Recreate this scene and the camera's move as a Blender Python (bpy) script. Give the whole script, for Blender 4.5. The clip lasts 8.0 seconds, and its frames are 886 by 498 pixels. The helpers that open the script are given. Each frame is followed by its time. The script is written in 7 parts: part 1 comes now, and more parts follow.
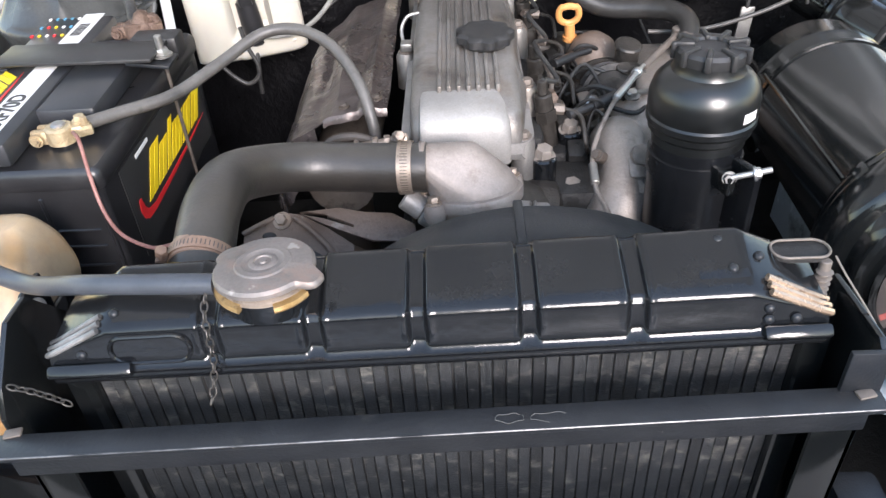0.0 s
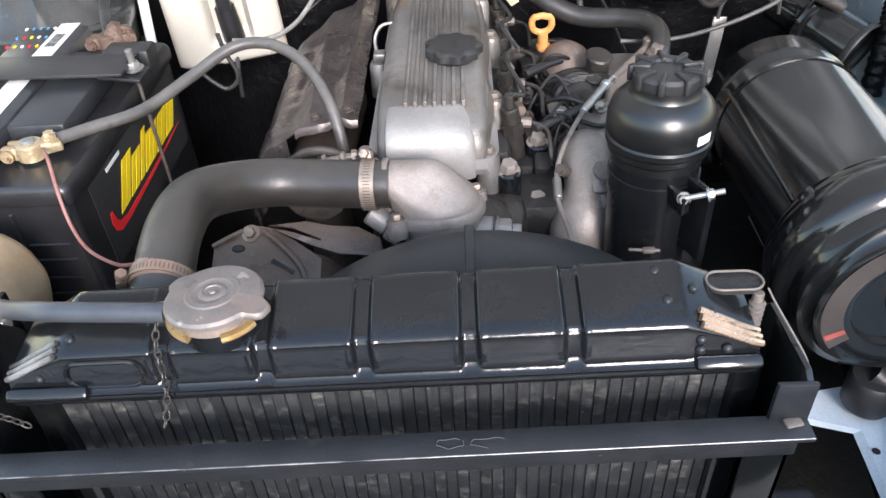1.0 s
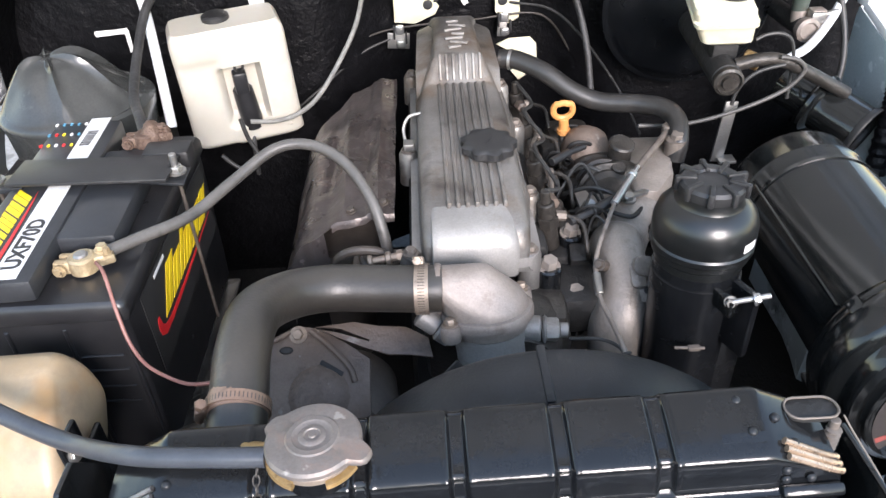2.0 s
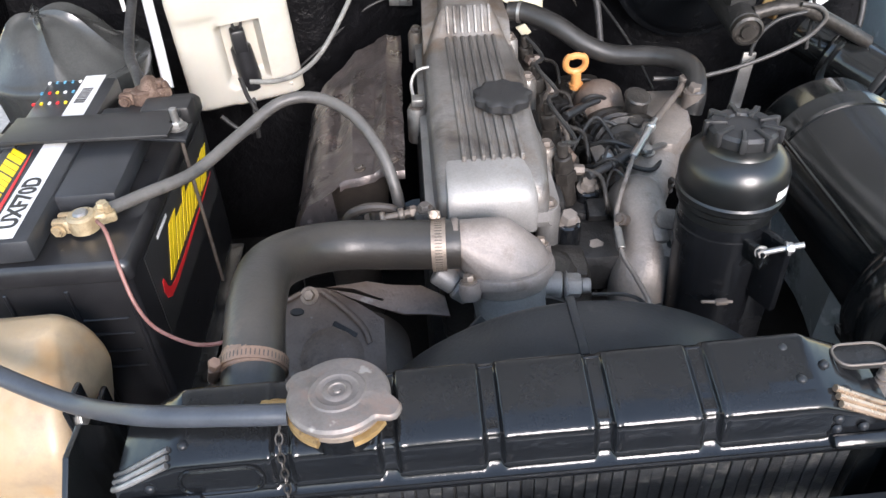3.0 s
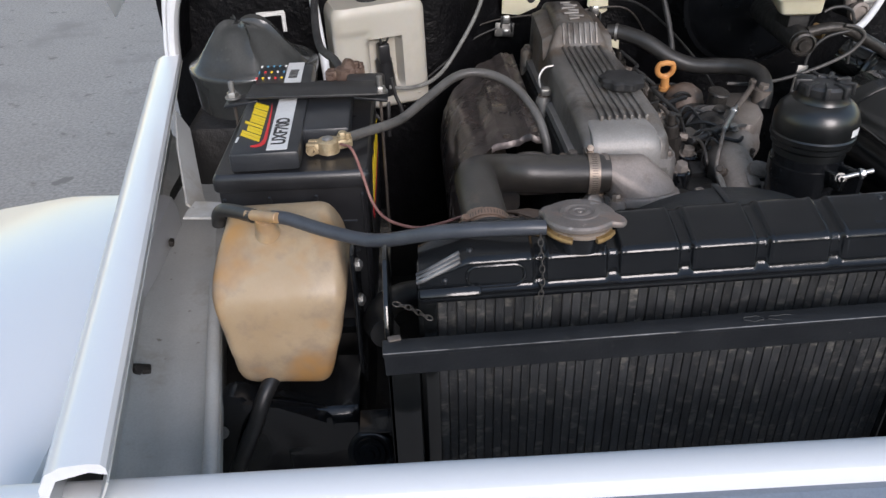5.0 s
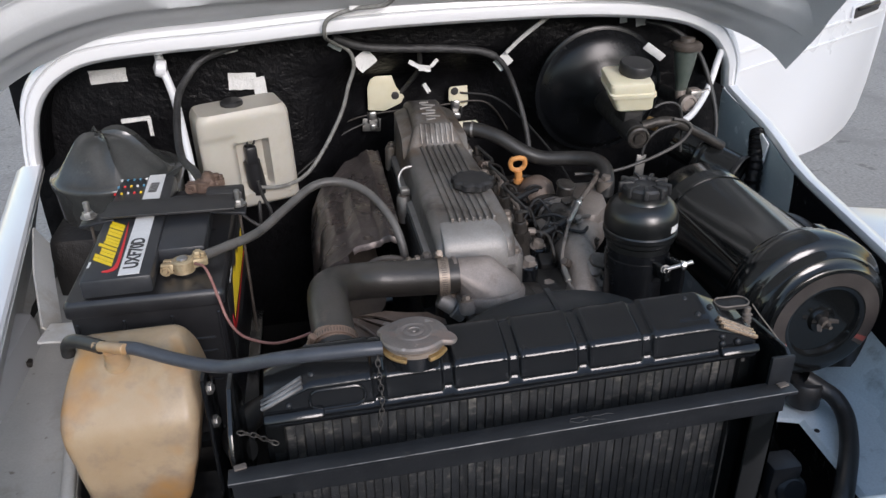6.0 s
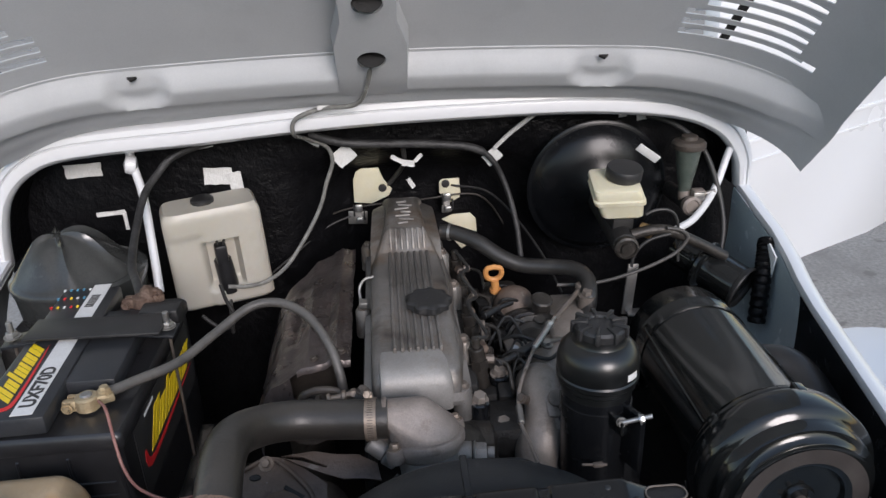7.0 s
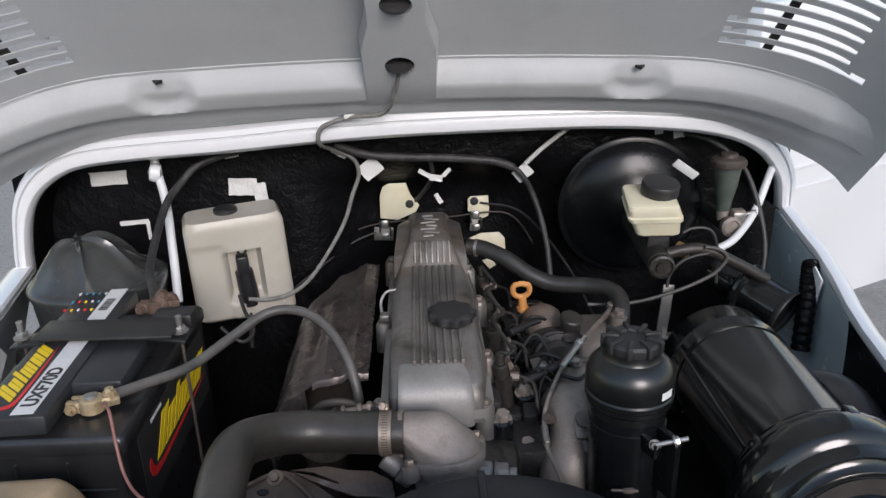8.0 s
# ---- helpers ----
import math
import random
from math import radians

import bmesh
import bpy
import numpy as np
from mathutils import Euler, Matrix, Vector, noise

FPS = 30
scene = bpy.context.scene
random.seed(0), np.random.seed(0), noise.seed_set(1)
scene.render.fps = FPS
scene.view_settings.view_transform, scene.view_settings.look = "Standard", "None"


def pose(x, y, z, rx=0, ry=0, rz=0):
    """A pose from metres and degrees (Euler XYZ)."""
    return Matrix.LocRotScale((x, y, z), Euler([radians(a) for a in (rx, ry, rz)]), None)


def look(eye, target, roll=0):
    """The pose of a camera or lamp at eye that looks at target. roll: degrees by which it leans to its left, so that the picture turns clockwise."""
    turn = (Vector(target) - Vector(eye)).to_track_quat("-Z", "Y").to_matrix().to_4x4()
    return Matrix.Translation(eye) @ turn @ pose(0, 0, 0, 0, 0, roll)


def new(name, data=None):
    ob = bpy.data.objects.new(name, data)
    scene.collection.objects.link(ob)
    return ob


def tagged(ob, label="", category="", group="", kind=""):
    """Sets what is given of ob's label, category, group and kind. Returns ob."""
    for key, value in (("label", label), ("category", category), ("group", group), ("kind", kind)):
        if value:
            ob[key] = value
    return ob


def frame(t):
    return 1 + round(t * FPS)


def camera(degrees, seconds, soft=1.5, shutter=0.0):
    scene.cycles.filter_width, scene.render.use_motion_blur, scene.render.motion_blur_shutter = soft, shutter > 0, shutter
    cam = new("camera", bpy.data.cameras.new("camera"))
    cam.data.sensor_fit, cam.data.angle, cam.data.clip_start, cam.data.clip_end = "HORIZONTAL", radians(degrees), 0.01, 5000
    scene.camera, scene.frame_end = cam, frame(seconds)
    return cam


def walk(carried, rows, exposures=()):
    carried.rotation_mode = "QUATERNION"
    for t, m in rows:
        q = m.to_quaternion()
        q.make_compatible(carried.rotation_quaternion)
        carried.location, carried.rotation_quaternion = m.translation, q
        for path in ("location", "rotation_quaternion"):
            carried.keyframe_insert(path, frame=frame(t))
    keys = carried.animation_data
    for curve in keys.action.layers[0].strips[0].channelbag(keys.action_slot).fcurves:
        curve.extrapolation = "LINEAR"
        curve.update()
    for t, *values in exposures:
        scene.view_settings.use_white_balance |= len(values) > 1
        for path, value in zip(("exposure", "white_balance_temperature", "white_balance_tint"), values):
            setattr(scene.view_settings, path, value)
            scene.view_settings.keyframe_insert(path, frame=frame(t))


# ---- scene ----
cam = camera(60.7, 8.0, soft=1.45)
PATH = [
    (0, (0.002, 0.013, 1.385), (-0.071, 1.6, 0.17), -3.9),
    (0.5, (0.035, 0.009, 1.403), (-0.097, 1.57, 0.16), -3.1),
    (1, (0.039, 0.02, 1.415), (-0.039, 1.58, 0.166), -3.8),
    (1.5, (-0.007, 0.054, 1.476), (-0.009, 1.644, 0.262), -2.3),
    (1.7, (-0.021, 0.05, 1.489), (-0.012, 1.661, 0.304), -2.5),
    (2.8, (-0.066, 0.069, 1.455), (-0.03, 1.628, 0.203), -2.9),
    (3, (-0.062, 0.066, 1.451), (-0.027, 1.629, 0.204), -3.2),
    (3.5, (-0.057, 0.022, 1.448), (-0.109, 1.58, 0.196), -3.2),
    (4, (-0.064, -0.072, 1.433), (-0.27, 1.487, 0.197), -1.5),
    (4.2, (-0.085, -0.097, 1.423), (-0.285, 1.499, 0.234), 0.0),
    (5.3, (-0.289, -0.22, 1.428), (-0.1, 1.501, 0.427), -2.0),
    (5.5, (-0.285, -0.226, 1.432), (-0.027, 1.51, 0.474), -1.4),
    (6, (-0.195, -0.209, 1.496), (0.112, 1.538, 0.572), -0.9),
    (6.3, (-0.125, -0.179, 1.537), (0.2, 1.615, 0.713), -0.9),
    (6.5, (-0.079, -0.15, 1.554), (0.189, 1.658, 0.741), -1.7),
    (7, (-0.015, -0.106, 1.554), (0.113, 1.713, 0.732), -2.0),
    (7.5, (-0.001, -0.083, 1.533), (0.08, 1.72, 0.671), -1.8),
    (8, (-0.005, -0.082, 1.504), (0.043, 1.781, 0.777), -1.6),
]
EXPOSURES = [(t, stops, 6450, 17) for t, stops in ((0, 2.12), (3.5, 1.9), (4.2, 1.27), (5.3, 0.79), (6, 0.81), (6.6, 0.69), (8, 0.64))]
walk(cam, [(t, look(eye, target, roll)) for t, eye, target, roll in PATH], EXPOSURES)

# ---- light: a soft, hazy day, the veiled sun low behind the viewer ----
SUN_UP, SUN_ROUND = 25.0, 166.0
world = bpy.data.worlds.new("sky")
scene.world = world
world.use_nodes = True
wn = world.node_tree
sky = wn.nodes.new("ShaderNodeTexSky")
sky.sky_type, sky.sun_disc = "NISHITA", False
sky.sun_elevation, sky.sun_rotation = radians(SUN_UP), radians(SUN_ROUND)
sky.air_density, sky.dust_density = 1.6, 0.6
wn.nodes["Background"].inputs["Strength"].default_value = 0.14
wn.links.new(sky.outputs[0], wn.nodes["Background"].inputs["Color"])
sun = new("sun", bpy.data.lights.new("sun", "SUN"))
sun.data.energy, sun.data.angle, sun.data.color = 1.55, radians(24), (1.0, 0.955, 0.935)
a, e = radians(SUN_ROUND), radians(SUN_UP)
sun.matrix_world = look((math.sin(a) * math.cos(e) * 9, math.cos(a) * math.cos(e) * 9, math.sin(e) * 9), (0, 0, 0))


# ---- materials ----
def material(name, colour, rough=0.5, metal=0.0, second=None, amount=0.5, size=30.0, fine=400.0, grain=0.1,
             bump=0.1, lump=0.0, lump_size=40.0, rough_spread=0.12, coat=0.0, stain=None, stain_size=9.0, stain_from=0.55,
             per_object=0.0, spec=0.5, subsurface=0.0, stretch=(1, 1, 1), fleck=None, fleck_size=70.0, fleck_from=0.68, dust=0.0,
             stain_soft=0.14, fleck_soft=0.05):
    """Colour varied at two scales, broken gloss, fine relief and patches of dirt; sizes are features per metre."""
    m = bpy.data.materials.new(name)
    m.use_nodes = True
    t = m.node_tree
    n, link = t.nodes, t.links.new
    b = n["Principled BSDF"]
    co = n.new("ShaderNodeTexCoord").outputs["Object"]
    if per_object:
        shift = n.new("ShaderNodeVectorMath")
        shift.operation = "MULTIPLY_ADD"
        link(n.new("ShaderNodeObjectInfo").outputs["Random"], shift.inputs[0])
        shift.inputs[1].default_value = (3.1, 7.3, 5.7)
        link(co, shift.inputs[2])
        co = shift.outputs[0]
    if stretch != (1, 1, 1):
        scaled = n.new("ShaderNodeVectorMath")
        scaled.operation = "MULTIPLY"
        scaled.inputs[1].default_value = stretch
        link(co, scaled.inputs[0])
        co = scaled.outputs[0]

    def noise_at(scale, detail=4.0, rough_=0.6):
        x = n.new("ShaderNodeTexNoise")
        x.inputs["Scale"].default_value, x.inputs["Detail"].default_value, x.inputs["Roughness"].default_value = scale, detail, rough_
        link(co, x.inputs["Vector"])
        return x.outputs["Fac"]

    def ramp(src, lo, hi):
        x = n.new("ShaderNodeMapRange")
        x.inputs["From Min"].default_value, x.inputs["From Max"].default_value = lo, hi
        link(src, x.inputs["Value"])
        return x.outputs["Result"]

    def mix(fac, one, two):
        x = n.new("ShaderNodeMix")
        x.data_type = "RGBA"
        link(fac, x.inputs["Factor"])
        for sock, v in ((x.inputs[6], one), (x.inputs[7], two)):
            if isinstance(v, tuple):
                sock.default_value = (*v, 1)
            else:
                link(v, sock)
        return x.outputs[2]

    second = second or tuple(min(1, c * (1 + amount)) for c in colour)
    large, small = noise_at(size), noise_at(fine, 3.0)
    out = mix(ramp(large, 0.32, 0.68), colour, second)
    out = mix(ramp(small, 0.35, 1.0 / max(grain, 0.01) * 0.12 + 0.5), out, tuple(c * 0.55 for c in colour))
    if stain:
        out = mix(ramp(noise_at(stain_size, 7.0, 0.7), stain_from, stain_from + stain_soft), out, stain)
    if fleck:
        out = mix(ramp(noise_at(fleck_size, 3.0, 0.55), fleck_from, fleck_from + fleck_soft), out, fleck)
    if dust:
        # a thin film of dust that has settled on what faces up
        z = n.new("ShaderNodeSeparateXYZ")
        link(n.new("ShaderNodeNewGeometry").outputs["Normal"], z.inputs[0])
        lying = n.new("ShaderNodeMath")
        lying.operation = "MULTIPLY"
        link(ramp(z.outputs["Z"], 0.55, 1.0), lying.inputs[0])
        link(ramp_to(n, link, noise_at(26, 6.0, 0.65), 0.3 * dust, 1.7 * dust), lying.inputs[1])
        out = mix(lying.outputs[0], out, (0.19, 0.185, 0.17))
    if per_object:
        hsv = n.new("ShaderNodeHueSaturation")
        rnd = n.new("ShaderNodeObjectInfo").outputs["Random"]
        link(ramp_to(n, link, rnd, 1 - per_object, 1 + per_object), hsv.inputs["Value"])
        link(out, hsv.inputs["Color"])
        out = hsv.outputs["Color"]
    link(out, b.inputs["Base Color"])
    link(ramp_to(n, link, large, max(0.03, rough - rough_spread), min(1, rough + rough_spread)), b.inputs["Roughness"])
    b.inputs["Metallic"].default_value = metal
    b.inputs["Coat Weight"].default_value = coat
    b.inputs["Coat Roughness"].default_value = 0.08
    b.inputs["Specular IOR Level"].default_value = spec
    if subsurface:
        b.inputs["Subsurface Weight"].default_value = subsurface
        b.inputs["Subsurface Radius"].default_value = (0.02, 0.012, 0.006)
        b.inputs["Subsurface Scale"].default_value = 0.5
    bm1 = n.new("ShaderNodeBump")
    bm1.inputs["Strength"].default_value, bm1.inputs["Distance"].default_value = bump, 0.001
    link(small, bm1.inputs["Height"])
    if lump:
        bm2 = n.new("ShaderNodeBump")
        bm2.inputs["Strength"].default_value, bm2.inputs["Distance"].default_value = lump, 0.006
        link(noise_at(lump_size, 3.0), bm2.inputs["Height"])
        link(bm2.outputs["Normal"], bm1.inputs["Normal"])
    link(bm1.outputs["Normal"], b.inputs["Normal"])
    return m


def ramp_to(n, link, src, lo, hi):
    x = n.new("ShaderNodeMapRange")
    x.inputs["To Min"].default_value, x.inputs["To Max"].default_value = lo, hi
    link(src, x.inputs["Value"])
    return x.outputs["Result"]


WHITE = material("white_body_paint", (0.7, 0.712, 0.725), 0.28, second=(0.705, 0.717, 0.73), coat=0.4, bump=0.0, grain=0.0, rough_spread=0.02, size=2)
GREY = material("grey_primer", (0.47, 0.487, 0.497), 0.42, rough_spread=0.05, second=(0.51, 0.525, 0.535), size=7, bump=0.05, grain=0.04, stain=(0.42, 0.435, 0.445), stain_from=0.55, stain_soft=0.3)
APRON = material("grey_inner_paint", (0.52, 0.53, 0.515), 0.36, second=(0.6, 0.605, 0.585), size=10, bump=0.06, grain=0.08, rough_spread=0.16, stain=(0.4, 0.37, 0.32), stain_from=0.56, stain_size=7, fleck=(0.27, 0.25, 0.22), fleck_size=45, fleck_from=0.7, dust=0.15)
BLUISH = material("pale_blue_grey_paint", (0.4, 0.475, 0.51), 0.4, second=(0.5, 0.565, 0.595), size=10, stain=(0.06, 0.066, 0.07), stain_from=0.56, stain_size=6, stain_soft=0.12, fleck=(0.6, 0.66, 0.68), fleck_size=40, fleck_from=0.62)
PALE = material("pale_blue_white_paint", (0.66, 0.73, 0.76), 0.34, second=(0.7, 0.77, 0.8), size=8, bump=0.04, stain=(0.36, 0.4, 0.41), stain_from=0.58, stain_size=12, fleck=(0.05, 0.055, 0.055), fleck_size=30, fleck_from=0.7)
BEZEL = material("grey_blue_bezel_paint", (0.17, 0.2, 0.24), 0.35, second=(0.2, 0.23, 0.27), size=12)
GLOSS = material("black_gloss_paint", (0.006, 0.0068, 0.008), 0.12, second=(0.009, 0.0098, 0.011), bump=0.06, fine=900, lump=0.1, lump_size=34, rough_spread=0.05, spec=0.42, coat=0.0, stain=(0.014, 0.015, 0.015), stain_from=0.62, stain_size=24, fleck=(0.28, 0.25, 0.22), fleck_size=140, fleck_from=0.79, dust=0.025)
CANISTER = material("black_canister_enamel", (0.006, 0.0067, 0.007), 0.3, second=(0.01, 0.0108, 0.011), bump=0.03, rough_spread=0.06, spec=0.6, stain=(0.025, 0.025, 0.023), stain_from=0.6, stain_size=16, stain_soft=0.2, dust=0.05)
SERVO = material("dusty_black_servo_paint", (0.005, 0.0056, 0.0068), 0.26, second=(0.008, 0.0088, 0.01), bump=0.05, lump=0.05, lump_size=20, rough_spread=0.06, spec=0.3, stain=(0.02, 0.02, 0.02), stain_from=0.64, stain_size=26, dust=0.05)
SATIN = material("black_satin_enamel", (0.005, 0.0057, 0.006), 0.14, second=(0.009, 0.0098, 0.01), bump=0.03, lump=0.04, lump_size=9, coat=0.2, rough_spread=0.07, size=12, stain=(0.024, 0.024, 0.022), stain_from=0.58, stain_size=12, stain_soft=0.2, dust=0.05)
DUSTY = material("dusty_black_paint", (0.01, 0.0115, 0.014), 0.4, second=(0.018, 0.02, 0.023), bump=0.25, spec=0.35, stain=(0.04, 0.039, 0.037), stain_from=0.6, stain_size=40, fleck=(0.3, 0.29, 0.27), fleck_size=160, fleck_from=0.75, dust=0.04)
TAR = material("black_bitumen_coating", (0.0035, 0.0035, 0.004), 0.36, second=(0.006, 0.006, 0.007), bump=0.55, fine=240, lump=0.5, lump_size=80, rough_spread=0.2, spec=0.16, stain=(0.01, 0.01, 0.01), stain_from=0.62, stain_size=60)
RUBBER = material("black_rubber", (0.017, 0.0168, 0.0165), 0.4, second=(0.034, 0.032, 0.03), bump=0.14, lump=0.06, lump_size=60, stain=(0.15, 0.115, 0.085), stain_from=0.6, stain_size=13)
HOSE = material("worn_grey_rubber", (0.04, 0.045, 0.054), 0.38, second=(0.06, 0.066, 0.076), bump=0.08, stain=(0.1, 0.1, 0.1), stain_from=0.62, stain_size=30)
HOSE_DUSTY = material("dusty_black_hose", (0.02, 0.0185, 0.017), 0.4, second=(0.045, 0.038, 0.031), size=9, bump=0.14, lump=0.08, lump_size=50, rough_spread=0.1, stain=(0.17, 0.12, 0.085), stain_from=0.56, stain_size=7, stain_soft=0.25, dust=0.12)
COPPER = material("coppery_sunlit_dust", (0.16, 0.1, 0.07), 0.42, 0.15, second=(0.3, 0.2, 0.145), size=40, bump=0.3, stain=(0.05, 0.04, 0.032), stain_from=0.55, stain_size=40, stain_soft=0.2)
CABLE = material("dusty_cable_sheath", (0.05, 0.047, 0.044), 0.45, second=(0.1, 0.093, 0.086), bump=0.2, stain=(0.03, 0.028, 0.026), stain_from=0.58, stain_size=40, dust=0.25)
WIRE = material("black_wire_sheath", (0.02, 0.02, 0.02), 0.5, second=(0.045, 0.044, 0.042))
LOOM = material("taped_black_loom", (0.018, 0.018, 0.019), 0.55, second=(0.05, 0.05, 0.05), bump=0.3, lump=0.3, lump_size=120)
TUBE_CLEAR = material("cloudy_plastic_tube", (0.15, 0.15, 0.14), 0.25, second=(0.24, 0.24, 0.22), size=60)
ALLOY = material("cast_aluminium", (0.24, 0.228, 0.215), 0.52, 0.35, second=(0.34, 0.325, 0.31), size=18, bump=0.35, fine=500, lump=0.06, stain=(0.14, 0.12, 0.102), stain_from=0.54, stain_size=16)
ALLOY_BRIGHT = material("bright_cast_aluminium", (0.24, 0.23, 0.218), 0.52, 0.25, second=(0.32, 0.308, 0.292), size=22, bump=0.3, fine=500, lump=0.08, lump_size=50, stain=(0.22, 0.19, 0.165), stain_from=0.56, stain_size=25)
ALLOY_WARM = material("warm_cast_aluminium", (0.22, 0.188, 0.165), 0.5, 0.25, second=(0.33, 0.285, 0.255), size=25, bump=0.35, fine=450, lump=0.12, lump_size=55, stain=(0.17, 0.13, 0.105), stain_from=0.56, stain_size=22)
IRON = material("oily_cast_iron", (0.026, 0.0235, 0.021), 0.42, 0.3, second=(0.062, 0.055, 0.048), bump=0.5, fine=300, lump=0.3, lump_size=90, rough_spread=0.2, stain=(0.12, 0.1, 0.08), stain_from=0.62, stain_size=45)
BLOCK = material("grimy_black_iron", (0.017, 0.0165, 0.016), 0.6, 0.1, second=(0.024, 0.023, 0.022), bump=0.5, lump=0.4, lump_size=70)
SHIELD = material("heat_stained_sheet_steel", (0.06, 0.05, 0.047), 0.3, 0.4, second=(0.115, 0.097, 0.091), size=14, bump=0.25, lump=0.5, lump_size=26, rough_spread=0.18, stain=(0.13, 0.095, 0.085), stain_from=0.55, stain_size=20, fleck=(0.18, 0.15, 0.14), fleck_size=70, fleck_from=0.66)
COVER = material("oil_stained_cast_aluminium", (0.14, 0.131, 0.121), 0.42, 0.5, second=(0.27, 0.257, 0.242), size=9, bump=0.4, fine=450, lump=0.14, lump_size=60, rough_spread=0.16, stain=(0.15, 0.1, 0.062), stain_from=0.5, stain_size=8, stain_soft=0.2, fleck=(0.07, 0.062, 0.055), fleck_size=20, fleck_from=0.56, fleck_soft=0.16)
PLEAT = material("highlight_bright_folds", (0.58, 0.43, 0.31), 0.28, 0.7, second=(0.3, 0.21, 0.15), size=50, bump=0.3, stain=(0.03, 0.03, 0.03), stain_from=0.6, stain_size=70)
CLAMP = material("tan_dusty_clamp_steel", (0.22, 0.175, 0.14), 0.45, 0.5, second=(0.34, 0.28, 0.225), size=60, bump=0.2, stain=(0.11, 0.08, 0.06), stain_from=0.56, stain_size=60)
WALL = material("brown_grey_render", (0.1, 0.095, 0.085), 0.9, second=(0.14, 0.13, 0.118), size=1.5, fine=60, bump=0.4, grain=0.4)
EDGE = material("rubbed_and_highlit_edge", (0.03, 0.03, 0.031), 0.35, 0.5, second=(0.34, 0.33, 0.32), size=28, bump=0.2)
CASTING = material("oily_grey_casting", (0.22, 0.19, 0.165), 0.45, 0.25, second=(0.32, 0.285, 0.255), size=16, bump=0.45, fine=350, lump=0.3, lump_size=45, rough_spread=0.18, stain=(0.11, 0.088, 0.07), stain_from=0.54, stain_size=18, stain_soft=0.2)
CHALK = material("faint_chalk", (0.06, 0.06, 0.058), 0.8)
RUSTY = material("brown_dusty_metal", (0.13, 0.11, 0.094), 0.58, 0.3, second=(0.2, 0.17, 0.145), bump=0.3, stain=(0.07, 0.056, 0.047), stain_from=0.55, stain_size=30)
BRACKET = material("dusty_brown_bracket", (0.115, 0.083, 0.064), 0.55, 0.15, second=(0.18, 0.138, 0.112), size=18, bump=0.3, lump=0.25, lump_size=50, rough_spread=0.15, stain=(0.06, 0.044, 0.036), stain_from=0.54, stain_size=22, fleck=(0.22, 0.19, 0.17), fleck_size=60, fleck_from=0.66)
GRIME = material("brown_engine_grime", (0.05, 0.041, 0.034), 0.5, 0.0, second=(0.085, 0.07, 0.058), bump=0.4, lump=0.2, lump_size=80, stain=(0.026, 0.022, 0.019), stain_from=0.56, stain_size=40)
CAPMETAL = material("dull_pressed_steel", (0.165, 0.147, 0.134), 0.52, 0.45, second=(0.24, 0.21, 0.192), size=40, bump=0.25, stain=(0.24, 0.175, 0.145), stain_from=0.54, stain_size=30, fleck=(0.36, 0.33, 0.3), fleck_size=60, fleck_from=0.66)
STEEL = material("worn_steel", (0.32, 0.31, 0.295), 0.42, 0.85, second=(0.42, 0.41, 0.39), bump=0.15, stain=(0.25, 0.19, 0.14), stain_from=0.62, stain_size=70)
BRIGHT = material("bright_zinc", (0.5, 0.5, 0.49), 0.32, 0.85, second=(0.6, 0.6, 0.585), size=80, bump=0.1, stain=(0.3, 0.26, 0.22), stain_from=0.62, stain_size=90)
BRASS = material("dirty_brass", (0.36, 0.22, 0.085), 0.42, 0.6, second=(0.5, 0.34, 0.16), size=90, bump=0.35, stain=(0.13, 0.08, 0.04), stain_from=0.54, stain_size=90)
LEAD = material("corroded_terminal_metal", (0.38, 0.28, 0.16), 0.45, 0.5, second=(0.52, 0.43, 0.28), size=70, bump=0.4, lump=0.25, lump_size=150, stain=(0.5, 0.47, 0.38), stain_from=0.6, stain_size=90, fleck=(0.14, 0.1, 0.06), fleck_size=120, fleck_from=0.63)
CORRODED = material("brown_corroded_clamp", (0.085, 0.05, 0.037), 0.6, 0.3, second=(0.17, 0.115, 0.085), size=90, bump=0.5, lump=0.4, lump_size=200, fleck=(0.4, 0.34, 0.28), fleck_size=150, fleck_from=0.66)
CASE = material("black_battery_plastic", (0.013, 0.013, 0.0142), 0.32, second=(0.021, 0.021, 0.0225), bump=0.12, stain=(0.035, 0.034, 0.032), stain_from=0.64, stain_size=25)
DECK = material("dark_grey_battery_lid", (0.021, 0.023, 0.026), 0.34, second=(0.032, 0.034, 0.038), bump=0.12, stain=(0.05, 0.049, 0.046), stain_from=0.64, stain_size=20)
YELLOW = material("yellow_print", (0.8, 0.56, 0.01), 0.4, second=(0.85, 0.62, 0.02))
RED = material("red_print", (0.62, 0.02, 0.025), 0.4, second=(0.68, 0.03, 0.03))
PAPER = material("white_label_film", (0.66, 0.66, 0.65), 0.4, second=(0.72, 0.72, 0.71), stain=(0.5, 0.49, 0.46), stain_from=0.66)
INK = material("black_print", (0.02, 0.02, 0.02), 0.5)
DOT_BLUE = material("blue_print", (0.06, 0.2, 0.3), 0.5)
JUG = material("aged_amber_plastic", (0.345, 0.25, 0.148), 0.42, second=(0.41, 0.325, 0.22), size=8, bump=0.04, grain=0.03, lump=0.6, lump_size=11, stain=(0.22, 0.172, 0.132), stain_from=0.45, stain_size=11, stain_soft=0.2, fleck=(0.38, 0.21, 0.075), fleck_size=13, fleck_from=0.5, fleck_soft=0.16, subsurface=0.08)
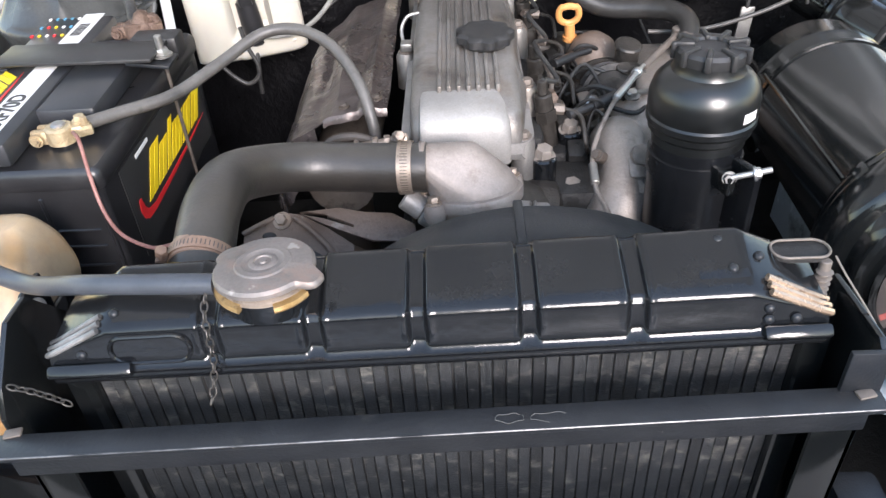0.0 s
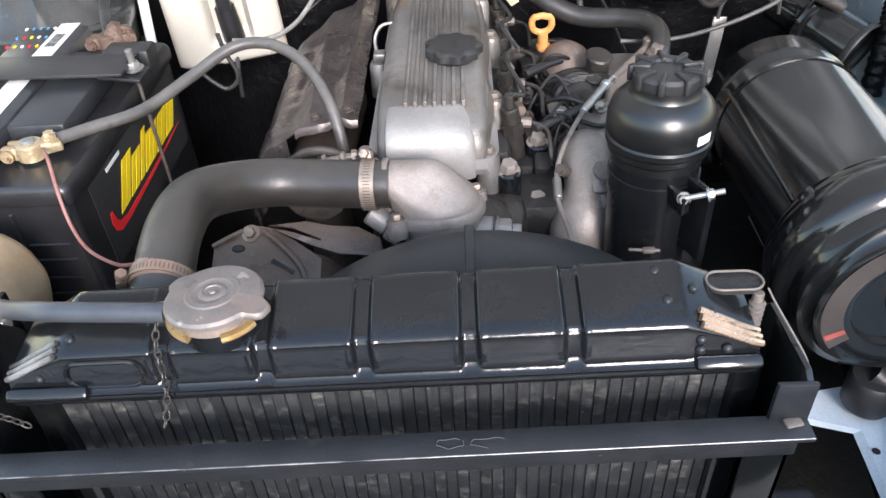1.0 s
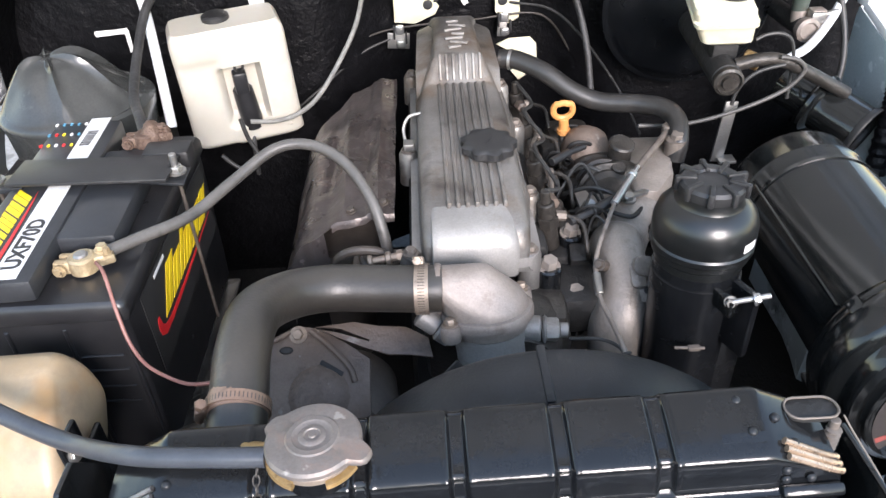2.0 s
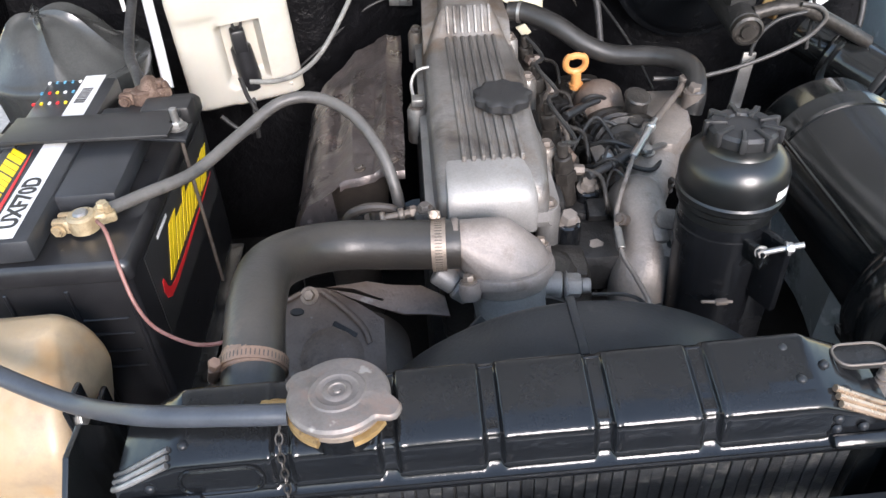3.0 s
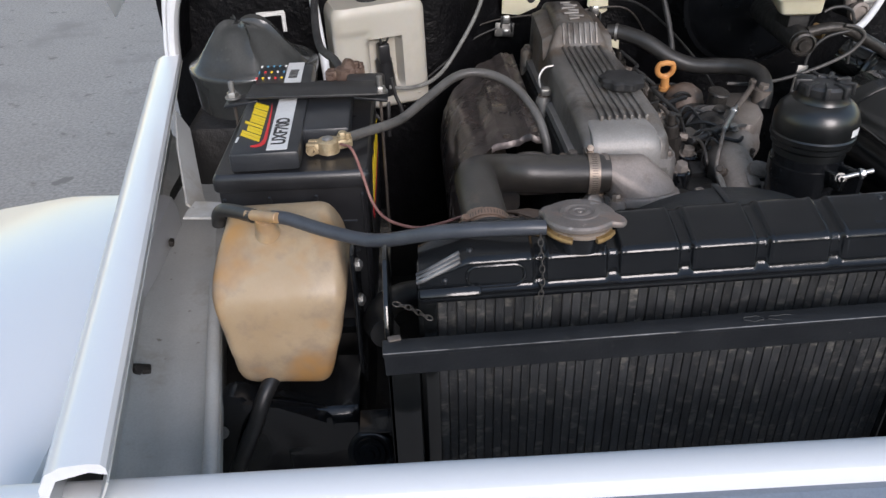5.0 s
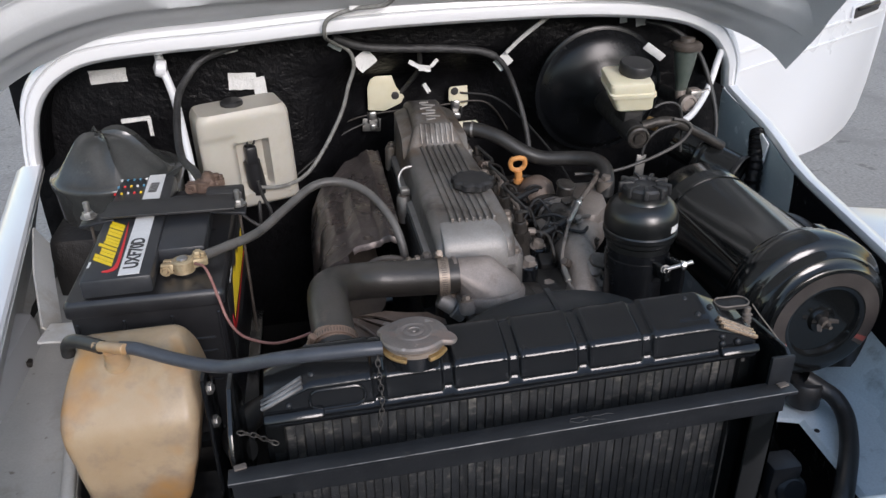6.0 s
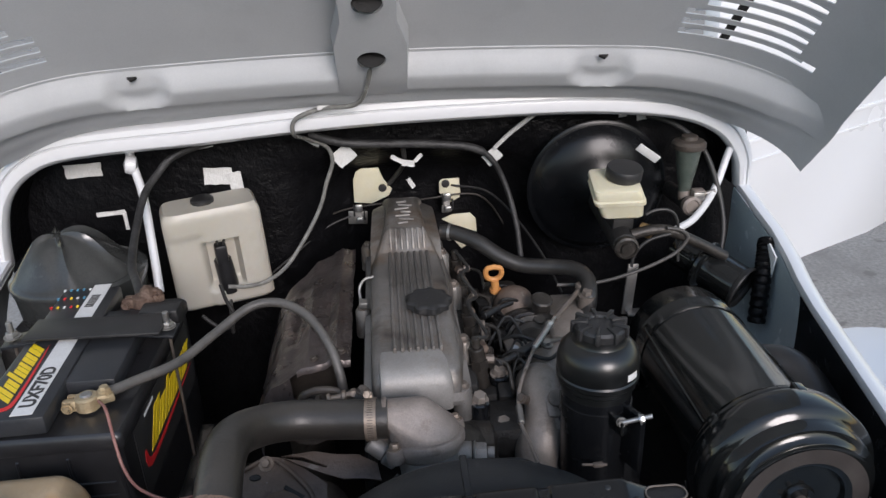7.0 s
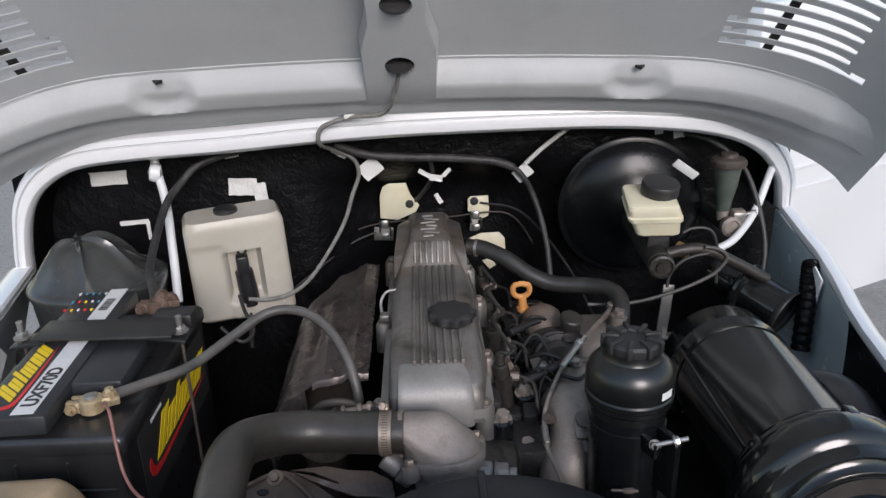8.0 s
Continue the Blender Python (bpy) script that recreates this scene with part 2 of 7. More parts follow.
BOTTLE = material("cream_translucent_plastic", (0.42, 0.398, 0.34), 0.42, second=(0.465, 0.443, 0.39), size=8, bump=0.03, grain=0.02, lump=0.2, lump_size=14, stain=(0.37, 0.335, 0.265), stain_from=0.5, stain_size=9, stain_soft=0.3, subsurface=0.15)
CREAM = material("cream_reservoir_plastic", (0.6, 0.56, 0.4), 0.36, second=(0.65, 0.615, 0.475), bump=0.03, grain=0.02, subsurface=0.1, stain=(0.6, 0.5, 0.3), stain_from=0.66, stain_size=25)
OLIVE = material("grey_green_plastic", (0.05, 0.066, 0.056), 0.3, second=(0.095, 0.115, 0.1), size=40, stain=(0.1, 0.06, 0.045), stain_from=0.58, stain_size=30)
ORANGE = material("orange_plastic", (0.58, 0.24, 0.06), 0.4, second=(0.64, 0.31, 0.11), stain=(0.4, 0.16, 0.04), stain_from=0.64, stain_size=60)
PLASTIC = material("black_moulded_plastic", (0.016, 0.016, 0.017), 0.45, second=(0.03, 0.03, 0.03), bump=0.1, stain=(0.06, 0.058, 0.054), stain_from=0.62, stain_size=50)
DOME = material("smoky_rubber_cover", (0.035, 0.037, 0.036), 0.22, second=(0.06, 0.062, 0.06), size=12, bump=0.05, lump=0.2, lump_size=18, stain=(0.1, 0.1, 0.096), stain_from=0.6, stain_size=16, spec=0.6)
TAPE = material("white_tape", (0.62, 0.62, 0.6), 0.5, second=(0.7, 0.7, 0.68), lump=0.3, lump_size=90, stain=(0.4, 0.39, 0.36), stain_from=0.62, stain_size=60)
REDWIRE = material("faded_red_wire", (0.21, 0.085, 0.07), 0.5, second=(0.3, 0.15, 0.125), size=60)
FINS = material("radiator_fin_copper_painted", (0.02, 0.022, 0.024), 0.4, 0.3, second=(0.04, 0.042, 0.044), size=24, bump=0.9, fine=420, stain=(0.13, 0.125, 0.11), stain_from=0.53, stain_size=34, stretch=(1.3, 1, 2.4), per_object=0.25, fleck=(0.3, 0.27, 0.24), fleck_size=80, fleck_from=0.72)
ASPHALT = material("grey_asphalt", (0.33, 0.295, 0.258), 0.9, second=(0.4, 0.362, 0.32), size=0.9, fine=60, grain=0.35, bump=0.3, stain=(0.24, 0.215, 0.19), stain_from=0.54, stain_size=1.6, fleck=(0.2, 0.178, 0.155), fleck_size=7, fleck_from=0.64)


# ---- building blocks ----
BASE = {}


def thing(name, at, label, category, group="", kind=""):
    """An Empty at the base of a thing, whose parts hang under it."""
    ob = new(name)
    ob.empty_display_size = 0.02
    ob.location = at
    BASE[ob] = Vector(at)
    return tagged(ob, label, category, group, kind)


def part(name, bm, mat, parent, label="", smooth=35):
    """Links a bmesh, given in world places, as one mesh under a thing or part."""
    origin = BASE[parent]
    bmesh.ops.recalc_face_normals(bm, faces=bm.faces)
    bmesh.ops.translate(bm, verts=bm.verts, vec=-origin)
    me = bpy.data.meshes.new(name)
    bm.to_mesh(me)
    bm.free()
    me.materials.append(mat)
    if smooth:
        me.shade_smooth()
        me.set_sharp_from_angle(angle=radians(smooth))
    ob = new(name, me)
    ob.parent = parent
    BASE[ob] = origin
    if label:
        ob["label"] = label
    return ob


def solo(name, bm, mat, at, label, category, group="", kind="", smooth=35):
    """A thing that is one mesh."""
    bmesh.ops.recalc_face_normals(bm, faces=bm.faces)
    bmesh.ops.translate(bm, verts=bm.verts, vec=-Vector(at))
    me = bpy.data.meshes.new(name)
    bm.to_mesh(me)
    bm.free()
    me.materials.append(mat)
    if smooth:
        me.shade_smooth()
        me.set_sharp_from_angle(angle=radians(smooth))
    ob = new(name, me)
    ob.location = at
    BASE[ob] = Vector(at)
    return tagged(ob, label, category, group, kind)


def join(*bms):
    out = bms[0]
    for b in bms[1:]:
        me = bpy.data.meshes.new("tmp")
        b.to_mesh(me)
        b.free()
        out.from_mesh(me)
        bpy.data.meshes.remove(me)
    return out


def turned(bm, m):
    bmesh.ops.transform(bm, matrix=m, verts=bm.verts)
    return bm


def box(centre, size, bevel=0.0, turn=(0, 0, 0), taper=1.0, segments=2):
    bm = bmesh.new()
    bmesh.ops.create_cube(bm, size=1)
    for v in bm.verts:
        k = taper if v.co.z > 0 else 1
        v.co = Vector((v.co.x * size[0] * k, v.co.y * size[1] * k, v.co.z * size[2]))
    if bevel:
        bmesh.ops.bevel(bm, geom=bm.edges[:], offset=bevel, segments=segments, affect="EDGES", profile=0.5)
    return turned(bm, pose(*centre, *turn))


def along(a, b):
    """The pose at a whose z axis points to b."""
    d = Vector(b) - Vector(a)
    return Matrix.Translation(a) @ d.to_track_quat("Z", "Y").to_matrix().to_4x4()


def lathe(profile, m=None, segments=40):
    """A profile of (radius, height) spun about z, then set at pose m."""
    bm = bmesh.new()
    rings = []
    for r, z in profile:
        if r < 1e-5:
            rings.append([bm.verts.new((0, 0, z))])
        else:
            rings.append([bm.verts.new((r * math.cos(i * math.tau / segments), r * math.sin(i * math.tau / segments), z)) for i in range(segments)])
    for p, q in zip(rings, rings[1:]):
        for i in range(segments):
            j = (i + 1) % segments
            if len(p) == 1 and len(q) > 1:
                bm.faces.new((p[0], q[i], q[j]))
            elif len(q) == 1 and len(p) > 1:
                bm.faces.new((p[i], q[0], p[j]))
            elif len(p) > 1:
                bm.faces.new((p[i], q[i], q[j], p[j]))
    for ring, flip in ((rings[0], True), (rings[-1], False)):
        if len(ring) > 1:
            bm.faces.new(ring[::-1] if flip else ring)
    return turned(bm, m) if m else bm


def rod(a, b, r, r2=None, segments=16):
    d = (Vector(b) - Vector(a)).length
    r2 = r if r2 is None else r2
    k = min(r, r2) * 0.15
    return lathe([(0, 0), (r - k, 0), (r, k), (r2, d - k), (r2 - k, d), (0, d)], along(a, b), segments)


def hexbolt(at, way, r, h, washer=True):
    """A bolt head with its washer, its axis along way."""
    way = Vector(way).normalized()
    m = along(at, Vector(at) + way)
    head = lathe([(0, 0), (r, 0), (r, h * 0.8), (r * 0.86, h), (0, h)], m, 6)
    return join(head, lathe([(0, -0.001), (r * 1.35, -0.001), (r * 1.35, 0.0012), (0, 0.0012)], m, 16)) if washer else head


def spline(points, steps=8):
    """A smooth line through the points."""
    p = [Vector(q) for q in points]
    p = [p[0] * 2 - p[1], *p, p[-1] * 2 - p[-2]]
    out = []
    for i in range(1, len(p) - 2):
        for s in range(steps):
            t = s / steps
            out.append(0.5 * ((2 * p[i]) + (p[i + 1] - p[i - 1]) * t + (2 * p[i - 1] - 5 * p[i] + 4 * p[i + 1] - p[i + 2]) * t * t
                              + (3 * p[i] - p[i - 1] - 3 * p[i + 1] + p[i + 2]) * t ** 3))
    out.append(p[-2])
    return out


def tube(points, r, segments=12, steps=8, hollow=0.0, smooth_line=True):
    """A round hose along the points. r: one radius, or a function of 0 to 1."""
    line = spline(points, steps) if smooth_line else [Vector(q) for q in points]
    bm = bmesh.new()
    rings, up = [], None
    for i, c in enumerate(line):
        d = (line[min(i + 1, len(line) - 1)] - line[max(i - 1, 0)]).normalized()
        up = d.orthogonal() if up is None else up - d * up.dot(d)
        up.normalize()
        side = d.cross(up)
        rr = r(i / (len(line) - 1)) if callable(r) else r
        rings.append([bm.verts.new(c + (up * math.cos(k * math.tau / segments) + side * math.sin(k * math.tau / segments)) * rr) for k in range(segments)])
    for p, q in zip(rings, rings[1:]):
        for k in range(segments):
            j = (k + 1) % segments
            bm.faces.new((p[k], p[j], q[j], q[k]))
    bm.faces.new(rings[0][::-1])
    bm.faces.new(rings[-1])
    return bm


def prism(outline, depth, m=None, bevel=0.0):
    """A flat outline (x, y) raised by depth along z, then set at pose m."""
    bm = bmesh.new()
    lo = [bm.verts.new((x, y, 0)) for x, y in outline]
    hi = [bm.verts.new((x, y, depth)) for x, y in outline]
    bm.faces.new(lo[::-1])
    bm.faces.new(hi)
    for i in range(len(lo)):
        j = (i + 1) % len(lo)
        bm.faces.new((lo[i], lo[j], hi[j], hi[i]))
    if bevel:
        bmesh.ops.bevel(bm, geom=bm.edges[:], offset=bevel, segments=2, affect="EDGES", profile=0.5)
    return turned(bm, m) if m else bm


def rounded(w, h, r, steps=5):
    """The outline of a rounded rectangle about the origin."""
    out = []
    for cx, cy, a0 in ((w / 2 - r, h / 2 - r, 0), (-w / 2 + r, h / 2 - r, 90), (-w / 2 + r, -h / 2 + r, 180), (w / 2 - r, -h / 2 + r, 270)):
        out += [(cx + r * math.cos(radians(a0 + 90 * k / steps)), cy + r * math.sin(radians(a0 + 90 * k / steps))) for k in range(steps + 1)]
    return out


def loft(sections, closed=True, caps=True):
    """Skins rows of points, each row the same length."""
    bm = bmesh.new()
    rows = [[bm.verts.new(p) for p in row] for row in sections]
    count = len(rows[0])
    for p, q in zip(rows, rows[1:]):
        for k in range(count if closed else count - 1):
            j = (k + 1) % count
            bm.faces.new((p[k], p[j], q[j], q[k]))
    if caps and closed:
        bm.faces.new(rows[0][::-1])
        bm.faces.new(rows[-1])
    return bm


def sheet(sections, thick):
    """An open skin through rows of points, given a thickness."""
    bm = loft(sections, closed=False)
    bmesh.ops.recalc_face_normals(bm, faces=bm.faces)
    bmesh.ops.solidify(bm, geom=bm.faces[:], thickness=thick)
    return bm


def coil_clamp(centre, axis, r, width, screw_way, parent, mat=None):
    """A worm-drive hose clamp: slotted band, screw housing and screw head."""
    c, ax = Vector(centre), Vector(axis).normalized()
    m = along(c - ax * width / 2, c + ax)
    band = part("clamp_band", lathe([(r, 0), (r + 0.0012, 0), (r + 0.0012, width), (r, width), (r, 0)], m, 36), mat or STEEL, parent, "worn steel hose clamp band")
    w = Vector(screw_way).normalized()
    p = c + w * (r + 0.004)
    t = ax.cross(w).normalized()
    hm = Matrix.Translation(p) @ Matrix((ax, t, w)).transposed().to_4x4()
    part("screw_housing", turned(box((0, 0, 0), (width * 0.8, 0.016, 0.008), 0.0015), hm), mat or STEEL, band)
    part("screw", join(rod(p - t * 0.014, p + t * 0.012, 0.0032), hexbolt(p + t * 0.012, t, 0.0048, 0.005, False)), mat or STEEL, band)
    slots = [turned(box((r * math.cos(q) , r * math.sin(q), width / 2), (0.0026, 0.0008, width * 0.5), 0, (0, 0, math.degrees(q)), segments=1), m) for q in [math.radians(d) for d in range(0, 360, 7)]]
    part("slotted_track", join(*slots), GRIME, band)
    return band


def lerp(a, b, t):
    return a + (b - a) * t


# ---- ground and body shell ----
def rail_x(side, y):
    """Inner edge of the wing rail: the bay narrows towards the front."""
    return -0.61 + (0.88 - y) * 0.186 if side < 0 else 0.582 - (0.93 - y) * (0.205 if y < 0.93 else 0.0)


ARCH = [(-0.655, 1.03), (-0.65, 1.075), (-0.638, 1.125), (-0.616, 1.163), (-0.58, 1.192), (-0.533, 1.209), (-0.44, 1.218), (-0.318, 1.224), (-0.18, 1.234),
        (-0.046, 1.241), (0.12, 1.244), (0.279, 1.244), (0.38, 1.238), (0.451, 1.229), (0.505, 1.214), (0.548, 1.188), (0.574, 1.15), (0.58, 1.12), (0.583, 1.098)]


def arch_ways():
    out = []
    line = [(p.x, p.y) for p in spline([(x, z, 0) for x, z in ARCH], 3)]
    for i, (x, z) in enumerate(line):
        a, b = line[max(i - 1, 0)], line[min(i + 1, len(line) - 1)]
        d = Vector((b[0] - a[0], b[1] - a[1])).normalized()
        out.append((Vector((x, z)), Vector((-d.y, d.x))))
    return out


def build_ground():
    bm = bmesh.new()
    bmesh.ops.create_grid(bm, x_segments=40, y_segments=40, size=120)
    solo("ground", bm, ASPHALT, (0, 0, 0), "weathered grey asphalt ground round the parked vehicle", "ground", kind="structure", smooth=0)


def build_added_back_wall():
    """Plain unseen wall added behind the viewpoint to close the yard and darken reflections."""
    solo("yard_wall", box((0, -11, 1.7), (60, 0.25, 3.4), 0.02), WALL, (0, -11, 0), "plain brown-grey wall, unseen, added to darken reflections", "wall", kind="structure", smooth=0)


def build_body():
    body = thing("off_road_vehicle", (0, 0.6, 0), "white off-road vehicle with its bonnet raised and a door open", "vehicle")
    ways = arch_ways()
    # cowl frame: a rolled white lip round the engine bay's rear opening
    rows = []
    for i, (p, n) in enumerate(ways):
        thin = lerp(0.6, 1.0, max(0.0, min(1.0, (p.y - 1.1) / 0.1)))
        sec = [(-0.004, 1.098), (-0.003, 1.088), (0.003, 1.081), (0.012, 1.079), (0.02, 1.081), (0.0225, 1.086), (0.0245, 1.081), (0.033, 1.083), (0.038, 1.092), (0.04, 1.27), (0.03, 1.27), (0.026, 1.115), (-0.001, 1.108)]
        rows.append([(p.x + n.x * o * thin, y, p.y + n.y * o * thin) for o, y in sec])
    part("cowl_frame", loft(rows), WHITE, body, "white painted cowl lip with sealing groove")
    rows = [[(p.x + n.x * o, y, p.y + n.y * o) for o, y in ((-0.002, 1.107), (-0.001, 1.19), (0.012, 1.19), (0.012, 1.109))] for p, n in ways]
    part("cowl_lining", loft(rows), TAR, body, "black coated inner face of the cowl")
    part("cowl_top", box((-0.03, 1.45, 1.252), (1.12, 0.36, 0.03), 0.012), WHITE, body)
    for s, x in ((-1, -0.672), (1, 0.61)):
        part("cab_side", box((x, 1.62, 0.85), (0.03, 0.70, 0.74), 0.012), WHITE, body)
    for x in (-0.672, 0.61):
        part("tub_side", box((x, 2.45, 0.82), (0.03, 0.98, 0.68), 0.012), WHITE, body)
    part("tail_panel", box((-0.031, 2.93, 0.82), (1.25, 0.03, 0.68), 0.012), WHITE, body)
    part("tub_floor", box((-0.031, 2.1, 0.5), (1.24, 1.64, 0.03), 0.008), BLOCK, body)
    part("chassis_rail", join(box((-0.4, 1.45, 0.44), (0.07, 3.0, 0.1), 0.008), box((0.34, 1.45, 0.44), (0.07, 3.0, 0.1), 0.008)), BLOCK, body)
    for y in (0.36, 2.3):
        part("axle", rod((-0.74, y, 0.38), (0.72, y, 0.38), 0.045), BLOCK, body)
    for x in (-0.78, 0.72):
        part("rear_wing", prism([(2.75, 0.7), (2.68, 0.82), (2.5, 0.87), (2.1, 0.87), (1.92, 0.82), (1.85, 0.7), (1.9, 0.7), (1.98, 0.8), (2.12, 0.84), (2.48, 0.84), (2.62, 0.8), (2.7, 0.7)], 0.2, Matrix(((0, 0, 1, x - 0.1), (1, 0, 0, 0), (0, 1, 0, 0), (0, 0, 0, 1))), 0.004), WHITE, body)
    # wing rails, inner aprons and outer wings
    for s in (-1, 1):
        rows = []
        for k in range(15):
            y = 0.17 + k * 0.0655
            x = rail_x(s, y)
            wide, rise = (1.0, 0.0) if s < 0 else (0.62, 0.06 * max(0.0, (y - 0.78) / 0.307) ** 1.3)
            o = [(0.0, 1.034), (0.0, 1.04), (0.003, 1.044), (0.012, 1.045), (0.03, 1.043), (0.042, 1.036), (0.05, 1.022), (0.056, 0.98), (0.062, 0.9), (0.056, 0.9), (0.05, 0.975), (0.044, 1.016), (0.036, 1.03), (0.012, 1.037)]
            rows.append([(x + s * a * wide, y, z + rise * max(0.0, min(1.0, (z - 0.95) / 0.07))) for a, z in o])
        part("wing_rail", loft(rows), WHITE, body, "white painted wing top rail")
        rows = []
        for k in range(20):
            y = 0.165 + k * 0.049
            x = rail_x(s, y)
            rise = 0.0 if s < 0 else 0.06 * max(0.0, (y - 0.78) / 0.307) ** 1.3
            o = [(0.001, 1.032), (0.016, 1.0), (0.036, 0.945), (0.047, 0.91), (0.047, 0.895), (0.036, 0.888), (0.012, 0.885), (0.004, 0.887), (-0.004, 0.885), (-0.03, 0.887), (-0.038, 0.892), (-0.046, 0.887), (-0.046, 0.874), (-0.032, 0.85), (-0.01, 0.8), (0.0, 0.7), (0.0, 0.6)]
            if s > 0:
                o = [(0.001, 1.032), (0.0, 1.02), (0.001, 0.98), (-0.006, 0.93), (-0.014, 0.9), (-0.03, 0.886), (-0.04, 0.87), (-0.05, 0.8), (-0.056, 0.6)]
                if y < 0.81:
                    o = [(0.001, 1.032), (0.003, 1.02), (0.005, 0.99), (0.006, 0.96), (0.006, 0.93), (0.004, 0.9), (0.004, 0.88), (0.004, 0.8), (0.004, 0.6)]
            rows.append([(x + s * a, y, z + rise * max(0.0, min(1.0, (z - 0.95) / 0.07))) for a, z in o])
        if s < 0:
            part("inner_apron", sheet(rows, 0.0016), APRON, body, "grey painted inner wing panel with dust")
        else:
            part("inner_apron", sheet(rows[13:], 0.0016), BLUISH, body, "pale blue-grey inner wing panel with black overspray")
            part("coated_apron", sheet(rows[:14], 0.0016), SERVO, body, "black coated inner wing panel")
            part("torn_strip", prism([(0.9, 1.05), (0.925, 1.062), (0.93, 1.058), (0.912, 1.03), (0.906, 1.012)], 0.003, Matrix(((0, 0, 1, 0.566), (1, 0, 0, 0), (0, 1, 0, 0), (0, 0, 0, 1))), 0.0008), WHITE, body, "torn white edge strip")
        if s < 0:
            part("apron_bead", tube([(rail_x(s, 0.2 + k * 0.1) + 0.041, 0.2 + k * 0.1, 0.9) for k in range(5)], 0.0075, 12), APRON, body, "grey pressed bead along the inner wing")
            part("apron_brace", sheet([[(-0.603, 0.86, 1.03), (-0.59, 0.865, 1.0)], [(-0.575, 0.75, 1.02), (-0.556, 0.752, 0.985)], [(-0.548, 0.655, 0.985), (-0.526, 0.655, 0.965)]], 0.003), APRON, body, "grey brace on the inner wing")
            part("apron_shelf", sheet([[(-0.545, 0.62, 0.985), (-0.54, 0.66, 0.985)], [(-0.46, 0.62, 0.98), (-0.46, 0.66, 0.98)]], 0.003), APRON, body, "grey shelf beside the battery")
        y0, y1 = -0.05, 0.81 if s < 0 else 0.885
        out = [(0.0, y0), (0.30, y0), (0.34, y0 + 0.04), (0.34, y1 - 0.22), (0.325, y1 - 0.11), (0.27, y1 - 0.035), (0.17, y1), (0.02, y1 - 0.01)]
        bm = prism([(s * (0.585 + a) if s < 0 else 0.55 + a, y) for a, y in out], 0.09, pose(0, 0, 0.845), 0.022)
        part("outer_wing", bm, WHITE, body, "white flat-topped front wing")
        if s < 0:
            for p in ((-0.572, 0.446, 0.892), (-0.611, 0.708, 0.898)):
                part("wing_clip", join(hexbolt(p, (0.6, -0.2, 0.8), 0.006, 0.008), box((p[0] + 0.004, p[1] + 0.004, p[2]), (0.02, 0.013, 0.008), 0.002, (0, 20, 15))), IRON, body, "small dark wing clip with grime")
        else:
            rows = []
            for k in range(38):
                y = 0.25 + k * 0.01
                x = rail_x(s, y)
                inner = lerp(0.348, 0.36, min(1.0, (y - 0.25) / 0.19)) - 0.055 * max(0.0, min(1.0, (y - 0.436) / 0.012)) ** 0.5 + 0.11 * max(0.0, min(1.0, (y - 0.468) / 0.02))
                step = min(x - 0.016, 0.441 + (0.505 - y) * 0.27)
                rows.append([(x + 0.0045, y, 0.934), (x - 0.001, y, 0.925), (lerp(x - 0.001, step + 0.005, 0.5), y, 0.909), (step + 0.005, y, 0.894), (step + 0.001, y, 0.886), (step - 0.003, y, 0.878), (step - 0.01, y, 0.873), (lerp(step, inner, 0.5), y, 0.874), (inner + 0.006, y, 0.873), (inner, y, 0.868)])
            part("wing_ledge", sheet(rows, 0.0025), PALE, body, "pale blue painted stepped ledge of the inner wing")
            part("ledge_hole", lathe([(0, 0), (0.0035, 0), (0.003, 0.0006), (0, 0.0006)], pose(0.367, 0.407, 0.8746), 14), BLOCK, body, "small dark hole in the ledge")
    # front panel over the grille, and the bezel below
    rows = []
    for k in range(25):
        x = -0.60 + k * (1.16 / 24)
        sec = [(0.213, 0.93), (0.2135, 0.978), (0.211, 0.985), (0.206, 0.988), (0.186, 0.988), (0.1815, 0.986), (0.179, 0.98), (0.178, 0.968), (0.188, 0.96), (0.2, 0.93)]
        rows.append([(x, y, z) for y, z in sec])
    part("front_panel", loft(rows), WHITE, body, "white painted panel edge above the grille")
    rows = []
    for k in range(13):
        x = -0.60 + k * (1.16 / 12)
        sec = [(0.181, 0.972), (0.172, 0.974), (0.158, 0.968), (0.15, 0.955), (0.149, 0.95), (0.143, 0.949), (0.12, 0.935), (0.108, 0.9), (0.106, 0.85), (0.18, 0.85)]
        rows.append([(x, y, z) for y, z in sec])
    part("grille_bezel", loft(rows), BEZEL, body, "blue-grey grille bezel")
    # firewall: coated panel with a recess behind the engine
    rows = []
    for j in range(31):
        z = 0.62 + j * 0.0215
        row = []
        for i in range(49):
            x = -0.70 + i * 0.0278
            fx = max(0.0, min(1.0, (x + 0.22) / 0.15)) * max(0.0, min(1.0, (0.29 - x) / 0.15))
            fz = max(0.0, min(1.0, (1.185 - z) / 0.09))
            fx, fz = fx * fx * (3 - 2 * fx), fz * fz * (3 - 2 * fz)
            bead = 0.004 * math.exp(-((x + 0.46) / 0.012) ** 2) + 0.003 * math.exp(-((z - 1.1) / 0.01) ** 2)
            row.append((x, 1.182 + 0.09 * fx * fz - bead + 0.0015 * math.sin(x * 70) * math.sin(z * 60), z))
        rows.append(row)
    part("firewall", sheet(rows, 0.002), TAR, body, "firewall with rough black bitumen coating")
    # dark side panels, foot and tray, added to keep light out of the bay
    for s in (-1, 1):
        part("bay_side", box((0.62 * s - 0.02, 0.7, 0.66), (0.012, 1.15, 0.46)), BLOCK, body, "dark panel added to keep light out of the bay")
    part("firewall_foot", box((-0.02, 1.19, 0.57), (1.3, 0.012, 0.14)), BLOCK, body)
